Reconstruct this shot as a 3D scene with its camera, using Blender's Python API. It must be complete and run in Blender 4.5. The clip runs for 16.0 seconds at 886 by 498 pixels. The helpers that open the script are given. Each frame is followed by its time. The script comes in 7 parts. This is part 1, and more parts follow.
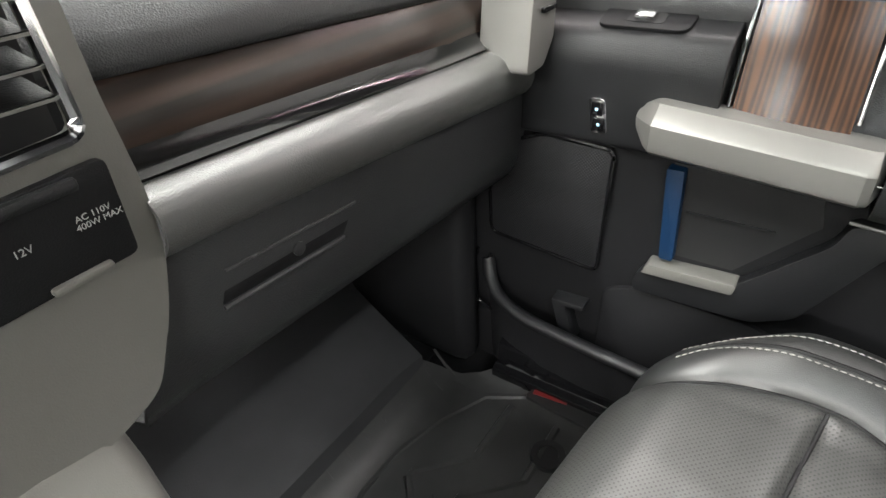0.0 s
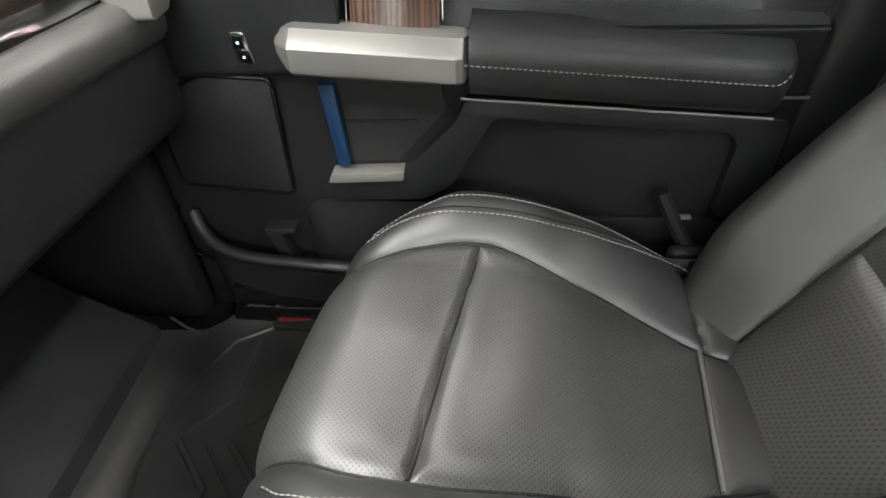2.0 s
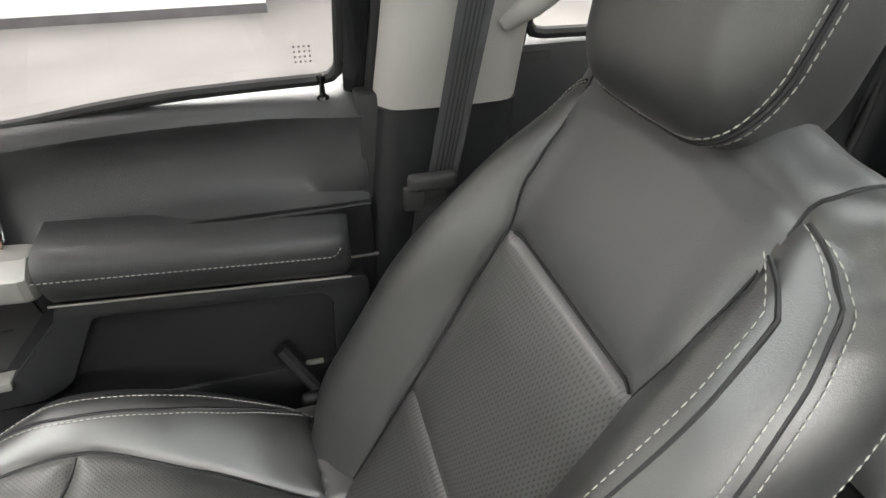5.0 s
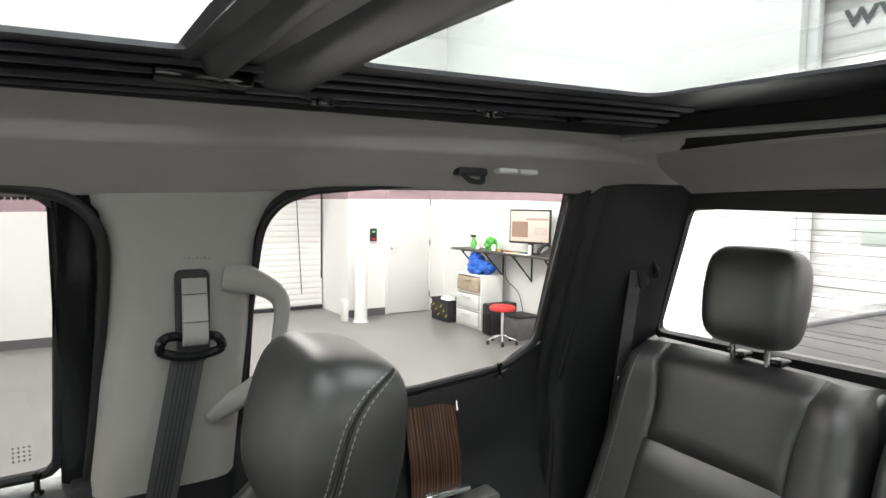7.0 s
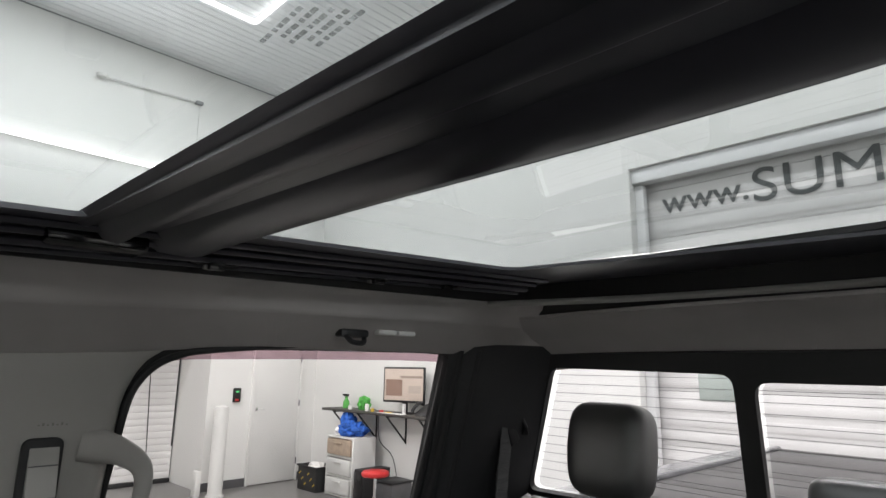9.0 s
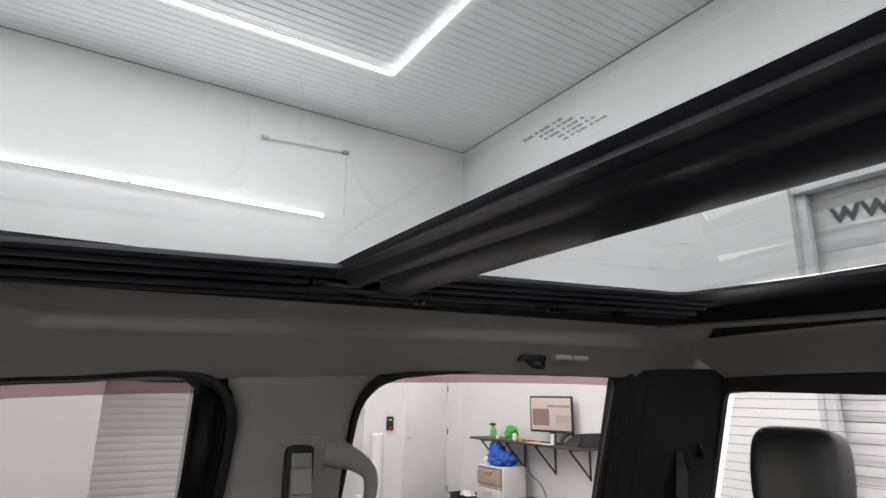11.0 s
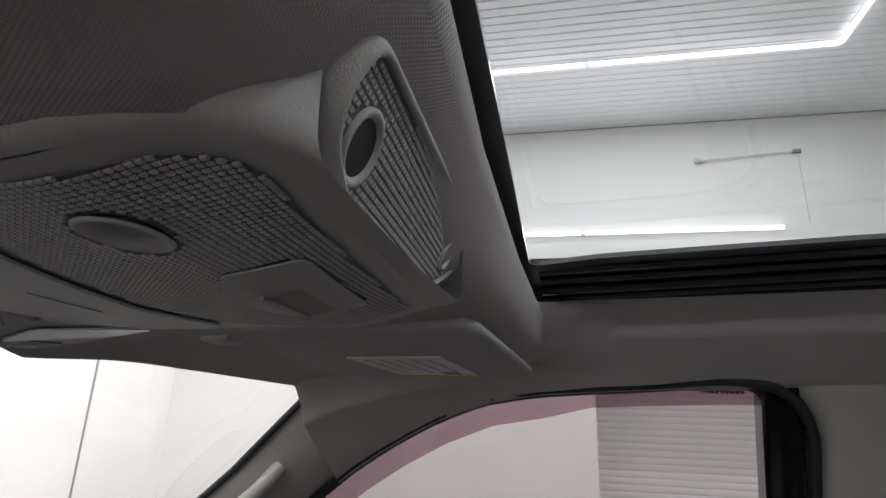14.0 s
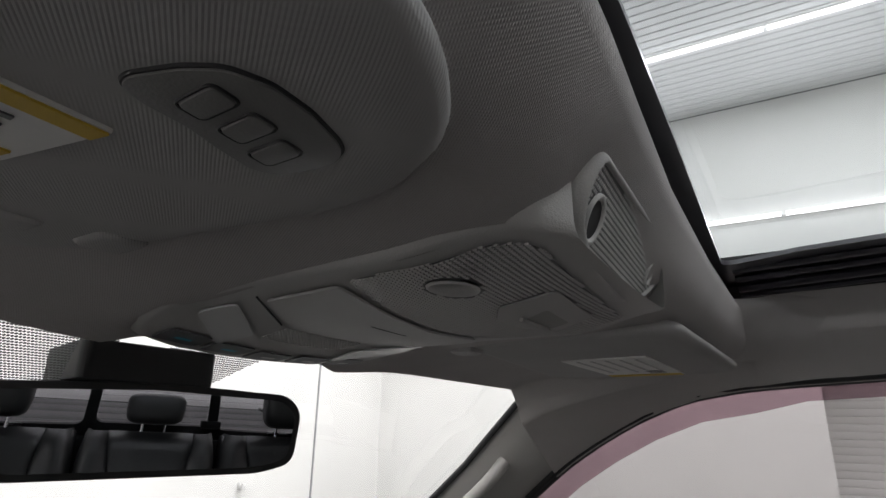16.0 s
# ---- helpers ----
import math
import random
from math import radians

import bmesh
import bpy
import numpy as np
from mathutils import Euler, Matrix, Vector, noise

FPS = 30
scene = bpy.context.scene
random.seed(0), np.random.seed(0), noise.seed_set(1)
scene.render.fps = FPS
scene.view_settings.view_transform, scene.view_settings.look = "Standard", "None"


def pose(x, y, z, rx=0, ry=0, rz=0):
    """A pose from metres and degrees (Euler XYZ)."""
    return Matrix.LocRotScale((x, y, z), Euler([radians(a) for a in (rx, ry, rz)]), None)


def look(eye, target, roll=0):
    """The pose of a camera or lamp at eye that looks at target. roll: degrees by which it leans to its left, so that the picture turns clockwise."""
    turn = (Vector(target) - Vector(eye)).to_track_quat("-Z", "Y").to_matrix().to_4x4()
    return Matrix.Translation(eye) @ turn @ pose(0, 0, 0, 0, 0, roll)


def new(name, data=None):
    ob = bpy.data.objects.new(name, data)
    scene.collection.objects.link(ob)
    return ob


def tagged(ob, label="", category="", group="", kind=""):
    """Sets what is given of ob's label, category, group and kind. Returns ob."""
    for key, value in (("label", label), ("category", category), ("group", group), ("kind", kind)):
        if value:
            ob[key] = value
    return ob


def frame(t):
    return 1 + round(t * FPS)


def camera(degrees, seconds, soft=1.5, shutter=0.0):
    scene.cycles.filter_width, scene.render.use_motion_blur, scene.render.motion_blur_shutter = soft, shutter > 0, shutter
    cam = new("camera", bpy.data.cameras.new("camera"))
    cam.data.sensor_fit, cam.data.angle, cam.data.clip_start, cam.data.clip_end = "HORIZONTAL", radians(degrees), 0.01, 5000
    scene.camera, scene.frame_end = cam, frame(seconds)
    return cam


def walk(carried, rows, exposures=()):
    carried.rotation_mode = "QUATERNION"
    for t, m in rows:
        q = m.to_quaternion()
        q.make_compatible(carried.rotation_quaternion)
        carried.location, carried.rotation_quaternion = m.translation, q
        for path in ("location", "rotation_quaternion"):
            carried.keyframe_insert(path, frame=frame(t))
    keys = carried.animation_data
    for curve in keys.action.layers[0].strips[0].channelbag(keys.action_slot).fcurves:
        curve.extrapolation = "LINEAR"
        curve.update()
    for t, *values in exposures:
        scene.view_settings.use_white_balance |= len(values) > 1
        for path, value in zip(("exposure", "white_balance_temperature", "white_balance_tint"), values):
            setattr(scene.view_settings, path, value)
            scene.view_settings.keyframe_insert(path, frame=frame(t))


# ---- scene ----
cam = camera(75.4, 16.0)
PATH = [
    (0, (0.091, 0.788, 1.405), (1.433, 1.767, 0.289), -3.6),
    (0.5, (0.074, 0.788, 1.391), (1.528, 1.576, 0.268), -3.4),
    (1, (0.07, 0.789, 1.374), (1.583, 1.424, 0.231), -3.0),
    (1.5, (0.044, 0.759, 1.39), (1.54, 1.178, 0.131), -3.2),
    (2, (0.044, 0.684, 1.422), (1.539, 0.86, 0.105), -3.0),
    (2.5, (0.064, 0.677, 1.433), (1.55, 0.666, 0.095), -2.3),
    (3, (0.088, 0.666, 1.426), (1.565, 0.559, 0.081), -1.9),
    (3.2, (0.092, 0.657, 1.424), (1.566, 0.524, 0.079), -1.8),
    (5.3, (0.01, 0.335, 1.605), (1.647, -0.205, 0.59), 0.6),
    (5.5, (-0.005, 0.325, 1.626), (1.666, -0.275, 0.706), 0.8),
    (6, (-0.037, 0.318, 1.653), (1.701, -0.407, 0.979), 0.8),
    (6.5, (-0.09, 0.281, 1.688), (1.677, -0.537, 1.236), 0.8),
    (7, (-0.194, 0.22, 1.737), (1.523, -0.796, 1.598), 0.9),
    (7.5, (-0.227, 0.216, 1.744), (1.334, -1.019, 1.934), 0.8),
    (8, (-0.238, 0.221, 1.744), (1.21, -1.115, 2.089), 0.6),
    (8.2, (-0.238, 0.229, 1.745), (1.187, -1.122, 2.122), 0.5),
    (10.5, (-0.276, 0.371, 1.728), (1.283, -0.779, 2.226), 0.6),
    (11, (-0.289, 0.407, 1.725), (1.4, -0.54, 2.223), 0.8),
    (11.5, (-0.287, 0.433, 1.725), (1.505, -0.297, 2.23), 1.0),
    (12, (-0.305, 0.449, 1.719), (1.549, -0.081, 2.252), 1.1),
    (12.5, (-0.304, 0.462, 1.717), (1.582, 0.107, 2.277), 1.3),
    (13, (-0.296, 0.479, 1.707), (1.612, 0.319, 2.286), 1.2),
    (13.5, (-0.268, 0.51, 1.691), (1.637, 0.663, 2.28), 1.5),
    (14, (-0.242, 0.539, 1.677), (1.609, 1.018, 2.263), 2.1),
    (14.5, (-0.261, 0.549, 1.659), (1.501, 1.293, 2.242), 1.2),
    (15, (-0.286, 0.556, 1.645), (1.4, 1.461, 2.225), 1.5),
    (15.5, (-0.331, 0.54, 1.651), (1.308, 1.521, 2.245), 1.2),
    (16, (-0.361, 0.525, 1.659), (1.247, 1.554, 2.256), 1.1),
]
EXPOSURES = [(0, 2.55, 6600, 9), (2.5, 2.25, 6600, 10), (5.5, 2.6, 6650, 10), (6.5, 2.35, 6600, 9), (7.0, 1.9, 6550, 7), (8.0, 1.24, 6450, 8), (10.5, 0.95, 6450, 15), (12.5, 0.76, 6450, 15), (14.5, 0.8, 6450, 16), (16, 0.8, 6400, 14)]
walk(cam, [(t, look(eye, target, roll)) for t, eye, target, roll in PATH], EXPOSURES)

# ---- world and lights ----
world = bpy.data.worlds.new("room_world")
scene.world = world
world.use_nodes = True
world.node_tree.nodes["Background"].inputs[0].default_value = (0.9, 0.95, 1.0, 1)
world.node_tree.nodes["Background"].inputs[1].default_value = 0.05

GROUND, CEIL = -0.05, 6.35
EAST, SOUTH, NORTH, WEST = 8.6, -5.0, 7.2, -6.5
ROOM = Matrix.Translation((8.6, -5.0, 0)) @ Matrix.Rotation(radians(2.5), 4, "Z") @ Matrix.Translation((-8.6, 5.0, 0))


def strip_lamp(a, b, watts, aim):
    """An area lamp as long as the tube from a to b, shining towards aim."""
    a, b = Vector(a), Vector(b)
    data = bpy.data.lights.new("tube_light", "AREA")
    data.shape, data.size, data.size_y, data.energy, data.color = "RECTANGLE", (b - a).length, 0.05, watts, (1.0, 0.995, 0.985)
    ob = new("tube_light", data)
    x, z = (b - a).normalized(), -Vector(aim).normalized()
    y = z.cross(x)
    m = Matrix((x, y, z)).transposed().to_4x4()
    m.translation = (a + b) / 2 + Vector(aim) * 0.06
    ob.matrix_world = ROOM @ m


WATT = 62
CEIL_RUNS = []
for y0, y1 in ((-2.5, 0.5), (0.5, 3.5)):
    CEIL_RUNS.append(((6.75, y0, CEIL - 0.06), (6.75, y1, CEIL - 0.06)))
    CEIL_RUNS.append(((-3.0, y0, CEIL - 0.06), (-3.0, y1, CEIL - 0.06)))
for x0, x1 in ((3.5, 6.75), (0.25, 3.5), (-3.0, 0.25)):
    CEIL_RUNS.append(((x0, -2.5, CEIL - 0.06), (x1, -2.5, CEIL - 0.06)))
    CEIL_RUNS.append(((x0, 3.5, CEIL - 0.06), (x1, 3.5, CEIL - 0.06)))
# The west wall pair is unseen, added opposite the one on the east wall.
WALL_RUNS = [((EAST - 0.07, 0.55, 4.54), (EAST - 0.07, -2.25, 4.54)), ((EAST - 0.07, 3.35, 4.54), (EAST - 0.07, 0.57, 4.54)),
             ((WEST + 0.07, -2.25, 4.54), (WEST + 0.07, 0.55, 4.54)), ((WEST + 0.07, 0.57, 4.54), (WEST + 0.07, 3.35, 4.54))]
for run in CEIL_RUNS:
    strip_lamp(*run, WATT, (0, 0, -1))
for run in WALL_RUNS:
    strip_lamp(*run, WATT * 0.8, (-1 if run[0][0] > 0 else 1, 0, 0))


# ---- materials ----
def material(name, color, rough=0.5, metal=0.0, grain=None, grain_depth=0.1, stain=0.0, stain_scale=3.0, spec=0.5, second=None, coat=0.0, alpha=1.0):
    """A principled material: fine bump from noise of that scale, and broad stains in tone and gloss."""
    m = bpy.data.materials.new(name)
    m.use_nodes = True
    nt = m.node_tree
    b = nt.nodes["Principled BSDF"]
    b.inputs["Base Color"].default_value = (*color, 1)
    b.inputs["Roughness"].default_value = rough
    b.inputs["Metallic"].default_value = metal
    b.inputs["Specular IOR Level"].default_value = spec
    b.inputs["Coat Weight"].default_value = coat
    b.inputs["Coat Roughness"].default_value = 0.08 if coat > 0.3 else 0.42
    co = nt.nodes.new("ShaderNodeTexCoord")
    if stain:
        n = nt.nodes.new("ShaderNodeTexNoise")
        n.inputs["Scale"].default_value, n.inputs["Detail"].default_value = stain_scale, 6
        nt.links.new(co.outputs["Object"], n.inputs["Vector"])
        ramp = nt.nodes.new("ShaderNodeValToRGB")
        lo = second or tuple(c * (1 - stain) for c in color)
        hi = tuple(min(1, c * (1 + stain * 0.6)) for c in color)
        ramp.color_ramp.elements[0].position, ramp.color_ramp.elements[1].position = 0.32, 0.68
        ramp.color_ramp.elements[0].color, ramp.color_ramp.elements[1].color = (*lo, 1), (*hi, 1)
        nt.links.new(n.outputs["Fac"], ramp.inputs["Fac"])
        nt.links.new(ramp.outputs["Color"], b.inputs["Base Color"])
        mr = nt.nodes.new("ShaderNodeMapRange")
        mr.inputs["To Min"].default_value, mr.inputs["To Max"].default_value = max(0.03, rough - 0.08), min(1, rough + 0.08)
        nt.links.new(n.outputs["Fac"], mr.inputs["Value"])
        nt.links.new(mr.outputs["Result"], b.inputs["Roughness"])
    if grain:
        g = nt.nodes.new("ShaderNodeTexVoronoi" if grain_depth < 0 else "ShaderNodeTexNoise")
        g.inputs["Scale"].default_value = grain
        nt.links.new(co.outputs["Object"], g.inputs["Vector"])
        bump = nt.nodes.new("ShaderNodeBump")
        bump.inputs["Strength"].default_value, bump.inputs["Distance"].default_value = abs(grain_depth), 0.002
        nt.links.new(g.outputs[0], bump.inputs["Height"])
        nt.links.new(bump.outputs["Normal"], b.inputs["Normal"])
    return m


def weave(name, color, rough, scale, depth=0.35, angle=0.0, stain=0.12, cross=1.0, tilt=0.0, turn=0.0):
    """Cloth or perforated hide: a fine regular lattice in the bump and the tone."""
    m = material(name, color, rough, stain=stain, stain_scale=5.0)
    nt = m.node_tree
    b = nt.nodes["Principled BSDF"]
    co = nt.nodes.new("ShaderNodeTexCoord")
    mp = nt.nodes.new("ShaderNodeMapping")
    mp.inputs["Rotation"].default_value = (tilt, turn, angle)
    nt.links.new(co.outputs["Object"], mp.inputs["Vector"])
    waves = []
    for axis, k in (("X", 1.0), ("Y", cross)):
        w = nt.nodes.new("ShaderNodeTexWave")
        w.bands_direction = axis
        w.inputs["Scale"].default_value = scale * k
        nt.links.new(mp.outputs["Vector"], w.inputs["Vector"])
        waves.append(w)
    mul = nt.nodes.new("ShaderNodeMath")
    mul.operation = "MULTIPLY"
    nt.links.new(waves[0].outputs["Fac"], mul.inputs[0])
    nt.links.new(waves[1].outputs["Fac"], mul.inputs[1])
    bump = nt.nodes.new("ShaderNodeBump")
    bump.inputs["Strength"].default_value, bump.inputs["Distance"].default_value = depth, 0.0015
    nt.links.new(mul.outputs[0], bump.inputs["Height"])
    nt.links.new(bump.outputs["Normal"], b.inputs["Normal"])
    return m


def perforate(m):
    """Punches the lattice of a woven material as small dark holes."""
    nt = m.node_tree
    b = nt.nodes["Principled BSDF"]
    mul = next(n for n in nt.nodes if n.bl_idname == "ShaderNodeMath")
    hole = nt.nodes.new("ShaderNodeMapRange")
    hole.inputs["From Min"].default_value, hole.inputs["From Max"].default_value = 0.44, 0.64
    mix = nt.nodes.new("ShaderNodeMix")
    mix.data_type = "RGBA"
    nt.links.new(mul.outputs[0], hole.inputs["Value"])
    nt.links.new(hole.outputs["Result"], mix.inputs["Factor"])
    nt.links.new(b.inputs["Base Color"].links[0].from_socket, mix.inputs["A"])
    mix.inputs["B"].default_value = (0.006, 0.006, 0.006, 1)
    nt.links.new(mix.outputs["Result"], b.inputs["Base Color"])
    bump = next(n for n in nt.nodes if n.bl_idname == "ShaderNodeBump")
    bump.invert = True
    nt.links.new(hole.outputs["Result"], bump.inputs["Height"])
    b.inputs["Specular IOR Level"].default_value = 1.0
    b.inputs["Coat Weight"].default_value = 0.5
    b.inputs["Coat Roughness"].default_value = 0.38
    return m


def wood_material(name, dark, light, scale, axis, stretch, coat=0.6):
    m = material(name, dark, 0.25, coat=coat)
    nt = m.node_tree
    b = nt.nodes["Principled BSDF"]
    co = nt.nodes.new("ShaderNodeTexCoord")
    mp = nt.nodes.new("ShaderNodeMapping")
    mp.inputs["Scale"].default_value = stretch
    nt.links.new(co.outputs["Object"], mp.inputs["Vector"])
    w = nt.nodes.new("ShaderNodeTexWave")
    w.bands_direction = axis
    w.inputs["Scale"].default_value, w.inputs["Distortion"].default_value = scale, 7.0
    w.inputs["Detail"].default_value, w.inputs["Detail Scale"].default_value = 4.0, 1.6
    nt.links.new(mp.outputs["Vector"], w.inputs["Vector"])
    n = nt.nodes.new("ShaderNodeTexNoise")
    n.inputs["Scale"].default_value, n.inputs["Detail"].default_value = scale * 2.0, 8
    nt.links.new(mp.outputs["Vector"], n.inputs["Vector"])
    add = nt.nodes.new("ShaderNodeMath")
    add.operation = "MULTIPLY"
    nt.links.new(w.outputs["Fac"], add.inputs[0])
    nt.links.new(n.outputs["Fac"], add.inputs[1])
    ramp = nt.nodes.new("ShaderNodeValToRGB")
    ramp.color_ramp.elements[0].position, ramp.color_ramp.elements[1].position = 0.05, 0.55
    ramp.color_ramp.elements[0].color, ramp.color_ramp.elements[1].color = (*dark, 1), (*light, 1)
    nt.links.new(add.outputs[0], ramp.inputs["Fac"])
    nt.links.new(ramp.outputs["Color"], b.inputs["Base Color"])
    return m


def glass_material(name, tint, gloss=1.0, rough=0.0):
    """A thin pane: clear, tinted, with Fresnel gloss."""
    m = bpy.data.materials.new(name)
    m.use_nodes = True
    nt = m.node_tree
    nt.nodes.remove(nt.nodes["Principled BSDF"])
    out = nt.nodes["Material Output"]
    tr, gl, mix, fr, pw, mu = (nt.nodes.new("ShaderNode" + k) for k in ("BsdfTransparent", "BsdfGlossy", "MixShader", "LayerWeight", "Math", "Math"))
    tr.inputs[0].default_value = (*tint, 1)
    gl.inputs["Roughness"].default_value = rough
    fr.inputs["Blend"].default_value = 0.5
    pw.operation, pw.inputs[1].default_value = "POWER", 4.0
    mu.operation, mu.inputs[1].default_value, mu.inputs[2].default_value = "MULTIPLY_ADD", 0.75 * gloss, 0.035 * gloss
    nt.links.new(fr.outputs["Facing"], pw.inputs[0])
    nt.links.new(pw.outputs[0], mu.inputs[0])
    nt.links.new(mu.outputs[0], mix.inputs[0])
    nt.links.new(tr.outputs[0], mix.inputs[1])
    nt.links.new(gl.outputs[0], mix.inputs[2])
    nt.links.new(mix.outputs[0], out.inputs[0])
    return m


def glow(name, color, strength):
    m = bpy.data.materials.new(name)
    m.use_nodes = True
    b = m.node_tree.nodes["Principled BSDF"]
    b.inputs["Base Color"].default_value = (*color, 1)
    b.inputs["Emission Color"].default_value = (*color, 1)
    b.inputs["Emission Strength"].default_value = strength
    return m


LEATHER = material("black_leather", (0.029, 0.0298, 0.0295), 0.40, grain=800, grain_depth=-0.12, stain=0.22, stain_scale=7, spec=1.0, coat=0.18)
LEATHER.node_tree.nodes["Principled BSDF"].inputs["Coat Weight"].default_value = 0.5
LEATHER.node_tree.nodes["Principled BSDF"].inputs["Coat Roughness"].default_value = 0.44
PERF = perforate(weave("perforated_leather", (0.062, 0.063, 0.060), 0.42, 74, 0.45, 0.785))
PERFBACK = perforate(weave("perforated_back_leather", (0.070, 0.071, 0.070), 0.46, 74, 0.14, 0.785, tilt=radians(-60)))
BACKLEATHER = material("smooth_back_leather", (0.058, 0.059, 0.060), 0.44, grain=800, grain_depth=-0.10, stain=0.2, stain_scale=7, spec=1.0, coat=0.25)
DASH_SKIN = material("dash_skin", (0.046, 0.047, 0.049), 0.36, grain=620, grain_depth=-0.22, stain=0.15, stain_scale=6)
# Dash skin made paler: windscreen light on the knee roll, put into its colour.
KNEE_LIT = material("lit_knee_roll_skin", (0.125, 0.126, 0.123), 0.34, grain=620, grain_depth=-0.22, stain=0.15, stain_scale=6, spec=0.8)
PLASTIC = material("dark_plastic", (0.012, 0.012, 0.0135), 0.58, grain=900, grain_depth=0.25, stain=0.2, stain_scale=5, spec=0.28)
SOFT = material("soft_black_panel", (0.016, 0.0165, 0.0182), 0.42, grain=700, grain_depth=0.3, stain=0.18, stain_scale=6)
ROOFBLACK = material("black_roof_trim", (0.058, 0.057, 0.070), 0.32, grain=60, grain_depth=0.05, stain=0.25, stain_scale=4, spec=0.8)
JOINT = material("joint_grey", (0.30, 0.31, 0.315), 0.6, stain=0.1)
GLOSSBLACK = material("gloss_black", (0.008, 0.008, 0.009), 0.12, stain=0.1, stain_scale=8)
RUBBER = material("black_rubber", (0.014, 0.014, 0.015), 0.62, grain=500, grain_depth=0.2, stain=0.2)
SATIN = material("satin_silver", (0.33, 0.325, 0.305), 0.36, metal=0.45, grain=900, grain_depth=0.08, stain=0.05)
TAUPE = material("taupe_trim", (0.235, 0.229, 0.212), 0.42, metal=0.25, grain=900, grain_depth=0.12, stain=0.06)
CHROME = material("chrome", (0.85, 0.85, 0.86), 0.09, metal=1.0, stain=0.03)
PILLAR = material("warm_grey_plastic", (0.355, 0.346, 0.325), 0.55, grain=800, grain_depth=0.2, stain=0.06, stain_scale=4)
HEADLINER = weave("headliner_cloth", (0.46, 0.438, 0.426), 0.95, 230, 0.35, 0.5, 0.10)
VISOR = weave("visor_cloth", (0.42, 0.41, 0.40), 0.9, 250, 0.20, 0.61, 0.10, 0.02)
CONSOLE = material("console_grey", (0.50, 0.49, 0.474), 0.5, grain=900, grain_depth=0.2, stain=0.08)
WOOD = wood_material("figured_wood", (0.032, 0.013, 0.007), (0.135, 0.056, 0.024), 6.5, "Y", (1, 6.5, 0.26), 0.18)
WOODDASH = wood_material("dark_dash_wood", (0.020, 0.012, 0.009), (0.052, 0.030, 0.021), 1.6, "Z", (0.14, 1, 9.0), 0.25)
STITCH = material("pale_thread", (0.34, 0.335, 0.31), 0.8)
WEBBING = weave("belt_webbing", (0.055, 0.056, 0.058), 0.7, 210, 0.6, 0.0)
MICGREY = material("mesh_grey", (0.15, 0.147, 0.144), 0.6)
CARPET = material("black_carpet", (0.008, 0.008, 0.009), 0.95, grain=350, grain_depth=0.9, stain=0.3, spec=0.25)
MAT = material("mat_rubber", (0.046, 0.046, 0.046), 0.36, grain=700, grain_depth=0.15, stain=0.35, stain_scale=9)
BLUE = glow("blue_lamp", (0.004, 0.030, 0.085), 0.009)
WHITEWALL = material("white_wall_paint", (0.82, 0.82, 0.80), 0.75, grain=60, grain_depth=0.05, stain=0.04, stain_scale=0.7)
CEILMAT = material("white_ribbed_steel", (0.82, 0.825, 0.83), 0.42, stain=0.05, stain_scale=0.6)
SLATMAT = material("white_slat", (0.74, 0.73, 0.72), 0.5, stain=0.05, stain_scale=1.5)
FLOORMAT = material("grey_epoxy_floor", (0.20, 0.195, 0.19), 0.32, grain=40, grain_depth=0.08, stain=0.18, stain_scale=1.2)
BASEBOARD = material("grey_tile_base", (0.10, 0.10, 0.105), 0.45, stain=0.15, stain_scale=4)
TUBE = glow("led_tube", (1.0, 0.99, 0.97), 3.5)
TONNEAU = material("tonneau_vinyl", (0.075, 0.072, 0.072), 0.5, grain=300, grain_depth=0.3, stain=0.2)
WHITE = material("white_plastic", (0.74, 0.74, 0.72), 0.45, stain=0.05)
MILKY = material("milky_drawer_plastic", (0.62, 0.62, 0.60), 0.4, stain=0.1)
BLACKMATTE = material("matte_black", (0.02, 0.02, 0.021), 0.6, stain=0.15)
GREYTEXT = material("grey_paint_text", (0.09, 0.10, 0.10), 0.6)
WHITETEXT = material("white_print", (0.62, 0.62, 0.60), 0.6)
RED = material("red_vinyl", (0.55, 0.03, 0.03), 0.4, stain=0.1)
BLUECLOTH = material("blue_cloth", (0.03, 0.13, 0.52), 0.9, grain=80, grain_depth=0.5, stain=0.35, stain_scale=18)
GREEN = material("green_plastic", (0.10, 0.45, 0.08), 0.45, stain=0.25, stain_scale=20)
YELLOW = material("yellow_print", (0.62, 0.42, 0.05), 0.6, stain=0.05)
PAPER = material("white_paper", (0.84, 0.83, 0.80), 0.8, stain=0.04)
CARDBOARD = material("tan_fabric_bin", (0.42, 0.33, 0.25), 0.85, stain=0.2, stain_scale=12)
MIRROR = material("mirror_silver", (0.27, 0.275, 0.29), 0.0, metal=1.0)
GLASS = glass_material("clear_side_glass", (0.39, 0.377, 0.377))
REARSIDE = glass_material("rear_side_glass", (0.58, 0.565, 0.56))
WSGLASS = glass_material("windscreen_glass", (0.95, 0.96, 0.95))
ROOFGLASS = glass_material("tinted_roof_glass", (0.33, 0.35, 0.355), 0.6)
SMOKE = glass_material("smoked_visor_acrylic", (0.50, 0.36, 0.41), 0.6)
BACKGLASS = glass_material("rear_glass", (0.64, 0.63, 0.64))
SCREEN = glow("monitor_screen", (0.50, 0.42, 0.36), 0.22)


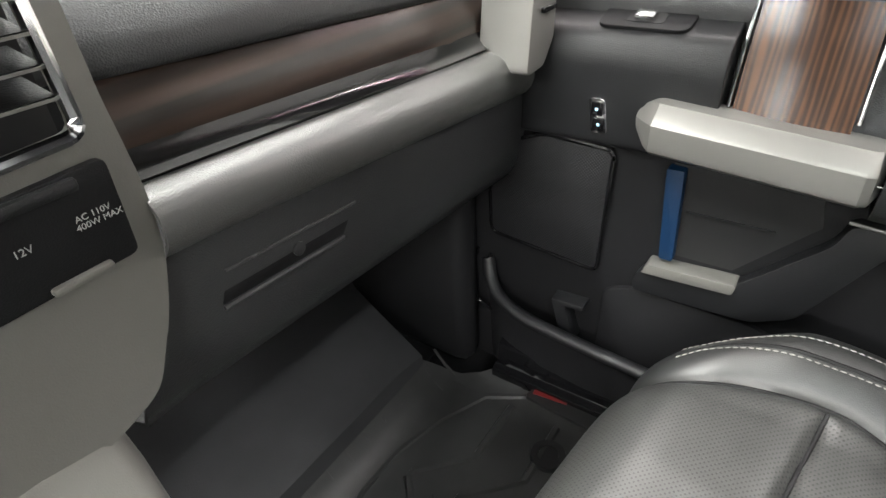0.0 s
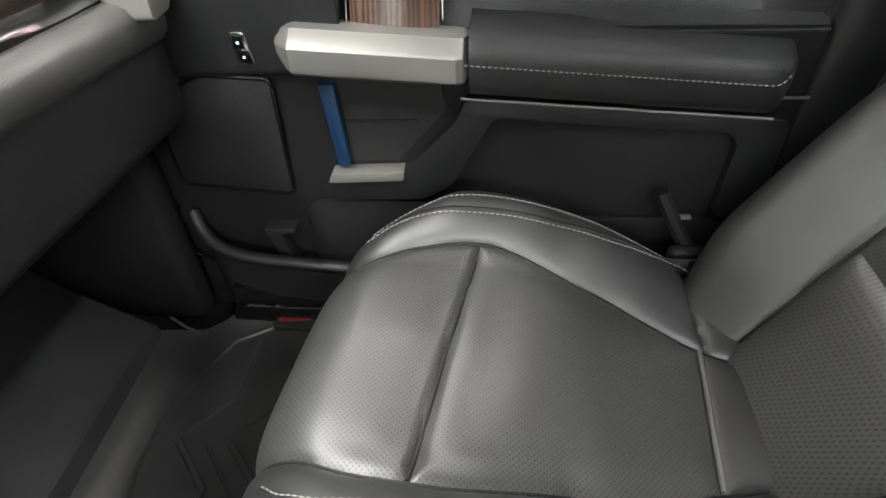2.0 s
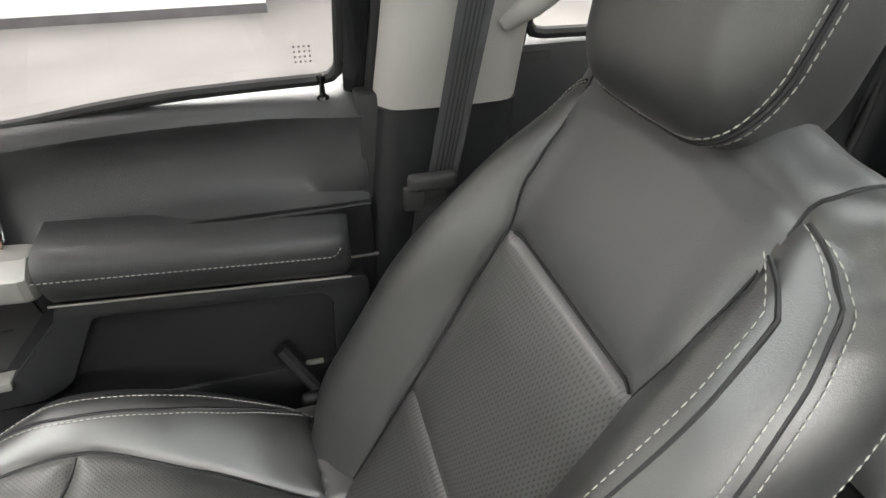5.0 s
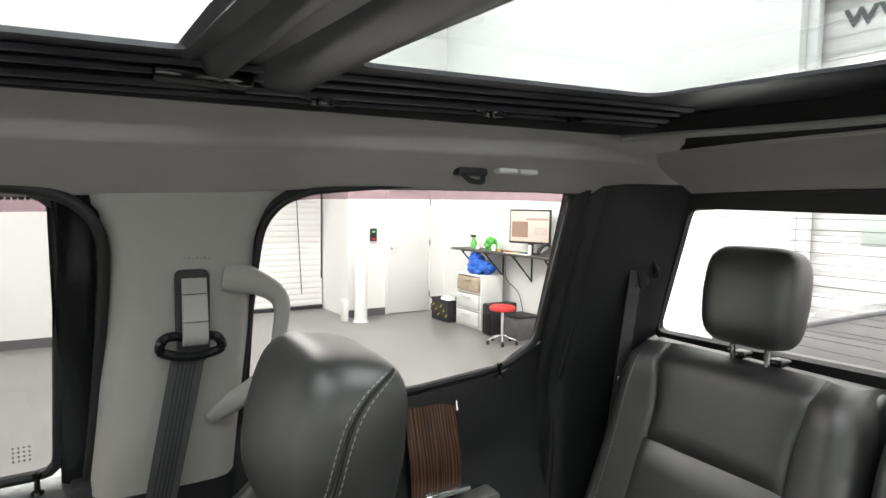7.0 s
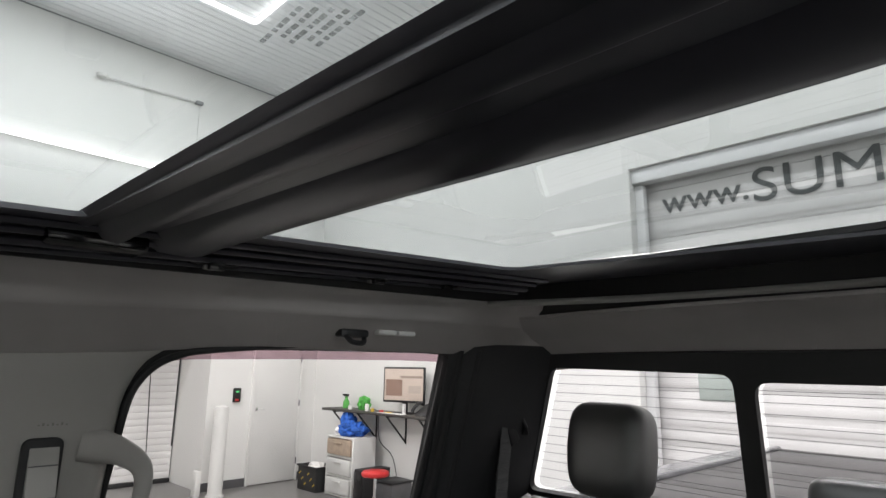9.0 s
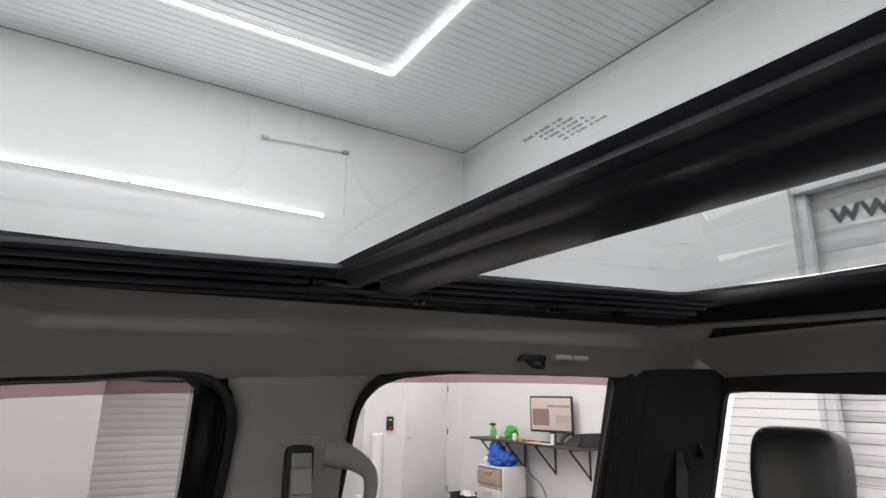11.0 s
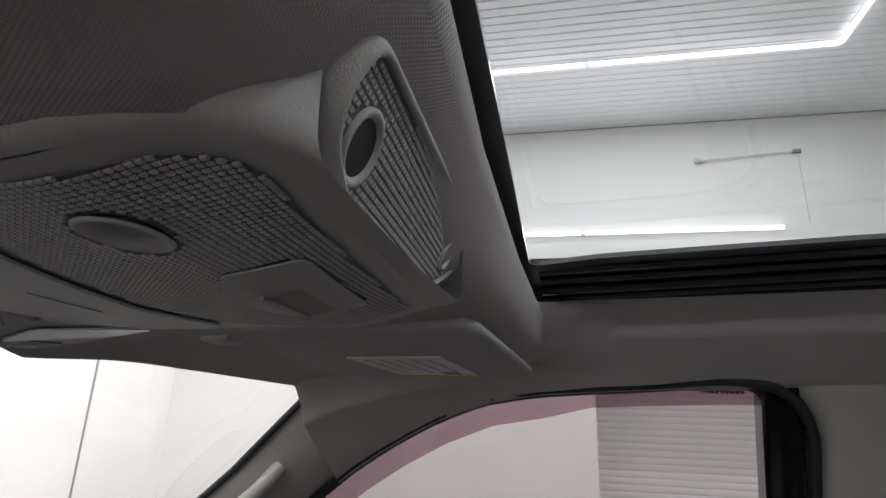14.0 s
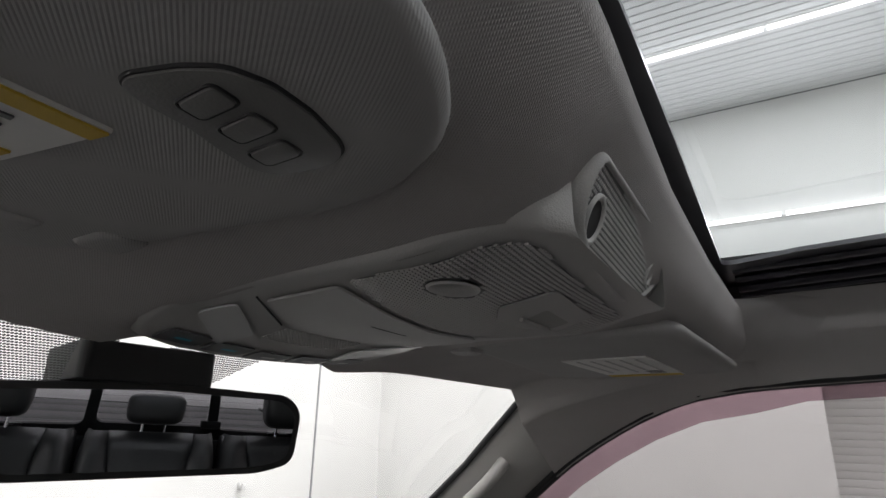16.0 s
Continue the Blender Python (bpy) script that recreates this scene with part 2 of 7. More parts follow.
# ---- mesh helpers ----
def finish(bm, name, mat, angle=38):
    me = bpy.data.meshes.new(name)
    bmesh.ops.recalc_face_normals(bm, faces=bm.faces)
    bm.to_mesh(me)
    bm.free()
    me.materials.append(mat)
    me.polygons.foreach_set("use_smooth", [True] * len(me.polygons))
    me.set_sharp_from_angle(angle=radians(angle))
    return me


def part(name, bm, mat, parent=None, label="", angle=38):
    """Links a bmesh as one mesh object, under its thing or part if one is given."""
    ob = new(name, finish(bm, name, mat, angle))
    if parent:
        ob.parent = parent
        ob.matrix_parent_inverse = Matrix.Translation(parent["base"]).inverted() if "base" in parent else Matrix()
    return tagged(ob, label)


def thing(name, label, category, at=(0, 0, 0), group="", kind=""):
    ob = new(name)
    ob.empty_display_size = 0.05
    ob.location = at
    ob["base"] = tuple(float(v) for v in at)
    return tagged(ob, label, category, group, kind)


def structure(name, bm, mat, label="", category=""):
    return tagged(part(name, bm, mat), label, category, kind="structure")


def join(*bms):
    out = bmesh.new()
    for b in bms:
        me = bpy.data.meshes.new("joined")
        b.to_mesh(me)
        b.free()
        out.from_mesh(me)
        bpy.data.meshes.remove(me)
    return out


def move(bm, m):
    bmesh.ops.transform(bm, matrix=m, verts=bm.verts)
    return bm


def rbox(lo, hi, bev=0.0, seg=2):
    """A box with rounded edges."""
    lo, hi = Vector(lo), Vector(hi)
    bm = bmesh.new()
    bmesh.ops.create_cube(bm, size=1)
    for v in bm.verts:
        v.co = Vector([(lo[i] + hi[i]) / 2 + v.co[i] * (hi[i] - lo[i]) for i in range(3)])
    if bev:
        bmesh.ops.bevel(bm, geom=bm.edges[:], offset=bev, segments=seg, affect="EDGES", profile=0.5, clamp_overlap=True)
    return bm


def place(axis, u, v, w):
    """A point with w along the axis and u, v along the other two, in order."""
    return {"x": (w, u, v), "y": (u, w, v), "z": (u, v, w)}[axis]


def prism(pts, axis, a, b, bev=0.0, seg=2):
    """A polygon pushed along an axis from a to b, with rounded edges."""
    bm = bmesh.new()
    lower = [bm.verts.new(place(axis, u, v, a)) for u, v in pts]
    upper = [bm.verts.new(place(axis, u, v, b)) for u, v in pts]
    bm.faces.new(lower)
    bm.faces.new(upper[::-1])
    for i in range(len(pts)):
        j = (i + 1) % len(pts)
        bm.faces.new((lower[i], lower[j], upper[j], upper[i]))
    bmesh.ops.recalc_face_normals(bm, faces=bm.faces)
    if bev:
        bmesh.ops.bevel(bm, geom=bm.edges[:], offset=bev, segments=seg, affect="EDGES", profile=0.5, clamp_overlap=True)
    return bm


def rounded(pts, r, n=4):
    """A polygon with its corners rounded off."""
    out = []
    for i, p in enumerate(pts):
        p, a, b = Vector(p), Vector(pts[i - 1]), Vector(pts[(i + 1) % len(pts)])
        rr = min(r, (a - p).length * 0.45, (b - p).length * 0.45)
        s, e = p + (a - p).normalized() * rr, p + (b - p).normalized() * rr
        for k in range(n + 1):
            t = k / n
            out.append(tuple(s * (1 - t) ** 2 + p * 2 * t * (1 - t) + e * t * t))
    return out


def curve(pts, n=6, closed=False):
    """A smooth line through the points."""
    pts = [Vector(p) for p in pts]
    m = len(pts)
    out = []
    for i in range(m if closed else m - 1):
        p0, p1, p2, p3 = (pts[(i + k) % m] if closed else pts[max(0, min(m - 1, i + k))] for k in (-1, 0, 1, 2))
        for k in range(n):
            t = k / n
            out.append(0.5 * ((2 * p1) + (p2 - p0) * t + (2 * p0 - 5 * p1 + 4 * p2 - p3) * t * t + (3 * p1 - p0 - 3 * p2 + p3) * t ** 3))
    if not closed:
        out.append(pts[-1])
    return out


def tube(pts, r, n=8, closed=False, flat=1.0, up=(0, 0, 1)):
    """A rod along a line; r may be a list of radii; flat squashes it across up."""
    pts = [Vector(p) for p in pts]
    bm = bmesh.new()
    rings = []
    for i, p in enumerate(pts):
        a = pts[i - 1] if (i or closed) else p
        b = pts[(i + 1) % len(pts)] if (closed or i + 1 < len(pts)) else p
        d = (b - a).normalized()
        s = d.cross(Vector(up))
        s = s.normalized() if s.length > 1e-4 else d.orthogonal().normalized()
        t = s.cross(d)
        rad = r[i] if isinstance(r, (list, tuple)) else r
        rings.append([bm.verts.new(p + rad * (math.cos(2 * math.pi * k / n) * s + flat * math.sin(2 * math.pi * k / n) * t)) for k in range(n)])
    for i in range(len(rings) if closed else len(rings) - 1):
        a, b = rings[i], rings[(i + 1) % len(rings)]
        for k in range(n):
            bm.faces.new((a[k], a[(k + 1) % n], b[(k + 1) % n], b[k]))
    if not closed:
        bm.faces.new(rings[0][::-1])
        bm.faces.new(rings[-1])
    return bm


def grid(rows, thick=0.0, closed=False):
    """A surface through rows of points, given thickness where asked."""
    bm = bmesh.new()
    vs = [[bm.verts.new(p) for p in row] for row in rows]
    for i in range(len(vs) - 1):
        n = len(vs[i])
        for j in range(n if closed else n - 1):
            k = (j + 1) % n
            try:
                bm.faces.new((vs[i][j], vs[i][k], vs[i + 1][k], vs[i + 1][j]))
            except ValueError:
                pass
    if thick:
        bmesh.ops.recalc_face_normals(bm, faces=bm.faces)
        bmesh.ops.solidify(bm, geom=bm.faces[:], thickness=thick)
    return bm


def lathe(profile, at=(0, 0, 0), n=24):
    """A turned shape from (radius, height) pairs, about z."""
    return move(grid([[(r * math.cos(2 * math.pi * k / n), r * math.sin(2 * math.pi * k / n), z) for k in range(n)] for r, z in profile], closed=True), Matrix.Translation(at))


def sheet(outline, holes, fn, step, thick):
    """A panel over a flat outline with holes, bent by fn(u, v); step is the size of its facets."""
    us, vs_ = [p[0] for p in outline], [p[1] for p in outline]
    bm = bmesh.new()
    edges = []
    for loop in [outline, *holes]:
        verts = [bm.verts.new((u, v, 0)) for u, v in loop]
        edges += [bm.edges.new((verts[i], verts[(i + 1) % len(verts)])) for i in range(len(verts))]
    bmesh.ops.triangle_fill(bm, use_beauty=True, use_dissolve=False, edges=edges)
    u = min(us) + step
    while u < max(us):
        bmesh.ops.bisect_plane(bm, geom=bm.verts[:] + bm.edges[:] + bm.faces[:], plane_co=(u, 0, 0), plane_no=(1, 0, 0))
        u += step
    v = min(vs_) + step
    while v < max(vs_):
        bmesh.ops.bisect_plane(bm, geom=bm.verts[:] + bm.edges[:] + bm.faces[:], plane_co=(0, v, 0), plane_no=(0, 1, 0))
        v += step
    for w in bm.verts:
        w.co = Vector(fn(w.co.x, w.co.y))
    if thick:
        bmesh.ops.recalc_face_normals(bm, faces=bm.faces)
        bmesh.ops.solidify(bm, geom=bm.faces[:], thickness=thick)
    return bm


def stitches(pts, length=0.006, gap=0.003, r=0.0009):
    """A row of thread stitches along a line."""
    pts = [Vector(p) for p in pts]
    bms, along, total = [], 0.0, 0.0
    marks = [0.0]
    for a, b in zip(pts, pts[1:]):
        total += (b - a).length
        marks.append(total)

    def at(s):
        for i in range(len(pts) - 1):
            if s <= marks[i + 1] or i == len(pts) - 2:
                return pts[i].lerp(pts[i + 1], (s - marks[i]) / max(1e-9, marks[i + 1] - marks[i]))
    rows = bmesh.new()
    while along + length < total:
        a, b = at(along), at(along + length)
        d = (b - a).normalized()
        s = d.orthogonal().normalized()
        t = d.cross(s)
        ring = [[rows.verts.new(p + r * k * (math.cos(q) * s + math.sin(q) * t)) for q in (0.8, 2.37, 3.94, 5.5)] for p, k in ((a, 0.6), (a.lerp(b, 0.5), 1.2), (b, 0.6))]
        for x, y in zip(ring, ring[1:]):
            for k in range(4):
                rows.faces.new((x[k], x[(k + 1) % 4], y[(k + 1) % 4], y[k]))
        along += length + gap
    return rows


def pillow(fn, u0, u1, v0, v1, nu=14, nv=14, puff=0.008, edge=0.10, thick=0.012):
    """A stuffed panel: fn(u, v) gives place and normal; u0, u1 may be functions of v. Its edges sink into seams."""
    rows = []
    for j in range(nv + 1):
        t = j / nv
        v = v0 + (v1 - v0) * t
        a = u0(v) if callable(u0) else u0
        b = u1(v) if callable(u1) else u1
        row = []
        for i in range(nu + 1):
            s = i / nu
            s = 0.5 - 0.5 * math.cos(math.pi * s) if nu > 6 else s
            p, n = fn(a + (b - a) * s, v)
            e = min(s, 1 - s, t, 1 - t) / edge
            h = puff * (1 - (1 - min(1.0, e)) ** 2) - 0.004 * (e < 1e-6)
            row.append(Vector(p) + Vector(n) * h)
        rows.append(row)
    return grid(rows, thick)


def words(name, text, size, mat, m, parent=None, depth=0.0006, spread=1.0, bold=0.0):
    """Lettering in the built-in font, as a mesh."""
    cu = bpy.data.curves.new(name, "FONT")
    cu.body, cu.size, cu.extrude, cu.align_x, cu.space_character = text, size, depth, "LEFT", spread
    cu.offset = bold
    tmp = bpy.data.objects.new(name, cu)
    scene.collection.objects.link(tmp)
    me = bpy.data.meshes.new_from_object(tmp.evaluated_get(bpy.context.evaluated_depsgraph_get()))
    bpy.data.objects.remove(tmp)
    bpy.data.curves.remove(cu)
    me.transform(m)
    me.materials.clear()
    me.materials.append(mat)
    ob = new(name, me)
    if parent:
        ob.parent = parent
        ob.matrix_parent_inverse = Matrix.Translation(parent["base"]).inverted() if "base" in parent else Matrix()
    return ob


# ---- the workshop round the truck ----
def rp(name, bm, mat, parent=None, label=""):
    return part(name, move(bm, ROOM), mat, parent, label)


def rthing(name, label, category, at, group=""):
    return thing(name, label, category, tuple(ROOM @ Vector(at)), group)


def room_structure(name, bm, mat, label="", category=""):
    return tagged(rp(name, bm, mat), label, category, kind="structure")


room_structure("floor", rbox((WEST - 0.3, SOUTH - 0.8, GROUND - 0.2), (EAST + 1.6, NORTH + 0.3, GROUND)), FLOORMAT, "polished grey epoxy floor of a workshop", "floor")

# East wall with the roller door's opening, and the recess behind it
DOORY0, DOORY1, DOORTOP = -3.15, 0.47, 3.0
room_structure("wall_east", join(
    rbox((EAST, DOORY1, GROUND), (EAST + 0.2, NORTH, CEIL)),
    rbox((EAST, SOUTH - 0.2, GROUND), (EAST + 0.2, DOORY0, CEIL)),
    rbox((EAST, DOORY0, DOORTOP), (EAST + 0.2, DOORY1, CEIL)),
    rbox((EAST + 0.2, DOORY1, GROUND), (EAST + 1.4, DOORY1 + 0.2, DOORTOP + 0.3)),
    rbox((EAST + 0.2, DOORY0 - 0.2, GROUND), (EAST + 1.4, DOORY0, DOORTOP + 0.3)),
    rbox((EAST + 0.2, DOORY0, DOORTOP), (EAST + 1.4, DOORY1, DOORTOP + 0.2))), WHITEWALL, "tall white painted workshop wall", "wall")
room_structure("wall_north", rbox((WEST, NORTH, GROUND), (EAST + 0.2, NORTH + 0.2, CEIL)), WHITEWALL, "white painted wall ahead of the truck", "wall")
room_structure("wall_west", rbox((WEST - 0.2, SOUTH, GROUND), (WEST, NORTH, CEIL)), WHITEWALL, "white painted workshop wall", "wall")
OPX0, OPX1, OPTOP = -2.75, 2.75, 3.9
room_structure("wall_south", join(
    rbox((OPX1, SOUTH - 0.2, GROUND), (EAST, SOUTH, CEIL)),
    rbox((WEST, SOUTH - 0.2, GROUND), (OPX0, SOUTH, CEIL)),
    rbox((OPX0, SOUTH - 0.2, OPTOP), (OPX1, SOUTH, CEIL))), WHITEWALL, "white wall with a wide overhead door", "wall")


def ribbed(x0, x1, y0, y1, z, pitch, depth):
    """Ribbed steel: trapezoid ribs that run along y."""
    rows = []
    prof, x = [], x0
    while x < x1:
        prof += [(x, 0), (x + pitch * 0.72, 0), (x + pitch * 0.80, depth), (x + pitch * 0.92, depth)]
        x += pitch
    prof.append((min(x, x1), 0))
    for y in (y0, y1):
        rows.append([(px, y, z + pz) for px, pz in prof])
    return grid(rows, 0.01)


room_structure("ceiling", ribbed(WEST - 0.1, EAST + 0.1, SOUTH - 0.1, NORTH + 0.1, CEIL, 0.14, 0.009), CEILMAT, "white ribbed steel ceiling", "ceiling")
room_structure("ceiling_backing", rbox((WEST - 0.2, SOUTH - 0.8, CEIL + 0.04), (EAST + 1.5, NORTH + 0.2, CEIL + 0.1)), CEILMAT, "steel deck above the ceiling", "ceiling")
room_structure("baseboard", join(
    rbox((EAST - 0.014, DOORY1, GROUND), (EAST - 0.002, NORTH, GROUND + 0.12)),
    rbox((EAST - 0.014, -3.84, GROUND), (EAST - 0.002, DOORY0, GROUND + 0.12)),
    rbox((EAST - 0.014, SOUTH, GROUND), (EAST - 0.002, -4.70, GROUND + 0.12)),
    rbox((OPX1 + 0.1, SOUTH + 0.002, GROUND), (EAST - 0.02, SOUTH + 0.014, GROUND + 0.12)),
    rbox((WEST, NORTH - 0.014, GROUND), (EAST - 0.02, NORTH - 0.002, GROUND + 0.12))), BASEBOARD, "dark grey tile baseboard", "baseboard")
room_structure("trim", join(
    rbox((6.91, NORTH - 0.012, GROUND), (6.94, NORTH - 0.002, CEIL)),
    rbox((EAST - 0.02, SOUTH, CEIL - 0.022), (EAST, NORTH, CEIL - 0.004)),
    rbox((WEST, SOUTH, CEIL - 0.022), (EAST - 0.02, SOUTH + 0.02, CEIL - 0.004))), JOINT, "thin grey joint trim", "trim")


def slat_door(name, label, plane, axis, a, b, z0, z1, pitch, mat):
    """A slatted door; each slat is a curved strip of its own."""
    door = rthing(name, label, "roller door", (plane, (a + b) / 2, z0) if axis == "x" else ((a + b) / 2, plane, z0))
    z = z0
    shared = None
    while z < z1 - 0.01:
        if shared is None:
            prof = [(0.0, 0.003), (0.010, 0.008), (0.014, pitch * 0.3), (0.014, pitch * 0.75), (0.008, pitch - 0.005), (0.0, pitch - 0.001)]
            if axis == "x":
                rows = [[(plane - d, y, z0 + h) for d, h in prof] for y in (a, b)]
            else:
                rows = [[(x, plane + d, z0 + h) for d, h in prof] for x in (a, b)]
            ob = rp("slat", grid(rows, 0.004), mat, door)
            shared = ob.data
        else:
            ob = new("slat", shared)
            ob.parent = door
            ob.matrix_parent_inverse = Matrix.Translation(door["base"]).inverted()
            ob.location = (0, 0, z - z0)
        z += pitch
    return door


roller = slat_door("roller_door", "closed white slatted roller door in a recess", EAST + 1.1, "x", DOORY0 + 0.02, DOORY1 - 0.02, GROUND + 0.06, DOORTOP, 0.10, SLATMAT)
rp("bottom_bar", rbox((EAST + 1.04, DOORY0 + 0.02, GROUND), (EAST + 1.11, DOORY1 - 0.02, GROUND + 0.06), 0.006), BLACKMATTE, roller)
cable = rthing("door_chain", "dark pull chain hanging beside the roller door", "chain", (EAST - 0.03, -2.72, 0.6))
rp("chain_loop", join(tube([(EAST + 0.2, -2.78, 3.0), (EAST + 0.2, -2.78, 0.6)], 0.012), tube([(EAST + 0.9, -2.55, 3.0), (EAST + 0.9, -2.70, 0.25)], 0.008)), BLACKMATTE, cable)

# Overhead door with its lettering
overhead = rthing("overhead_door", "closed white sectional overhead door with painted web address", "garage door", (0, SOUTH - 0.25, GROUND))
for k in range(8):
    z0 = GROUND + 0.01 + k * 0.53
    if z0 < OPTOP + 0.2:
        rp("section", join(rbox((OPX0 - 0.1, SOUTH - 0.30, z0), (OPX1 + 0.1, SOUTH - 0.25, z0 + 0.526), 0.004),
                           *[rbox((OPX0, SOUTH - 0.25, z0 + 0.05 + 0.145 * j), (OPX1, SOUTH - 0.244, z0 + 0.14 + 0.145 * j), 0.003) for j in range(3)]), SLATMAT, overhead)
for x0 in (1.80, -0.5):
    rp("pane", rbox((x0, SOUTH - 0.252, 1.47), (x0 + 0.46, SOUTH - 0.240, 1.74), 0.01), material("green_tinted_pane", (0.42, 0.47, 0.44), 0.15, stain=0.1), overhead)
TEXTM = ROOM @ Matrix(((-1, 0, 0, 0), (0, 0, -1, SOUTH - 0.235), (0, 1, 0, 0), (0, 0, 0, 1)))
words("lettering", "www.", 0.34, GREYTEXT, TEXTM @ Matrix.Translation((-2.50, 3.40, 0)) @ Matrix.Diagonal((1.08, 1, 1, 1)), overhead, 0.002, 1.0, 0.003)
words("lettering", "SUM", 0.48, GREYTEXT, TEXTM @ Matrix.Translation((-1.62, 3.355, 0)) @ Matrix.Diagonal((1.12, 1, 1, 1)), overhead, 0.002, 1.05, 0.0)
rp("head_rail", rbox((OPX0, SOUTH - 0.2, OPTOP - 0.16), (OPX1, SOUTH - 0.05, OPTOP - 0.002), 0.01), CEILMAT, overhead, "grey steel head rail")
for x in (OPX1 - 0.05, OPX0 + 0.05):
    rp("side_track", rbox((x - 0.048, SOUTH - 0.22, GROUND), (x + 0.048, SOUTH - 0.12, OPTOP - 0.17), 0.01), CEILMAT, overhead)

# Tube lights
for n, (a, b) in enumerate(CEIL_RUNS + WALL_RUNS):
    a, b = Vector(a), Vector(b)
    d = (b - a).normalized()
    on_wall = n >= len(CEIL_RUNS)
    lamp = rthing("tube_light", "lit white linear LED tube on the " + ("wall" if on_wall else "ceiling"), "light", a, "linear tube lights")
    off = Vector((0.03 if a.x > 0 else -0.03, 0, 0)) if on_wall else Vector((0, 0, 0.03))
    rp("tube", tube([a + d * 0.02, b - d * 0.02], 0.032, 10), TUBE, lamp)
    up = off.normalized() * 0.012
    rp("housing", tube([a + off + up, b + off + up], 0.022, 6), WHITE, lamp)

# Conduit on the wall
conduit = rthing("conduit", "thin white conduit with a small bracket on the wall", "conduit", (EAST - 0.02, -1.9, 5.6))
rp("pipe", tube([(EAST - 0.05, -1.2, 5.66), (EAST - 0.05, -2.55, 5.74)], 0.012), WHITE, conduit)
rp("pipe", tube([(EAST - 0.03, -2.58, 5.7), (EAST - 0.03, -2.6, 4.6)], 0.008), WHITE, conduit)
rp("bracket", rbox((EAST - 0.07, -2.62, 5.715), (EAST, -2.50, 5.765), 0.01), JOINT, conduit)
rp("head", lathe([(0.0, -0.03), (0.06, -0.02), (0.07, 0.02), (0.0, 0.03)], (EAST - 0.06, -1.2, 5.66), 12), WHITE, conduit)

# Hinged door, keypad, bollard
pd = rthing("hinged_door", "closed plain white hinged door with lever handle", "door", (EAST, -4.27, GROUND))
rp("leaf", rbox((EAST - 0.04, -4.67, GROUND + 0.012), (EAST - 0.002, -3.87, 2.02), 0.004), WHITE, pd)
for y0, y1, z0, z1 in ((-4.71, -4.672, GROUND, 2.06), (-3.868, -3.83, GROUND, 2.06), (-4.67, -3.87, 2.022, 2.06)):
    rp("frame", rbox((EAST - 0.05, y0, z0), (EAST - 0.001, y1, z1), 0.004), WHITEWALL, pd)
for z in (0.25, 1.15, 1.85):
    rp("hinge", tube([(EAST - 0.055, -4.672, z - 0.05), (EAST - 0.055, -4.672, z + 0.05)], 0.010), BASEBOARD, pd)
rp("handle", join(tube([(EAST - 0.04, -3.93, 1.08), (EAST - 0.09, -3.93, 1.08), (EAST - 0.09, -4.03, 1.08)], 0.009), rbox((EAST - 0.05, -3.955, 1.05), (EAST - 0.04, -3.905, 1.11), 0.004)), CHROME, pd)
kp = rthing("keypad", "small black wall keypad with a green lamp", "keypad", (EAST, -3.6, 1.28))
rp("body", rbox((EAST - 0.04, -3.655, 1.19), (EAST - 0.001, -3.535, 1.40), 0.012), BLACKMATTE, kp)
rp("lamp", rbox((EAST - 0.046, -3.61, 1.335), (EAST - 0.041, -3.57, 1.36), 0.003), glow("green_lamp", (0.1, 0.6, 0.2), 0.8), kp)
rp("strip", rbox((EAST - 0.046, -3.62, 1.21), (EAST - 0.041, -3.56, 1.24), 0.003), RED, kp)
bollard = rthing("bollard", "white round steel guard post on the floor", "bollard", (8.2, -3.2, GROUND))
rp("post", lathe([(0.0, GROUND), (0.125, GROUND), (0.125, GROUND + 0.02), (0.10, GROUND + 0.02), (0.10, 1.13), (0.09, 1.16), (0.05, 1.175), (0.0, 1.178)], (8.2, -3.2, 0), 24), WHITE, bollard)
rp("collar", rbox((8.25, -3.02, GROUND), (8.40, -2.94, 0.30), 0.02), WHITE, bollard)

# Wall desk with its clutter
desk = rthing("wall_desk", "dark fold-down wall desk on steel brackets", "desk", (6.55, SOUTH, 1.09))
rp("top", rbox((5.35, SOUTH + 0.01, 1.09), (7.75, SOUTH + 0.42, 1.125), 0.005), material("dark_laminate", (0.06, 0.055, 0.05), 0.5, stain=0.2), desk)
for x in (5.6, 6.25, 6.9, 7.5):
    rp("bracket", join(tube([(x, SOUTH + 0.015, 1.08), (x, SOUTH + 0.38, 1.08)], 0.012, 6), tube([(x, SOUTH + 0.015, 0.72), (x, SOUTH + 0.36, 1.07)], 0.012, 6), tube([(x, SOUTH + 0.015, 1.08), (x, SOUTH + 0.015, 0.70)], 0.012, 6)), BLACKMATTE, desk)
rp("end_panel", rbox((5.35, SOUTH + 0.01, 1.126), (5.38, SOUTH + 0.40, 1.30), 0.004), BLACKMATTE, desk)
mon = rthing("monitor", "black computer monitor on a stand, screen lit", "monitor", (6.25, SOUTH + 0.16, 1.126))
MT = Matrix.Translation((6.10, SOUTH + 0.2, 0)) @ Matrix.Rotation(radians(18), 4, "Z")
rp("casing", move(rbox((-0.33, -0.02, 1.27), (0.33, 0.015, 1.75), 0.01), MT), BLACKMATTE, mon)
rp("screen", move(rbox((-0.307, 0.0155, 1.30), (0.307, 0.019, 1.725), 0.001), MT), SCREEN, mon)
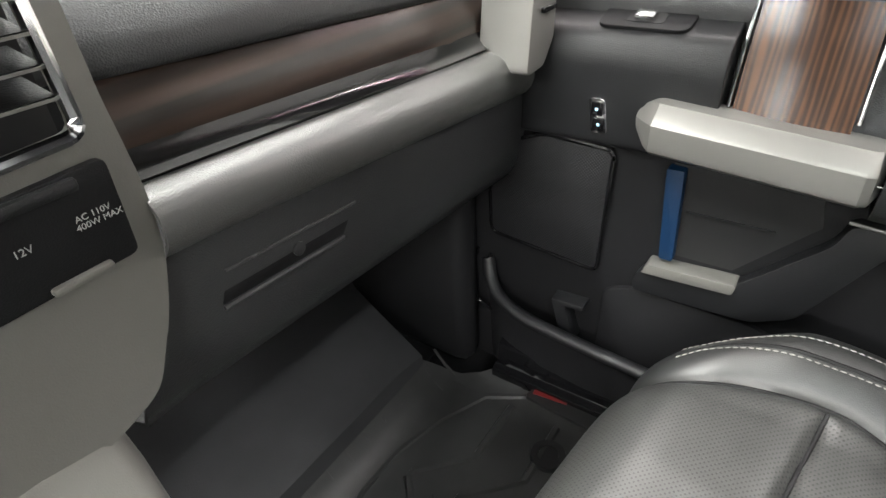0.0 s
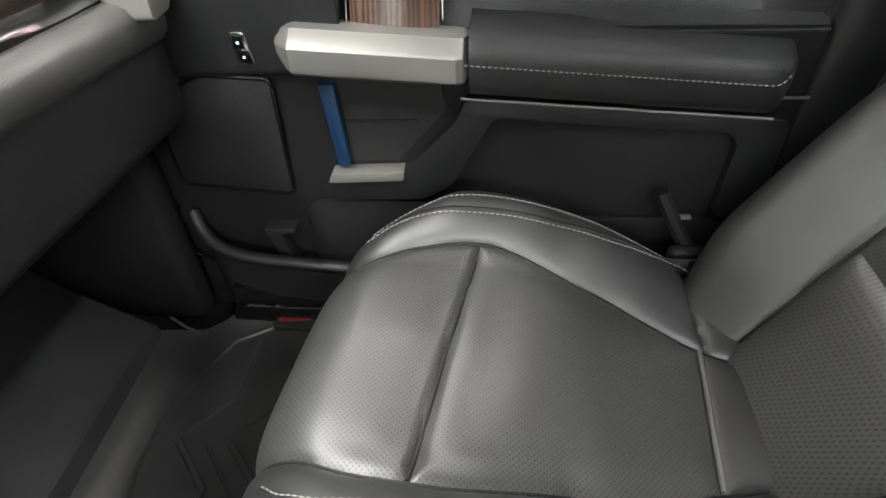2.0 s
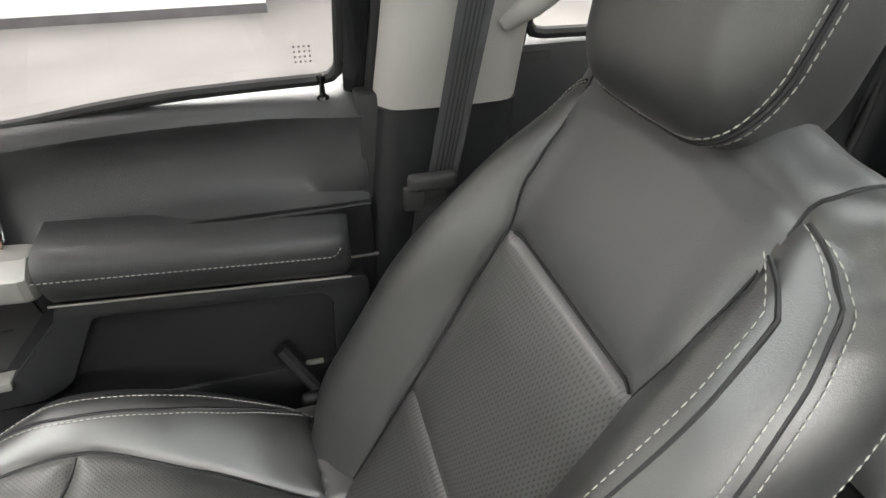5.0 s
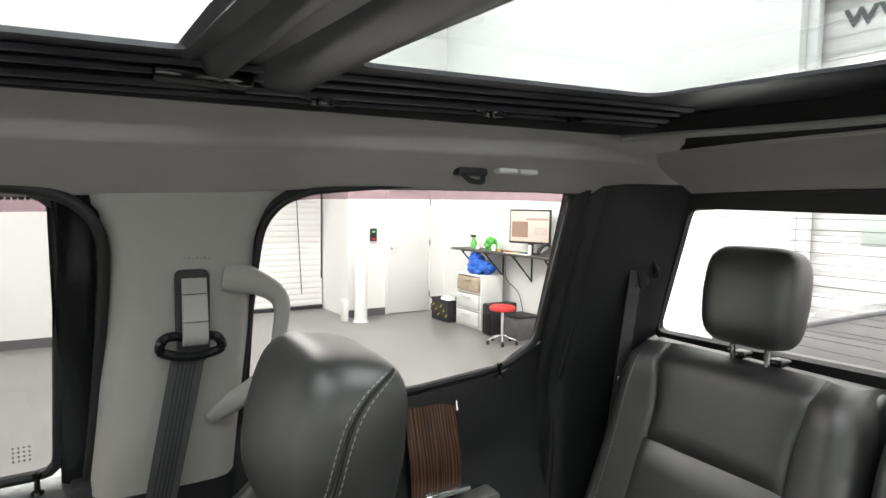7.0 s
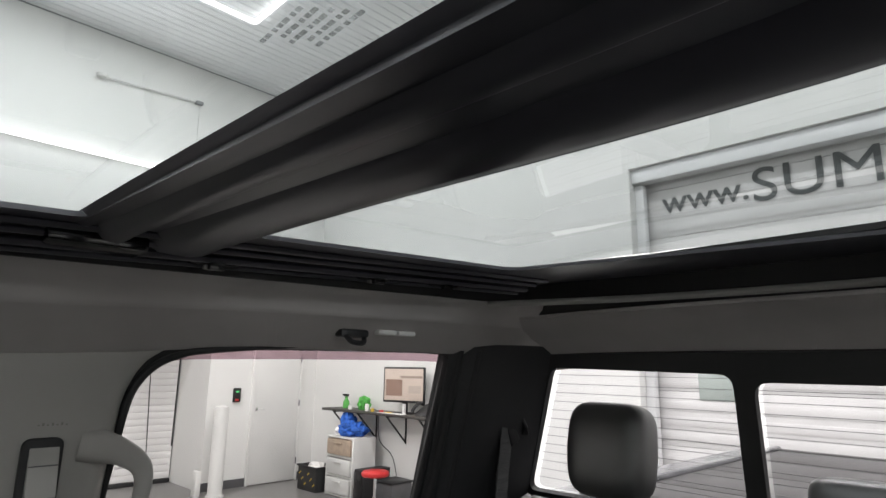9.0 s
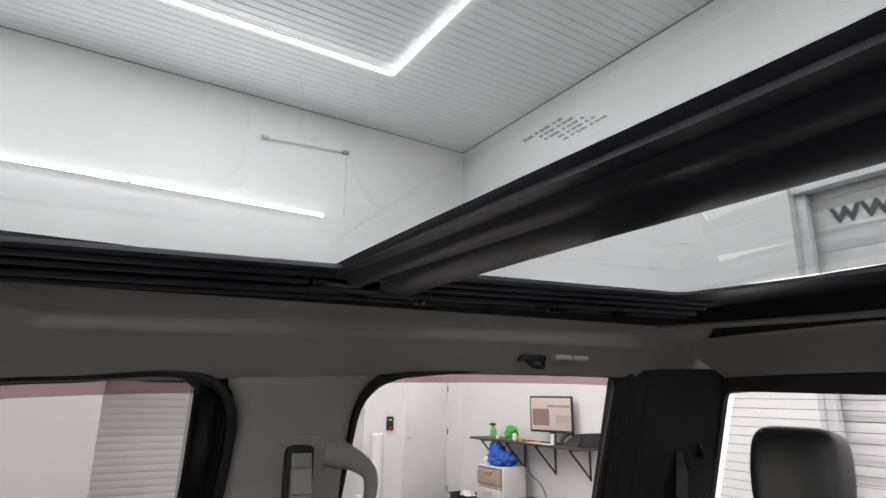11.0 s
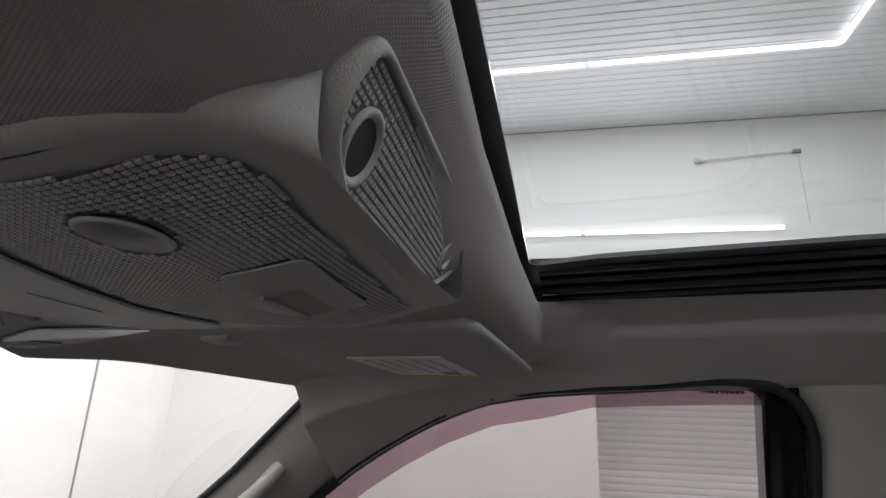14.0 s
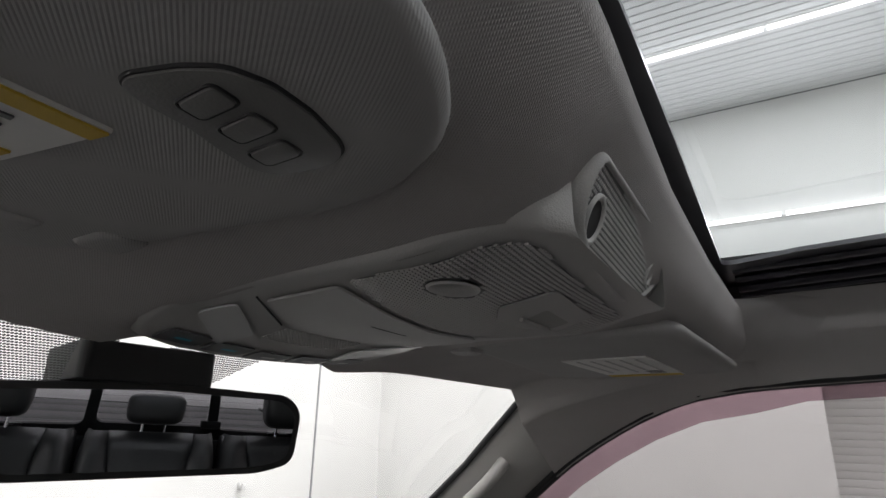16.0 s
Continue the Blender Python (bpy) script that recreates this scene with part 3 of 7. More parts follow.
for x0, x1, z0, z1, c in ((-0.30, 0.05, 1.60, 1.63, (0.25, 0.2, 0.17)), (0.02, 0.28, 1.36, 1.58, (0.2, 0.13, 0.1)), (-0.28, -0.08, 1.4, 1.5, (0.35, 0.3, 0.26))):
    rp("screen_block", move(rbox((x0, 0.0195, z0), (x1, 0.021, z1)), MT), glow("screen_block", c, 0.4), mon)
rp("stand", join(move(rbox((-0.04, -0.05, 1.14), (0.04, -0.025, 1.40), 0.006), MT), move(rbox((-0.14, -0.09, 1.126), (0.14, 0.09, 1.14), 0.006), MT)), BLACKMATTE, mon)
ph = rthing("desk_phone", "black desk telephone with handset", "telephone", (5.62, SOUTH + 0.2, 1.126))
rp("base", prism([(SOUTH + 0.08, 1.126), (SOUTH + 0.32, 1.126), (SOUTH + 0.30, 1.16), (SOUTH + 0.10, 1.27)], "x", 5.50, 5.76, 0.006), BLACKMATTE, ph)
rp("handset", tube(curve([(5.80, SOUTH + 0.10, 1.26), (5.80, SOUTH + 0.18, 1.275), (5.80, SOUTH + 0.28, 1.22), (5.80, SOUTH + 0.31, 1.17)], 4), 0.024, 8), BLACKMATTE, ph)
bag = rthing("green_bag", "bright green crumpled plastic bag on the desk", "bag", (6.97, SOUTH + 0.2, 1.126))


def lump(at, size, seed, mat_noise=9.0):
    bm = bmesh.new()
    bmesh.ops.create_icosphere(bm, subdivisions=4, radius=1)
    for v in bm.verts:
        n = noise.noise(v.co * 2.2 + Vector((seed, 0, 0))) * 0.45 + noise.noise(v.co * mat_noise * 0.6 + Vector((0, seed, 0))) * 0.2
        p = v.co * (1 + n)
        p.z = max(p.z, -0.55)
        v.co = Vector((at[0] + p.x * size[0], at[1] + p.y * size[1], at[2] + (p.z + 0.55) * size[2]))
    return bm


rp("bag_body", lump((6.97, SOUTH + 0.2, 1.127), (0.10, 0.09, 0.12), 3.0), GREEN, bag)
bag2 = rthing("spray_bottle", "green and black spray bottle on the desk", "bottle", (7.42, SOUTH + 0.2, 1.126))
rp("bottle", lathe([(0, 1.126), (0.05, 1.126), (0.05, 1.22), (0.02, 1.27), (0.02, 1.30), (0, 1.30)], (7.42, SOUTH + 0.2, 0), 14), GREEN, bag2)
rp("trigger", join(rbox((7.38, SOUTH + 0.18, 1.301), (7.50, SOUTH + 0.22, 1.335), 0.006), rbox((7.44, SOUTH + 0.19, 1.25), (7.455, SOUTH + 0.21, 1.31), 0.003)), BLACKMATTE, bag2)
for x, y, z1, r, m, lab in ((6.78, 0.30, 1.22, 0.03, PAPER, "white paper cup on the desk"), (6.60, 0.34, 1.17, 0.025, YELLOW, "small yellow pot on the desk"), (7.14, 0.33, 1.18, 0.03, WHITE, "white jar on the desk"), (5.98, 0.30, 1.26, 0.025, WHITE, "slim white bottle on the desk"), (6.42, 0.33, 1.16, 0.03, RED, "low red tin on the desk")):
    o = rthing("pot", lab, "container", (x, SOUTH + y, 1.126), "pots on the desk")
    rp("body", lathe([(0, 1.126), (r, 1.126), (r * 1.05, z1 - 0.01), (r * 0.9, z1), (0, z1)], (x, SOUTH + y, 0), 14), m, o)
sheets_of_paper = rthing("paper_sheet", "loose white papers and a yellow note on the desk", "paper", (6.1, SOUTH + 0.32, 1.126))
rp("sheet", rbox((5.92, SOUTH + 0.30, 1.127), (6.42, SOUTH + 0.41, 1.132), 0.001), PAPER, sheets_of_paper)
rp("note", rbox((6.20, SOUTH + 0.26, 1.133), (6.34, SOUTH + 0.36, 1.137), 0.001), YELLOW, sheets_of_paper)

tower = rthing("drawer_tower", "white plastic tower of three clear drawers", "drawers", (7.0, SOUTH + 0.36, GROUND))
rp("shell", join(*[rbox((6.72, SOUTH + 0.16, GROUND + 0.01 + 0.26 * k), (7.36, SOUTH + 0.56, GROUND + 0.035 + 0.26 * k), 0.006) for k in range(4)],
                 *[rbox((x, SOUTH + 0.16, GROUND), (x + 0.03, SOUTH + 0.56, GROUND + 0.80), 0.005) for x in (6.72, 7.33)], rbox((6.75, SOUTH + 0.16, GROUND + 0.04), (7.33, SOUTH + 0.18, GROUND + 0.79))), WHITE, tower)
for k in range(3):
    d = rp("drawer", join(rbox((6.765, SOUTH + 0.20, GROUND + 0.045 + 0.26 * k), (7.315, SOUTH + 0.585, GROUND + 0.255 + 0.26 * k), 0.012),
                          rbox((6.95, SOUTH + 0.586, GROUND + 0.20 + 0.26 * k), (7.13, SOUTH + 0.61, GROUND + 0.225 + 0.26 * k), 0.006)), CARDBOARD if k == 2 else MILKY, tower)
cloth = rthing("cloth_pile", "heap of bright blue cloths on the drawer tower", "cloths", (7.05, SOUTH + 0.36, GROUND + 0.82))
rp("heap", join(lump((7.02, SOUTH + 0.36, GROUND + 0.818), (0.24, 0.17, 0.13), 1.0), lump((7.15, SOUTH + 0.34, GROUND + 0.86), (0.13, 0.12, 0.17), 5.0)), BLUECLOTH, cloth)
rp("white_rag", lump((7.22, SOUTH + 0.42, GROUND + 0.82), (0.09, 0.09, 0.07), 8.0), PAPER, cloth)
crate = rthing("basket", "black plastic basket with yellow stickers, filled with tools", "basket", (7.72, SOUTH + 0.5, GROUND))
BX, BY = 7.70, SOUTH + 0.48
rp("tub", join(*[rbox(lo, hi, 0.005) for lo, hi in (((BX - 0.24, BY - 0.17, GROUND), (BX + 0.24, BY + 0.17, GROUND + 0.02)), ((BX - 0.24, BY + 0.15, GROUND + 0.02), (BX + 0.24, BY + 0.17, GROUND + 0.33)), ((BX - 0.24, BY - 0.17, GROUND + 0.02), (BX + 0.24, BY - 0.15, GROUND + 0.33)), ((BX - 0.24, BY - 0.149, GROUND + 0.02), (BX - 0.22, BY + 0.149, GROUND + 0.33)), ((BX + 0.22, BY - 0.149, GROUND + 0.02), (BX + 0.24, BY + 0.149, GROUND + 0.33)))],
              tube([(BX - 0.25, BY - 0.18, GROUND + 0.34), (BX + 0.25, BY - 0.18, GROUND + 0.34), (BX + 0.25, BY + 0.18, GROUND + 0.34), (BX - 0.25, BY + 0.18, GROUND + 0.34)], 0.014, 6, True)), BLACKMATTE, crate)
for k in range(6):
    rp("sticker", move(rbox((-0.03, 0, -0.008), (0.03, 0.003, 0.008)), Matrix.Translation((BX - 0.19 + 0.075 * k, BY + 0.171, GROUND + 0.10 + 0.07 * (k % 3))) @ Matrix.Rotation(0.7, 4, "Y")), YELLOW, crate)
rp("contents", lump((BX, BY, GROUND + 0.22), (0.18, 0.11, 0.11), 6.5), PAPER, crate)
case = rthing("computer_case", "black computer tower on the floor", "computer", (6.5, SOUTH + 0.5, GROUND))
rp("case", rbox((6.34, SOUTH + 0.20, GROUND + 0.01), (6.54, SOUTH + 0.66, GROUND + 0.45), 0.008), BLACKMATTE, case)
rp("front_panel", rbox((6.35, SOUTH + 0.661, GROUND + 0.03), (6.53, SOUTH + 0.675, GROUND + 0.43), 0.006), GLOSSBLACK, case)
box = rthing("storage_box", "black storage box beside the computer tower", "box", (6.1, SOUTH + 0.3, GROUND))
rp("body", rbox((5.95, SOUTH + 0.14, GROUND), (6.30, SOUTH + 0.50, GROUND + 0.30), 0.015), BASEBOARD, box)
rp("lid", rbox((5.94, SOUTH + 0.13, GROUND + 0.302), (6.31, SOUTH + 0.51, GROUND + 0.33), 0.008), BLACKMATTE, box)
stool = rthing("stool", "low stool with red round seat and chrome legs", "stool", (5.95, SOUTH + 0.75, GROUND))
SX, SY = 5.95, SOUTH + 0.78
rp("seat", lathe([(0, 0.40), (0.16, 0.40), (0.175, 0.415), (0.175, 0.445), (0.15, 0.465), (0.0, 0.47)], (SX, SY, 0), 28), RED, stool)
rp("column", tube([(SX, SY, GROUND + 0.10), (SX, SY, 0.398)], 0.02, 10), CHROME, stool)
for k in range(5):
    a = 2 * math.pi * k / 5
    leg = rp("leg", tube([(SX, SY, GROUND + 0.12), (SX + 0.2 * math.cos(a), SY + 0.2 * math.sin(a), GROUND + 0.06)], 0.013, 8), CHROME, stool)
    rp("caster", lathe([(0, GROUND), (0.02, GROUND), (0.024, GROUND + 0.024), (0.02, GROUND + 0.048), (0, GROUND + 0.048)], (SX + 0.2 * math.cos(a), SY + 0.2 * math.sin(a), 0), 12), BLACKMATTE, stool)
cord = rthing("power_cord", "loose grey cord hanging below the desk", "cord", (6.8, SOUTH + 0.02, 0.6))
rp("wire", tube(curve([(6.85, SOUTH + 0.02, 1.08), (6.8, SOUTH + 0.03, 0.7), (6.5, SOUTH + 0.03, 0.5), (6.4, SOUTH + 0.03, 0.1), (6.7, SOUTH + 0.03, 0.0)], 6), 0.006, 6), BASEBOARD, cord)
wc = rthing("wall_camera", "small white camera on the wall", "camera", (5.55, NORTH, 0.9))
rp("bracket", rbox((5.52, NORTH - 0.06, 0.86), (5.60, NORTH - 0.001, 0.94), 0.01), WHITE, wc)
rp("eye", lathe([(0, 0.83), (0.03, 0.83), (0.04, 0.86), (0.03, 0.90), (0, 0.90)], (5.56, NORTH - 0.09, 0.02), 14), WHITE, wc)


# ---- the cab: shell ----
def roof_z(y):
    return 1.886 + (0.615 - y) * 0.040


def lip_z(y):
    return 1.853 + (0.62 - y) * 0.023


def glass_x(z):
    return 0.88 - 0.275 * (z - 1.28)


# Tops of the side windows, front to back (y, z)
FRONT_TOP = [(1.22, 1.40), (1.05, 1.526), (0.963, 1.594), (0.885, 1.643), (0.805, 1.685), (0.72, 1.718), (0.63, 1.734), (0.54, 1.741), (0.44, 1.747), (0.32, 1.752)]
REAR_TOP = [(-0.05, 1.770), (-0.10, 1.775), (-0.285, 1.779), (-0.55, 1.782), (-0.66, 1.781)]
FRONT_WINDOW = rounded([(1.24, 1.27), (1.22, 1.40)] + FRONT_TOP[1:-1] + [(0.345, 1.757), (0.304, 1.755), (0.283, 1.742), (0.273, 1.718), (0.276, 1.64), (0.29, 1.314), (0.42, 1.311), (0.52, 1.307), (0.61, 1.298), (0.72, 1.282), (0.9, 1.268)], 0.03, 3)
REAR_WINDOW = rounded([(0.014, 1.36), (0.012, 1.64), (0.008, 1.715), (-0.033, 1.765), (-0.10, 1.776), (-0.285, 1.780), (-0.55, 1.783), (-0.662, 1.782), (-0.648, 1.43), (-0.566, 1.377), (-0.334, 1.355)], 0.03, 3)


def top_edge(y):
    pts = FRONT_TOP + [(0.27, 1.753), (0.1, 1.76), (0.0, 1.767)] + REAR_TOP + [(-0.9, 1.775), (-1.1, 1.77)]
    for (ya, za), (yb, zb) in zip(pts, pts[1:]):
        if yb <= y <= ya:
            return za + (zb - za) * (y - ya) / (yb - ya)
    return pts[-1][1]


HEADER = [(0.606, 1.824), (0.601, 1.826), (0.5985, 1.821), (0.600, 1.812), (0.605, 1.792), (0.615, 1.775), (0.64, 1.764), (0.70, 1.760), (0.80, 1.757), (0.90, 1.751), (0.965, 1.742), (0.985, 1.732)]


def header_z(y):
    if y < 0.6:
        return lip_z(y)
    for (ya, za), (yb, zb) in zip(HEADER, HEADER[1:]):
        if ya <= y <= yb:
            return za + (zb - za) * (y - ya) / (yb - ya)
    return HEADER[-1][1] if y > 0.9 else lip_z(y)


def rail_rows(sign):
    """Roof rail from the roof opening's lip down to the window tops."""
    rows = []
    ys = [0.985, 0.95, 0.90, 0.85, 0.80, 0.75, 0.70, 0.66, 0.64, 0.625, 0.613, 0.606, 0.602, 0.598, 0.59, 0.575, 0.55, 0.52, 0.5, 0.4, 0.3, 0.2, 0.1, 0.0, -0.1, -0.2, -0.3, -0.4, -0.5, -0.6, -0.68, -0.75, -0.82, -0.9, -0.97]
    for y in ys:
        zt = top_edge(y)
        xw = glass_x(zt) - 0.012
        k = max(0.0, min(1.0, (y - 0.50) / 0.10))
        x0 = 0.618 - 0.033 * k * k
        z0 = lip_z(y) - 0.027 * k * k if y <= 0.60 else header_z(y) + 0.002
        row = [(sign * (x0 - 0.004), y, z0 + (0.014 if y < 0.60 else 0.002))]
        shape = [(0.0, 0.0), (0.06, 0.05), (0.17, 0.20), (0.235, 0.35), (0.25, 0.40), (0.27, 0.412), (0.33, 0.455), (0.42, 0.535), (0.6, 0.68), (0.8, 0.83), (0.93, 0.94), (1.0, 1.0)]
        for s, d in shape:
            z, za = z0 + (zt - z0) * d, 1.826 + (zt - 1.826) * d
            if y > 0.60 and s > 0:
                t = min(1.0, (y - 0.598) / (0.045 + 0.34 * s))
                z = max(z, za + (z - za) * t * t * (3 - 2 * t))
            row.append((sign * (x0 + (xw - x0) * s), y, z))
        row.append((sign * (xw + 0.02), y, zt - 0.001))
        rows.append(row)
    return rows


cab = thing("truck_cab", "grey cloth headliner and black shell of a pickup cab", "vehicle", (0, 0, 0.6))
for sign in (1, -1):
    part("roof_rail", grid(rail_rows(sign), 0.006), HEADLINER, cab, "grey cloth roof rail", angle=60)


def fall(knots, d):
    for (da, za), (db, zb) in zip(knots, knots[1:]):
        if d <= db:
            return za + (zb - za) * (d - da) / (db - da)
    return knots[-1][1]


# Header above the windscreen, with the lip turned up into the roof opening
hdr = []
for y, z in HEADER:
    row = []
    for x in [k * 0.0119 for k in range(-50, 51)]:
        fair = 0.012 * math.exp(-(x / 0.19) ** 4) * max(0.0, min(1.0, (y - 0.60) / 0.06)) * max(0.0, min(1.0, (abs(x) - 0.10) / 0.03))
        up = max(0.0, min(1.0, (z - 1.785) / 0.030))
        lip = fall([(-0.40, 0.004), (-0.25, 0.004), (-0.036, -0.002), (0.08, -0.010), (0.16, -0.016), (0.30, -0.020), (0.60, -0.020)], -x) * up
        pocket = 0.010 * math.exp(-(x / 0.125) ** 6) * (1 - up) * max(0.0, min(1.0, (0.64 - y) / 0.02))
        row.append((x, y + lip + pocket, z - fair))
    hdr.append(row)
part("header", grid(hdr, 0.006), HEADLINER, cab, "grey cloth header", angle=60)
# Rounded corners where header and rails meet round the roof opening
RAIL_FALL = [(0.0, 1.853), (0.007, 1.848), (0.020, 1.831), (0.031, 1.811), (0.040, 1.801), (0.050, 1.793), (0.072, 1.778), (0.10, 1.763)]
HEAD_FALL = [(0.0, 1.822), (0.003, 1.806), (0.008, 1.790), (0.018, 1.776), (0.040, 1.766), (0.10, 1.760)]


for sign in (1, -1):
    turn_rows = []
    for k in range(21):
        a = radians(-6 + 102 * k / 20)
        t = max(0.0, min(1.0, k / 20))
        t = t * t * (3 - 2 * t)
        r0 = 0.128 + 0.030 * t
        row = [(sign * (0.460 + (r0 + 0.006) * math.sin(a)), 0.475 + (r0 + 0.006) * math.cos(a), fall(HEAD_FALL, 0) * (1 - t) + fall(RAIL_FALL, 0) * t + 0.010)]
        for d in (0.0, 0.003, 0.007, 0.012, 0.020, 0.031, 0.045, 0.062, 0.085):
            z = fall(HEAD_FALL, d) * (1 - t) + fall(RAIL_FALL, d) * t
            row.append((sign * (0.460 + (r0 + d) * math.sin(a)), 0.475 + (r0 + d) * math.cos(a), z - 0.0012))
        turn_rows.append(row)
    part("opening_corner", grid(turn_rows, 0.003), HEADLINER, cab, "grey cloth corner of the roof opening", angle=70)

# Rear header between roof opening and back window
rh = []
for y, z in ((-0.792, 1.870), (-0.786, 1.871), (-0.81, 1.858), (-0.856, 1.847), (-0.866, 1.838), (-0.90, 1.826), (-0.93, 1.80), (-0.95, 1.775), (-0.955, 1.762)):
    rh.append([(x, y - 0.02 * (1 - (x / 0.66) ** 2), z - (0.010 if z > 1.865 else 0.022) * (abs(x) / 0.66) ** 3) for x in [k * 0.066 for k in range(-10, 11)]])
part("rear_header", grid(rh, 0.006), HEADLINER, cab, "grey cloth rear header", angle=60)

# Plain outer skin that closes the cab from behind the trim
part("roof_skin", join(rbox((-0.78, 0.63, 1.895), (0.78, 0.98, 1.905)), rbox((-0.78, -1.05, 1.945), (0.78, -0.72, 1.955)), rbox((0.61, -0.72, 1.915), (0.80, 0.66, 1.925)), rbox((-0.80, -0.72, 1.915), (-0.61, 0.66, 1.925))), GLOSSBLACK, cab)
for sign in (1, -1):
    part("rail_skin", join(rbox((min(sign * 0.765, sign * 0.79), -1.1, 1.79), (max(sign * 0.765, sign * 0.79), 0.9, 1.95))), GLOSSBLACK, cab)


# Sunroof: black frame, cross beam, two panes, rails
sun = thing("sunroof", "panoramic two-pane glass sunroof in a black frame", "sunroof", (0, 0, 1.9))


def bow(u, v):
    """The roof panes' edges sweep back towards the middle, more so further back."""
    k = max(0.0, 1.02 - math.hypot((u + 0.2) / (0.7 if u > -0.2 else 0.3), 0.20))
    amount = 0.034 + 0.034 * max(0.0, min(1.0, (0.61 - v) / 0.62)) + 0.075 * max(0.0, min(1.1, (-0.05 - v) / 0.5))
    return v - amount * k


def roof_frame_outline(x1, y0, y1, r):
    return rounded([(x1, y0), (x1, y1), (-x1, y1), (-x1, y0)], r, 6)


outer = rounded([(0.66, -0.80), (0.66, 0.68), (-0.66, 0.68), (-0.66, -0.80)], 0.03, 3)
front_hole = roof_frame_outline(0.474, 0.144, 0.610, 0.018)
rear_hole = roof_frame_outline(0.464, -0.560, -0.040, 0.030)


def wide(loop, n=10):
    """The loop with its long sides cut finer, so that they can bend."""
    out = []
    for i, p in enumerate(loop):
        q = loop[(i + 1) % len(loop)]
        m = n if abs(p[0] - q[0]) > 0.3 else 1
        out += [(p[0] + (q[0] - p[0]) * k / m, p[1] + (q[1] - p[1]) * k / m) for k in range(m)]
    return out


part("frame", sheet(wide(outer), [wide(front_hole), wide(rear_hole)], lambda u, v: (u, bow(u, v), roof_z(v) - 0.004 * (v > 0.58)), 0.11, 0.006), ROOFBLACK, sun, "black roof frame")
for sign in (1, -1):
    for x, dz, r in ((0.515, -0.010, 0.008), (0.545, -0.016, 0.007), (0.572, -0.024, 0.009), (0.598, -0.030, 0.006)):
        part("rail", tube([(sign * x, y, roof_z(y) + dz + 0.002) for y in (0.60, 0.3, 0.0, -0.3, -0.56, -0.74)], r, 8, flat=0.7), ROOFBLACK, sun, angle=60)
    part("side_wall", grid([[(sign * 0.612, y, lip_z(y) + 0.004), (sign * 0.616, y, roof_z(y) + 0.01)] for y in (0.64, 0.3, 0.0, -0.4, -0.79)], 0.006), BLACKMATTE, sun)
    for y in (-0.044, -0.332, -0.50):
        part("clip", join(rbox((sign * 0.59 - 0.012, y - 0.035, roof_z(y) - 0.03), (sign * 0.59 + 0.012, y + 0.035, roof_z(y) - 0.012), 0.004), rbox((sign * 0.575 - 0.006, y - 0.012, roof_z(y) - 0.038), (sign * 0.575 + 0.006, y + 0.012, roof_z(y) - 0.018), 0.003)), GLOSSBLACK, sun)
    for y in (-0.044, -0.332):
        part("catch", rbox((sign * 0.583 - 0.004, y - 0.004, roof_z(y) - 0.036), (sign * 0.583 + 0.004, y + 0.016, roof_z(y) - 0.030), 0.001), SATIN, sun, "bright metal catch")
    part("slider", rbox((sign * 0.555 - 0.03, 0.06, roof_z(0.1) - 0.028), (sign * 0.555 + 0.03, 0.17, roof_z(0.1) - 0.008), 0.006), GLOSSBLACK, sun)
part("rear_wall", rbox((-0.66, -0.862, 1.872), (0.66, -0.854, 1.955)), BLACKMATTE, sun)
part("front_wall", grid([[(x, 0.607, 1.812), (x, 0.625, 1.885)] for x in (-0.6, 0, 0.6)], 0.004), BLACKMATTE, sun)
part("front_seal", tube([(x, 0.610, 1.834) for x in (-0.58, -0.3, 0, 0.3, 0.58)], 0.007, 8), RUBBER, sun)
beam = []
for y, dz in ((0.148, 0.0), (0.144, -0.006), (0.136, -0.009), (0.130, -0.006), (0.122, -0.006), (0.112, -0.018), (0.098, -0.022), (0.088, -0.016), (0.080, -0.005), (0.060, -0.004), (0.052, -0.012), (0.040, -0.020), (0.0, -0.023), (-0.016, -0.020), (-0.026, -0.012), (-0.034, -0.009), (-0.044, 0.0)):
    beam.append([(x, bow(x, y), roof_z(y) + dz + 0.002 + 0.008 * (1 - (x / 0.56) ** 2)) for x in [k * 0.056 for k in range(-10, 11)]])
part("cross_beam", grid(beam, 0.004), ROOFBLACK, sun, "glossy black cross beam", angle=60)
part("front_pane", sheet(roof_frame_outline(0.60, 0.06, 0.67, 0.03), [], lambda u, v: (u, bow(u, v), roof_z(v) + 0.018 + 0.010 * (1 - (u / 0.5) ** 2)), 0.12, 0.0), ROOFGLASS, sun, "lightly tinted glass pane")
part("rear_pane", sheet(roof_frame_outline(0.60, -0.70, 0.02, 0.03), [], lambda u, v: (u, bow(u, v), roof_z(v) + 0.018 + 0.010 * (1 - (u / 0.5) ** 2)), 0.12, 0.0), ROOFGLASS, sun, "lightly tinted glass pane")
part("shade_bar", tube(curve([(0.606, -0.655, 1.880), (0.45, -0.722, 1.881), (0.30, -0.776, 1.882), (0.12, -0.810, 1.883), (-0.07, -0.830, 1.884), (-0.25, -0.838, 1.885), (-0.45, -0.830, 1.885), (-0.606, -0.81, 1.885)], 4), 0.0085, 10, flat=0.8), PILLAR, sun, "grey roller shade bar")
MARK = glass_material("etched_mark", (0.76, 0.77, 0.77), 0.2)
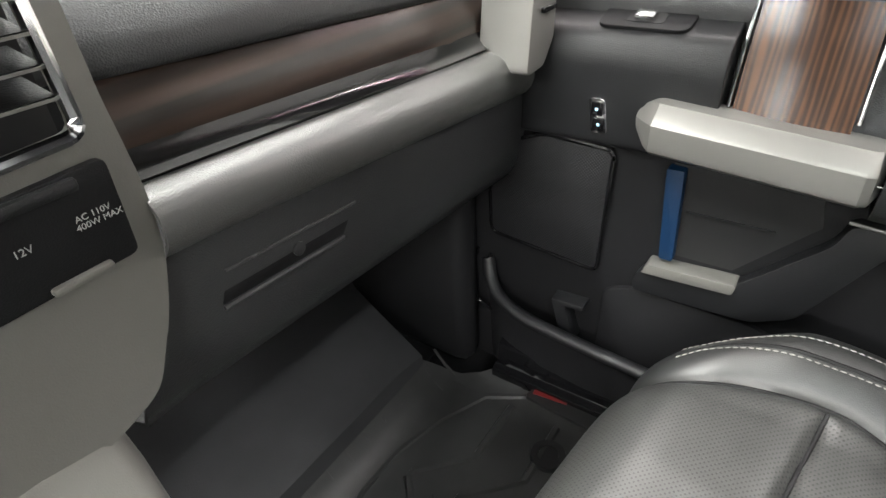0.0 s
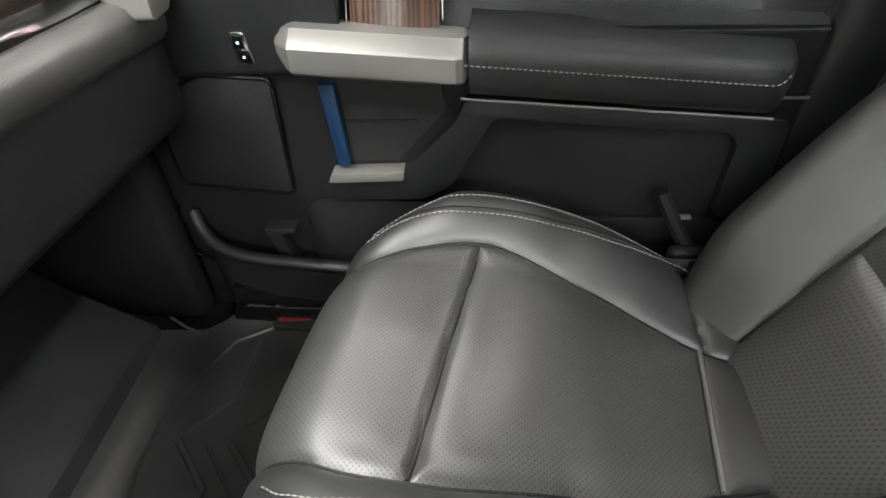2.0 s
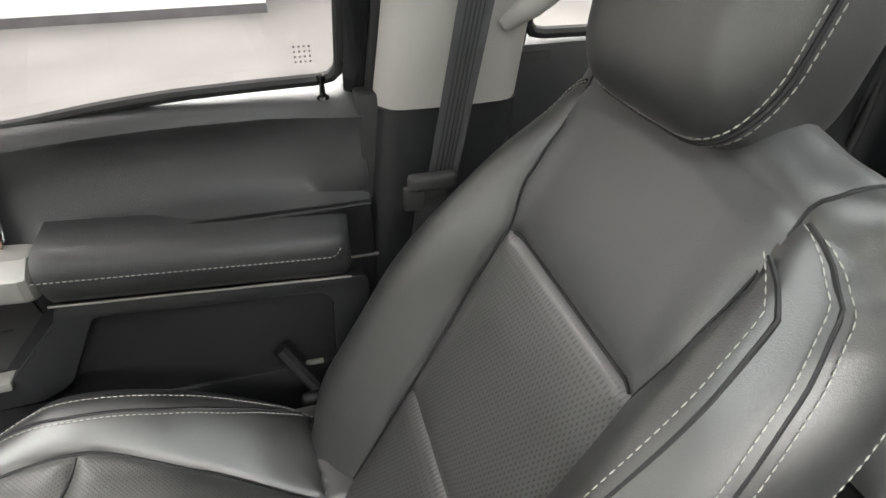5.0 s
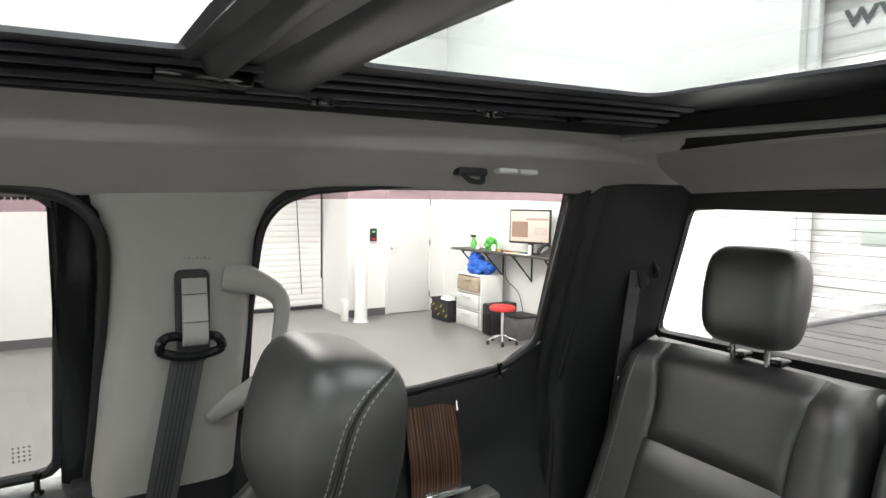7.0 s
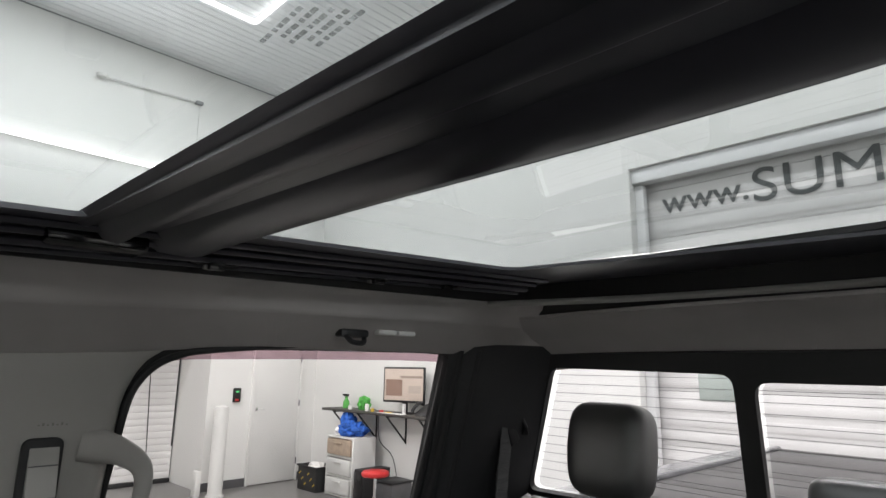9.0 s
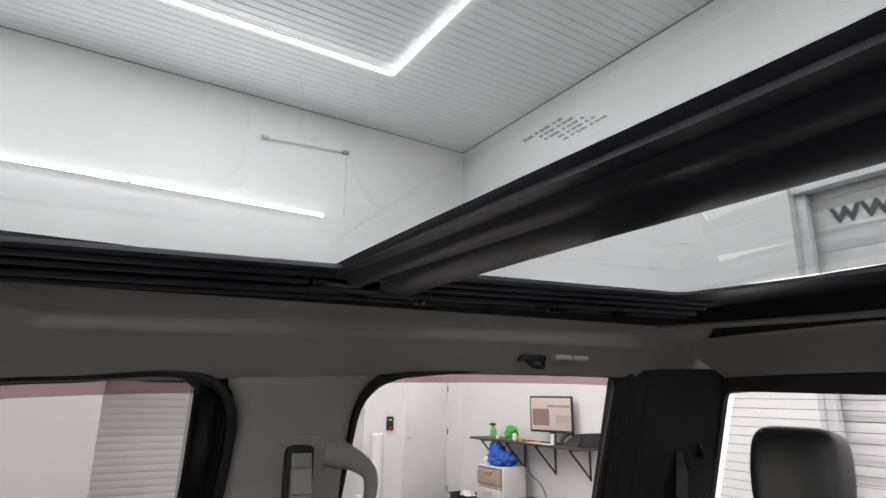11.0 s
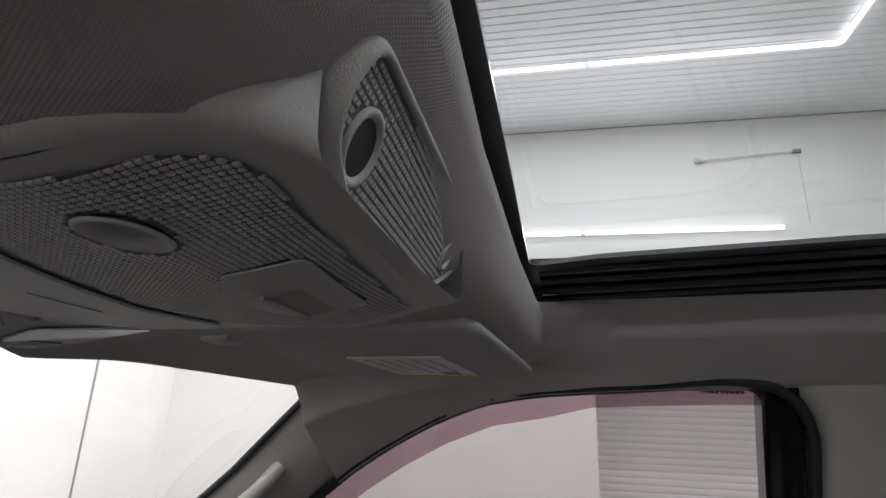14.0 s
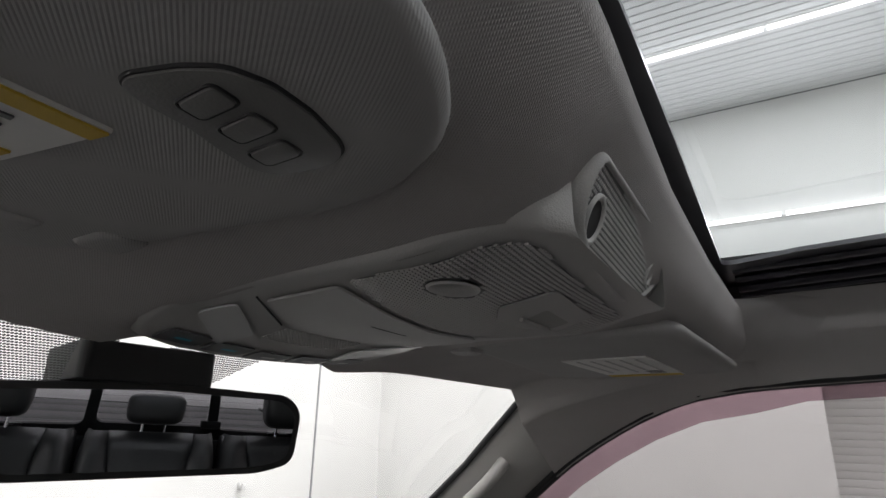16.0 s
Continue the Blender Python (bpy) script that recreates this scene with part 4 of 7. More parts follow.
for k in range(5):
    for j in range(7 - k % 2):
        x0 = -0.018 + 0.0068 * j + 0.005 * k
        part("glass_mark", rbox((x0, 0.120 + 0.0062 * k, roof_z(0.2) + 0.0200), (x0 + 0.0056 - 0.0012 * ((j + k) % 3), 0.1228 + 0.0062 * k, roof_z(0.2) + 0.0204)), MARK, sun)

# Windscreen, pillars
ws = thing("windscreen", "clear windscreen with black dotted band at the top", "windscreen", (0, 1.2, 1.5))


def ws_point(x, t):
    z = 1.745 - 0.62 * t
    return (x, 0.972 + (1.745 - z) * 1.25 - 0.10 * (x / 0.75) ** 2 * t, z)


part("pane", grid([[ws_point(x, t) for x in [k * 0.08 for k in range(-10, 11)]] for t in (0, 0.25, 0.5, 0.75, 1)]), WSGLASS, ws)
dots = bmesh.new()
for r in range(28):
    for c in range(-80, 24):
        x = c * 0.0026 + (0.0013 if r % 2 else 0)
        if -0.21 < x < -0.12 + 0.0016 * r or -0.045 - 0.0022 * r < x < 0.055 - 0.0022 * r:
            o = Vector(ws_point(x, 0.012 + r * 0.00285)) + Vector((0, -0.0025, -0.002))
            s = 0.00128
            vs = [dots.verts.new(o + Vector((s * math.cos(k * 1.0472), s * 0.78 * math.sin(k * 1.0472), -s * 0.62 * math.sin(k * 1.0472)))) for k in range(6)]
            dots.faces.new(vs)
tagged(part("dot_band", dots, BLACKMATTE, ws, "printed black dots"), kind="stuff")
part("top_band", grid([[Vector(ws_point(x, t)) + Vector((0, -0.004, -0.003)) for x in (-0.62, -0.3, 0, 0.3, 0.62)] for t in (-0.01, 0.010)]), BLACKMATTE, ws)
for sign in (1, -1):
    seal = [Vector(ws_point(sign * (0.650 + 0.045 * min(1, t * 4) - 0.03 * t), t)) + Vector((0, -0.01, 0)) for t in (0.02, 0.08, 0.15, 0.25, 0.36, 0.55, 0.8)]
    part("seal", tube(seal, 0.006, 8), RUBBER, ws)
    ap = []
    for k, t in enumerate((0.0, 0.06, 0.14, 0.24, 0.36, 0.5, 0.65)):
        inner = Vector(ws_point(sign * (0.655 + 0.045 * min(1, t * 4) - 0.03 * t), t)) + Vector((0, -0.012, 0))
        yy = 0.90 + t * 0.62
        zz = top_edge(yy) if yy < 1.2 else 1.41 - (yy - 1.2) * 0.8
        outer_p = Vector((sign * (glass_x(zz) - 0.012), yy, zz + 0.002))
        row = []
        for j in range(9):
            s = j / 8
            p = inner.lerp(outer_p, s)
            p += Vector((-sign * 0.020, -0.018, -0.004)) * math.sin(math.pi * s) * (0.4 + 0.6 * min(1, t * 5))
            row.append(p)
        ap.append([inner + Vector((sign * 0.01, 0.02, 0))] + row + [outer_p + Vector((sign * 0.02, 0, 0))])
    part("pillar_trim", grid(ap, 0.004), PILLAR, ws, "light grey windscreen pillar trim", angle=60)
    grip = [Vector((sign * (0.705 + 0.02 * t), 1.055 + 0.25 * t, 1.60 - 0.20 * t)) for t in (0, 0.2, 0.4, 0.6, 0.8, 1.0)]
    lift = [0, 0.028, 0.035, 0.035, 0.028, 0]
    part("grab_grip", tube(curve([p + Vector((-sign * h, -h * 0.8, 0)) for p, h in zip(grip, lift)], 4), 0.013, 10), PILLAR, ws, "light grey grab handle")

# Centre pillar trim on the passenger side
bp = thing("door_pillar", "light grey centre pillar trim with belt height slot", "pillar", (0.79, 0.13, 0.6))


PILLAR_FRONT = [(1.28, 0.240), (1.40, 0.228), (1.54, 0.216), (1.66, 0.210), (1.70, 0.216), (1.728, 0.232), (1.748, 0.256), (1.760, 0.292), (1.766, 0.330)]
PILLAR_REAR = [(1.28, 0.042), (1.40, 0.034), (1.54, 0.022), (1.64, 0.016), (1.69, 0.012), (1.725, -0.003), (1.750, -0.028), (1.764, -0.062), (1.772, -0.100)]


def along(knots, x):
    """A straight-line value between (place, value) knots."""
    for (xa, ya), (xb, yb) in zip(knots, knots[1:]):
        if x <= xb:
            return ya + (yb - ya) * (max(x, xa) - xa) / (xb - xa)
    return knots[-1][1]


def pillar_row(z):
    """A level cut of the trim, which spreads into the roof rail at its top."""
    yf, yr = along(PILLAR_FRONT, z), along(PILLAR_REAR, z)
    x = 0.800 - 0.068 * min(z - 1.28, 0.43) / 0.47
    face = [(0.0, 0.055, 0.010), (0.0, 0.026, 0.008), (0.02, 0.008, 0.0), (0.06, 0.000, 0.0), (0.14, -0.005, 0.0), (0.30, -0.006, 0.0), (0.5, -0.006, 0.0), (0.70, -0.006, 0.0), (0.86, -0.004, 0.0), (0.94, 0.001, 0.0), (0.98, 0.009, 0.0), (1.0, 0.026, -0.006), (1.0, 0.055, -0.010)]
    return [(x + dx, yf + (yr - yf) * t + dy, z) for t, dx, dy in face]


part("upper_trim", grid([pillar_row(z) for z in (1.283, 1.30, 1.36, 1.42, 1.48, 1.54, 1.60, 1.64, 1.66, 1.68, 1.70, 1.715, 1.728, 1.738, 1.748, 1.756, 1.762, 1.768, 1.773)], 0.004), PILLAR, bp, "light warm grey upper trim", angle=50)
low = [[(p[0] + 0.006 + (0.02 if z < 1.0 else 0), p[1] + (0.004 if i < 4 else -0.006 if i > 8 else 0) + (1.28 - z) * 0.12, z) for i, p in enumerate(pillar_row(1.28))] for z in (0.55, 0.8, 1.0, 1.15, 1.25, 1.280)]
part("lower_trim", grid(low, 0.004), SOFT, bp, "black lower trim", angle=50)
part("slot", prism(rounded([(0.130, 1.500), (0.132, 1.640), (0.083, 1.640), (0.084, 1.500)], 0.012), "x", 0.7330, 0.752, 0.002), BLACKMATTE, bp)
knob = rounded([(0.748, 1.634), (0.734, 1.632), (0.725, 1.600), (0.717, 1.560), (0.715, 1.538), (0.722, 1.526), (0.748, 1.526)], 0.008, 4)
part("slider_knob", prism([(x, z) for x, z in knob], "y", 0.088, 0.123, 0.005, 3), PILLAR, bp, "pale grey belt height slider")
part("knob_groove", join(*[rbox((0.7150 + 0.2 * (z - 1.56), 0.0885, z), (0.7300 + 0.2 * (z - 1.56), 0.1225, z + 0.0012)) for z in (1.563, 1.604)]), BASEBOARD, bp)
for k in range(7):
    part("slot_mark", rbox((0.7312, 0.083 + 0.0055 * k, 1.6565), (0.7322, 0.0855 + 0.0055 * k, 1.6585 + 0.002 * (k % 2))), TAUPE, bp)
GRIP = [(0.753, 0.060, 1.626, 0.024), (0.747, 0.034, 1.622, 0.024), (0.744, 0.006, 1.612, 0.019), (0.743, -0.020, 1.594, 0.0155), (0.743, -0.029, 1.570, 0.0135), (0.745, -0.026, 1.535, 0.0125), (0.746, -0.020, 1.495, 0.0125), (0.748, -0.008, 1.466, 0.014), (0.752, 0.020, 1.440, 0.017), (0.760, 0.046, 1.420, 0.018), (0.776, 0.078, 1.392, 0.010)]
line = curve([g[:3] for g in GRIP], 5)
part("grab_handle", tube(line, [along([(k * 5, g[3]) for k, g in enumerate(GRIP)], i) for i in range(len(line))], 14, flat=0.62, up=(1, 0, 0)), PILLAR, bp, "light grey moulded grab handle", angle=60)

part("jamb", rbox((0.822, 0.215, 0.55), (0.905, 0.275, 1.300), 0.004), RUBBER, bp, "black door jamb")
part("jamb", rbox((0.845, -0.03, 0.55), (0.905, 0.08, 1.335), 0.004), RUBBER, bp, "black door jamb")

# Front passenger belt
sb = thing("seat_belt", "charcoal seat belt webbing through a black guide", "seat belt", (0.74, 0.13, 1.2))
webb = []
for t in range(9):
    s = t / 8
    c = Vector((0.740 - 0.006 * s, 0.113 + 0.062 * s, 1.512 - 0.32 * s))
    w = 0.024 - 0.003 * s
    webb.append([c + Vector((0.004 - 0.002 * abs(k), w * k, 0.002 * k)) for k in (-1, -0.5, 0, 0.5, 1)])
part("webbing", grid(webb, 0.0014), WEBBING, sb)
for k in range(-3, 4):
    part("webbing_rib", grid([[row[2] + Vector((-0.0036 + 0.0006 * abs(k), 0.0058 * k + d, 0)) for d in (-0.0009, 0.0009)] for row in webb], 0.0006), RUBBER, sb)
part("guide", tube(curve([(0.736, 0.148, 1.516), (0.732, 0.153, 1.530), (0.732, 0.142, 1.541), (0.736, 0.112, 1.538), (0.732, 0.080, 1.538), (0.732, 0.068, 1.528), (0.736, 0.072, 1.514), (0.736, 0.112, 1.508)], 4, True), 0.0075, 8, True), GLOSSBLACK, sb, "glossy black belt guide")
part("tongue", join(rbox((0.70, 0.160, 1.200), (0.722, 0.228, 1.222), 0.007, 3), rbox((0.706, 0.205, 1.170), (0.718, 0.235, 1.205), 0.004)), BLACKMATTE, sb, "black belt tongue")
part("lower_webbing", grid([[(0.735 + 0.05 * s, 0.165 + 0.05 * s + 0.044 * k, 1.19 - 0.45 * s) for k in (0, 0.5, 1)] for s in (0, 0.3, 0.6, 1)], 0.0014), WEBBING, sb)


# Side windows: frame seal, pane, smoked visor strip
def side_window(name, label, outline, sign, parent_at):
    win = thing(name, label, "window", parent_at)
    part("pane", sheet(outline, [], lambda u, v: (sign * (glass_x(v) + 0.012), u, v), 0.2, 0.0), GLASS if parent_at[1] > 0 else REARSIDE, win)
    pts = [(sign * (glass_x(v) - 0.002), u, v) for u, v in outline]
    part("seal", tube(pts, 0.009, 8, True), RUBBER, win, "black rubber seal")
    return win


fw = side_window("front_side_window", "front passenger window with smoked rain visor along its top", FRONT_WINDOW, 1, (0.85, 0.6, 1.3))
rw_ = side_window("rear_side_window", "rear passenger window with smoked rain visor along its top", REAR_WINDOW, 1, (0.85, -0.3, 1.3))
strip = []
for y, z in FRONT_TOP[::-1]:
    strip.append([(glass_x(z + 0.02) + 0.030, y, z + 0.02), (glass_x(z - 0.028) + 0.040, y - 0.012 if y > 0.6 else y, z - 0.028 - (0.012 if 0.6 < y else 0))])
strip.insert(0, [(glass_x(1.77) + 0.03, 0.25, 1.772), (glass_x(1.72) + 0.04, 0.25, 1.725)])
part("rain_visor", grid(strip), SMOKE, fw, "purple smoked acrylic rain visor")
part("rain_visor", grid([[(glass_x(z + 0.02) + 0.03, y, z + 0.02), (glass_x(z - 0.024) + 0.04, y, z - 0.024)] for y, z in [(0.05, 1.76)] + REAR_TOP + [(-0.70, 1.78)]]), SMOKE, rw_, "purple smoked acrylic rain visor")
for k in range(9):
    part("visor_mark", rbox((0.787, 0.300 + 0.0075 * k, 1.7405), (0.788, 0.3055 + 0.0075 * k, 1.7455)), BLACKMATTE, fw)
for k in range(16):
    part("glass_mark", rbox((0.8815, 0.327 + 0.007 * (k % 4), 1.335 + 0.007 * (k // 4)), (0.882, 0.3295 + 0.007 * (k % 4), 1.3375 + 0.007 * (k // 4))), TAUPE, fw)
# Black frame uprights behind the front and rear panes
part("rear_upright", grid([[(glass_x(z) + 0.03, 0.288, z), (glass_x(z) - 0.008, 0.287, z), (glass_x(z) - 0.014, 0.275, z), (glass_x(z) - 0.014, 0.236, z), (glass_x(z) + 0.03, 0.222, z)] for z in (1.29, 1.4, 1.5, 1.6, 1.7, 1.76)], 0.003), GLOSSBLACK, fw, "black window upright")
# Added sheet that blocks outside light in the gap beside the upright.
part("upright_light_block", grid([[(glass_x(z) + 0.029, 0.286, z), (glass_x(z) + 0.029, 0.15, z)] for z in (1.28, 1.5, 1.78)], 0.003), BLACKMATTE, fw)
part("front_upright", grid([[(glass_x(z) + 0.03, 0.045, z), (glass_x(z) - 0.004, 0.040, z), (glass_x(z) - 0.004, 0.014, z), (glass_x(z) + 0.03, 0.010, z)] for z in (1.34, 1.4, 1.5, 1.6, 1.7, 1.77)], 0.003), RUBBER, rw_, "black window upright")


part("corner_gusset", sheet(rounded([(0.225, 1.690), (0.270, 1.690), (0.272, 1.718), (0.282, 1.741), (0.304, 1.753), (0.345, 1.756), (0.345, 1.775), (0.225, 1.775)], 0.004, 2), [], lambda u, v: (glass_x(v) - 0.006, u, v), 0.03, 0.004), GLOSSBLACK, fw, "black window corner")
strip_line = [(1.29, 0.252), (1.40, 0.240), (1.54, 0.228), (1.66, 0.222), (1.70, 0.228), (1.725, 0.242), (1.743, 0.264), (1.753, 0.296), (1.757, 0.345)]
part("weatherstrip", tube(curve([(glass_x(z) - 0.022, y, z) for z, y in strip_line] + [(glass_x(z) - 0.016, y, z + 0.003) for y, z in FRONT_TOP[8:0:-1]], 3), 0.0085, 8), RUBBER, fw, "black rubber weatherstrip", angle=60)
strip_line = [(1.34, 0.026), (1.54, 0.014), (1.64, 0.008), (1.69, 0.003), (1.722, -0.010), (1.745, -0.033), (1.759, -0.066), (1.766, -0.104)]
part("weatherstrip", tube(curve([(glass_x(z) - 0.016, y, z) for z, y in strip_line] + [(glass_x(z) - 0.014, y, z + 0.002) for y, z in REAR_TOP[2:]], 3), 0.0060, 8), RUBBER, rw_, "black rubber weatherstrip", angle=60)


# Rear pillar and back window
bw = thing("back_window", "three-part back window in a black frame, with heating lines", "window", (0, -1.0, 1.4))


def back_y(z):
    return -0.955 - 0.25 * (1.755 - z)


def bw_fn(u, v):
    return (u, back_y(v), v)


frame_out = [(-0.84, 1.36), (0.84, 1.36), (0.76, 1.785), (-0.76, 1.785)]
side_r = rounded([(0.235, 1.445), (0.795, 1.432), (0.652, 1.752), (0.217, 1.742)], 0.028, 4)
side_l = [(-u, v) for u, v in side_r][::-1]
mid = rounded([(-0.196, 1.455), (0.196, 1.455), (0.180, 1.728), (-0.180, 1.728)], 0.03, 4)
part("window_frame", sheet(frame_out, [side_r, mid, side_l], bw_fn, 0.1, 0.02), BLACKMATTE, bw, "black window frame")
for o in (side_r, mid, side_l):
    part("pane", sheet(o, [], lambda u, v: (u, back_y(v) - 0.022, v), 0.3, 0.0), BACKGLASS, bw)
for k in range(13):
    z = 1.46 + k * 0.0225
    part("heating_line", tube([(0.80 - 0.44 * (z - 1.43), back_y(z) - 0.019, z), (0.22, back_y(z) - 0.019, z - 0.0006)], 0.0006, 4), BASEBOARD, bw)
    part("heating_line", tube([(0.19, back_y(z) - 0.019, z), (-0.19, back_y(z) - 0.019, z)], 0.0006, 4), BASEBOARD, bw)
part("latch", rbox((0.17, -1.03, 1.445), (0.245, -0.985, 1.475), 0.006), BLACKMATTE, bw)
part("sill", rbox((-0.84, -1.08, 1.25), (0.84, -1.005, 1.40), 0.01), BLACKMATTE, bw)

for sign in (1, -1):
    cp = []
    for z in (0.56, 0.9, 1.2, 1.36, 1.43, 1.5, 1.6, 1.7, 1.76, 1.80):
        g = glass_x(z) if z > 1.3 else 0.87
        t = max(0, (z - 1.43) / 0.33)
        xb = 0.80 - 0.148 * t if z >= 1.43 else 0.81
        cp.append([(sign * (g + 0.02), -0.655, z), (sign * (g - 0.01), -0.662, z), (sign * (g - 0.016), -0.675, z), (sign * (g - 0.012), -0.70, z), (sign * (g - 0.03), -0.715, z), (sign * (g - 0.035), -0.75, z), (sign * (g - 0.045), -0.82, z), (sign * min(g - 0.05, xb + 0.03), -0.90, z), (sign * xb, back_y(min(1.79, z)) + 0.008, z)])
    part("corner_trim", grid(cp, 0.004), SOFT if sign > 0 else BLACKMATTE, bw, "black rear corner trim", angle=50)
for off, y, r in ((0.014, -0.676, 0.012), (0.030, -0.722, 0.010)):
    part("weatherstrip", tube([(glass_x(max(z, 1.3)) - off, y + 0.05 * (1.45 - z) * (z < 1.45) - 0.03 * (z - 1.45) * (z > 1.45), z) for z in (0.85, 1.0, 1.15, 1.3, 1.4, 1.5, 1.6, 1.7, 1.785)], r, 10), RUBBER, bw, "black ridged weatherstrip", angle=60)
rb = thing("rear_seat_belt", "charcoal rear seat belt hanging from the corner trim", "seat belt", (0.8, -0.95, 1.2))
part("shroud", move(rbox((-0.012, -0.022, -0.05), (0.012, 0.022, 0.05), 0.010, 3), Matrix.Translation((0.752, -0.885, 1.60)) @ Matrix.Rotation(radians(-25), 4, "X")), PLASTIC, rb)
part("webbing", grid([[(0.742 + 0.03 * s, -0.87 + 0.035 * s + 0.042 * (k - 0.5), 1.60 - 0.45 * s) for k in (0, 0.5, 1)] for s in (0, 0.3, 0.6, 1)], 0.0016), WEBBING, rb)
part("stop_button", rbox((0.748, -0.845, 1.335), (0.758, -0.83, 1.345), 0.003), CHROME, rb)

part("guide_lip", tube(curve([(0.744, -0.902, 1.652), (0.736, -0.912, 1.630), (0.731, -0.925, 1.600), (0.733, -0.930, 1.580)], 5), 0.010, 8, flat=0.6), SOFT, rb, "dark curved belt guide")

# Coat hook on the rail
hk = thing("coat_hook", "folded dark coat hook with a pale plate on the roof rail", "hook", (0.674, -0.4, 1.80))
part("hook", join(rbox((0.664, -0.382, 1.796), (0.690, -0.318, 1.812), 0.006), tube(curve([(0.668, -0.33, 1.80), (0.655, -0.335, 1.788), (0.655, -0.36, 1.786), (0.668, -0.372, 1.795)], 4), 0.005, 8)), SOFT, hk)
for y in (-0.494, -0.446):
    part("plate", rbox((0.659, y, 1.804), (0.680, y + 0.044, 1.814), 0.004), WHITE, hk, "pale lens plate")

# Driver's side and firewall: plain closing walls
structure("wall_driver", join(rbox((-0.95, -1.1, 0.55), (-0.87, 1.3, 1.29)), rbox((-0.90, 0.02, 1.29), (-0.84, 0.27, 1.80)), rbox((-0.92, -1.1, 1.29), (-0.84, -0.66, 1.80))), SOFT, "black trim of the driver's side", "wall")
structure("wall_bulkhead", join(rbox((-0.95, 1.75, 0.5), (0.95, 1.80, 1.30)), rbox((-0.92, -1.16, 0.55), (0.92, -1.10, 1.40))), PLASTIC, "black bulkheads of the cab", "wall")
structure("floor_pan", join(rbox((-0.95, -1.12, 0.56), (0.95, 1.35, 0.60)), prism([(1.30, 0.56), (1.30, 0.602), (1.52, 0.64), (1.68, 0.96), (1.75, 0.96), (1.75, 0.56)], "x", -0.94, 0.94)), CARPET, "black carpeted cab floor", "floor")
structure("cowl", rbox((-0.95, 1.68, 1.20), (0.95, 1.80, 1.26)), BLACKMATTE, "black cowl below the windscreen", "trim")


# ---- the cab: front passenger door ----
door = thing("front_door", "closed black front passenger door panel with padded armrest", "car door", (0.82, 0.75, 0.6))
UP = [(0.805, 1.135), (0.825, 1.150), (0.842, 1.175), (0.850, 1.21), (0.850, 1.245), (0.846, 1.270), (0.852, 1.286), (0.868, 1.294), (0.892, 1.297)]


def belt_drop(y):
    return 0.0 if y < 0.6 else -0.022 * min(1, (y - 0.6) / 0.25)


rows = []
for y in [0.262, 0.268, 0.285, 0.33, 0.36, 0.40, 0.46, 0.55, 0.65, 0.75, 0.85, 0.95, 1.05, 1.15, 1.25]:
    e = min(1, max(0, (y - 0.285) / 0.11))
    deep = 0.024 * max(0.0, min(1.0, (y - 0.30) / 0.08, (0.75 - y) / 0.05))
    rows.append([(x - (0.026 * (1 - e) if 2 <= i <= 5 else 0) + (0.03 if y < 0.265 else 0) + (deep if 1 <= i <= 4 else 0), y, z + belt_drop(y)) for i, (x, z) in enumerate(UP)])
part("upper_panel", grid(rows, 0.004), DASH_SKIN, door, "soft black upper panel", angle=50)
part("lock_pin", lathe([(0.010, 0.0), (0.009, 0.004), (0.0045, 0.007), (0.004, 0.022), (0.0065, 0.028), (0.006, 0.034), (0.0, 0.036)], (0.860, 0.318, 1.288), 14), GLOSSBLACK, door)
low_rows = []
for y in (0.262, 0.272, 0.29, 0.35, 0.6, 0.9, 1.1, 1.25):
    k = 0.03 if y < 0.265 else 0
    low_rows.append([(0.812 + k, y, 1.14), (0.806 + k, y, 1.06), (0.802 + k, y, 0.95), (0.800 + k, y, 0.80), (0.806 + k, y, 0.66), (0.825, y, 0.60)])
part("lower_panel", grid(low_rows, 0.004), PLASTIC, door, angle=50)
# raised carrier that frames the door bin recess and slants forward
carrier = rounded([(0.285, 1.022), (0.73, 1.052), (0.74, 1.02), (0.825, 0.932), (0.94, 0.918), (0.955, 0.90), (0.955, 0.875), (0.80, 0.88), (0.752, 0.905), (0.688, 1.024), (0.36, 1.002), (0.345, 0.985), (0.350, 0.86), (0.285, 0.84)], 0.012, 3)
part("carrier", prism(carrier, "x", 0.778, 0.806, 0.008, 3), SOFT, door, "black moulded carrier")
part("lower_carrier", prism(rounded([(0.32, 0.60), (0.30, 0.83), (0.355, 0.845), (0.70, 0.835), (0.80, 0.868), (0.96, 0.868), (1.0, 0.85), (1.0, 0.60)], 0.015, 3), "x", 0.789, 0.806, 0.006, 2), PLASTIC, door)
part("bright_strip", tube([(0.777, y, 1.0545 + 0.068 * (y - 0.735)) for y in (0.312, 0.45, 0.6, 0.735)], 0.0022, 6), TAUPE, door, "thin satin strip")
arm = []
for y in (0.306, 0.312, 0.325, 0.36, 0.45, 0.55, 0.65, 0.70, 0.7215):
    e = 1 if 0.32 < y else 0.0 if y < 0.31 else 0.7
    dz = 0.007 + 0.072 * (min(y, 0.74) - 0.74)
    arm.append([(px, py, pz + dz) for px, py, pz in [(0.81, y, 1.058), (0.81 - 0.040 * e, y, 1.060), (0.81 - 0.052 * e, y, 1.075), (0.81 - 0.060 * e, y, 1.098), (0.81 - 0.065 * e, y, 1.112), (0.81 - 0.064 * e, y, 1.126), (0.81 - 0.056 * e, y, 1.138), (0.81 - 0.035 * e, y, 1.146), (0.825, y, 1.149), (0.84, y, 1.150)]])
armrest = part("armrest", grid(arm, 0.004), DASH_SKIN, door, "padded black armrest", angle=60)
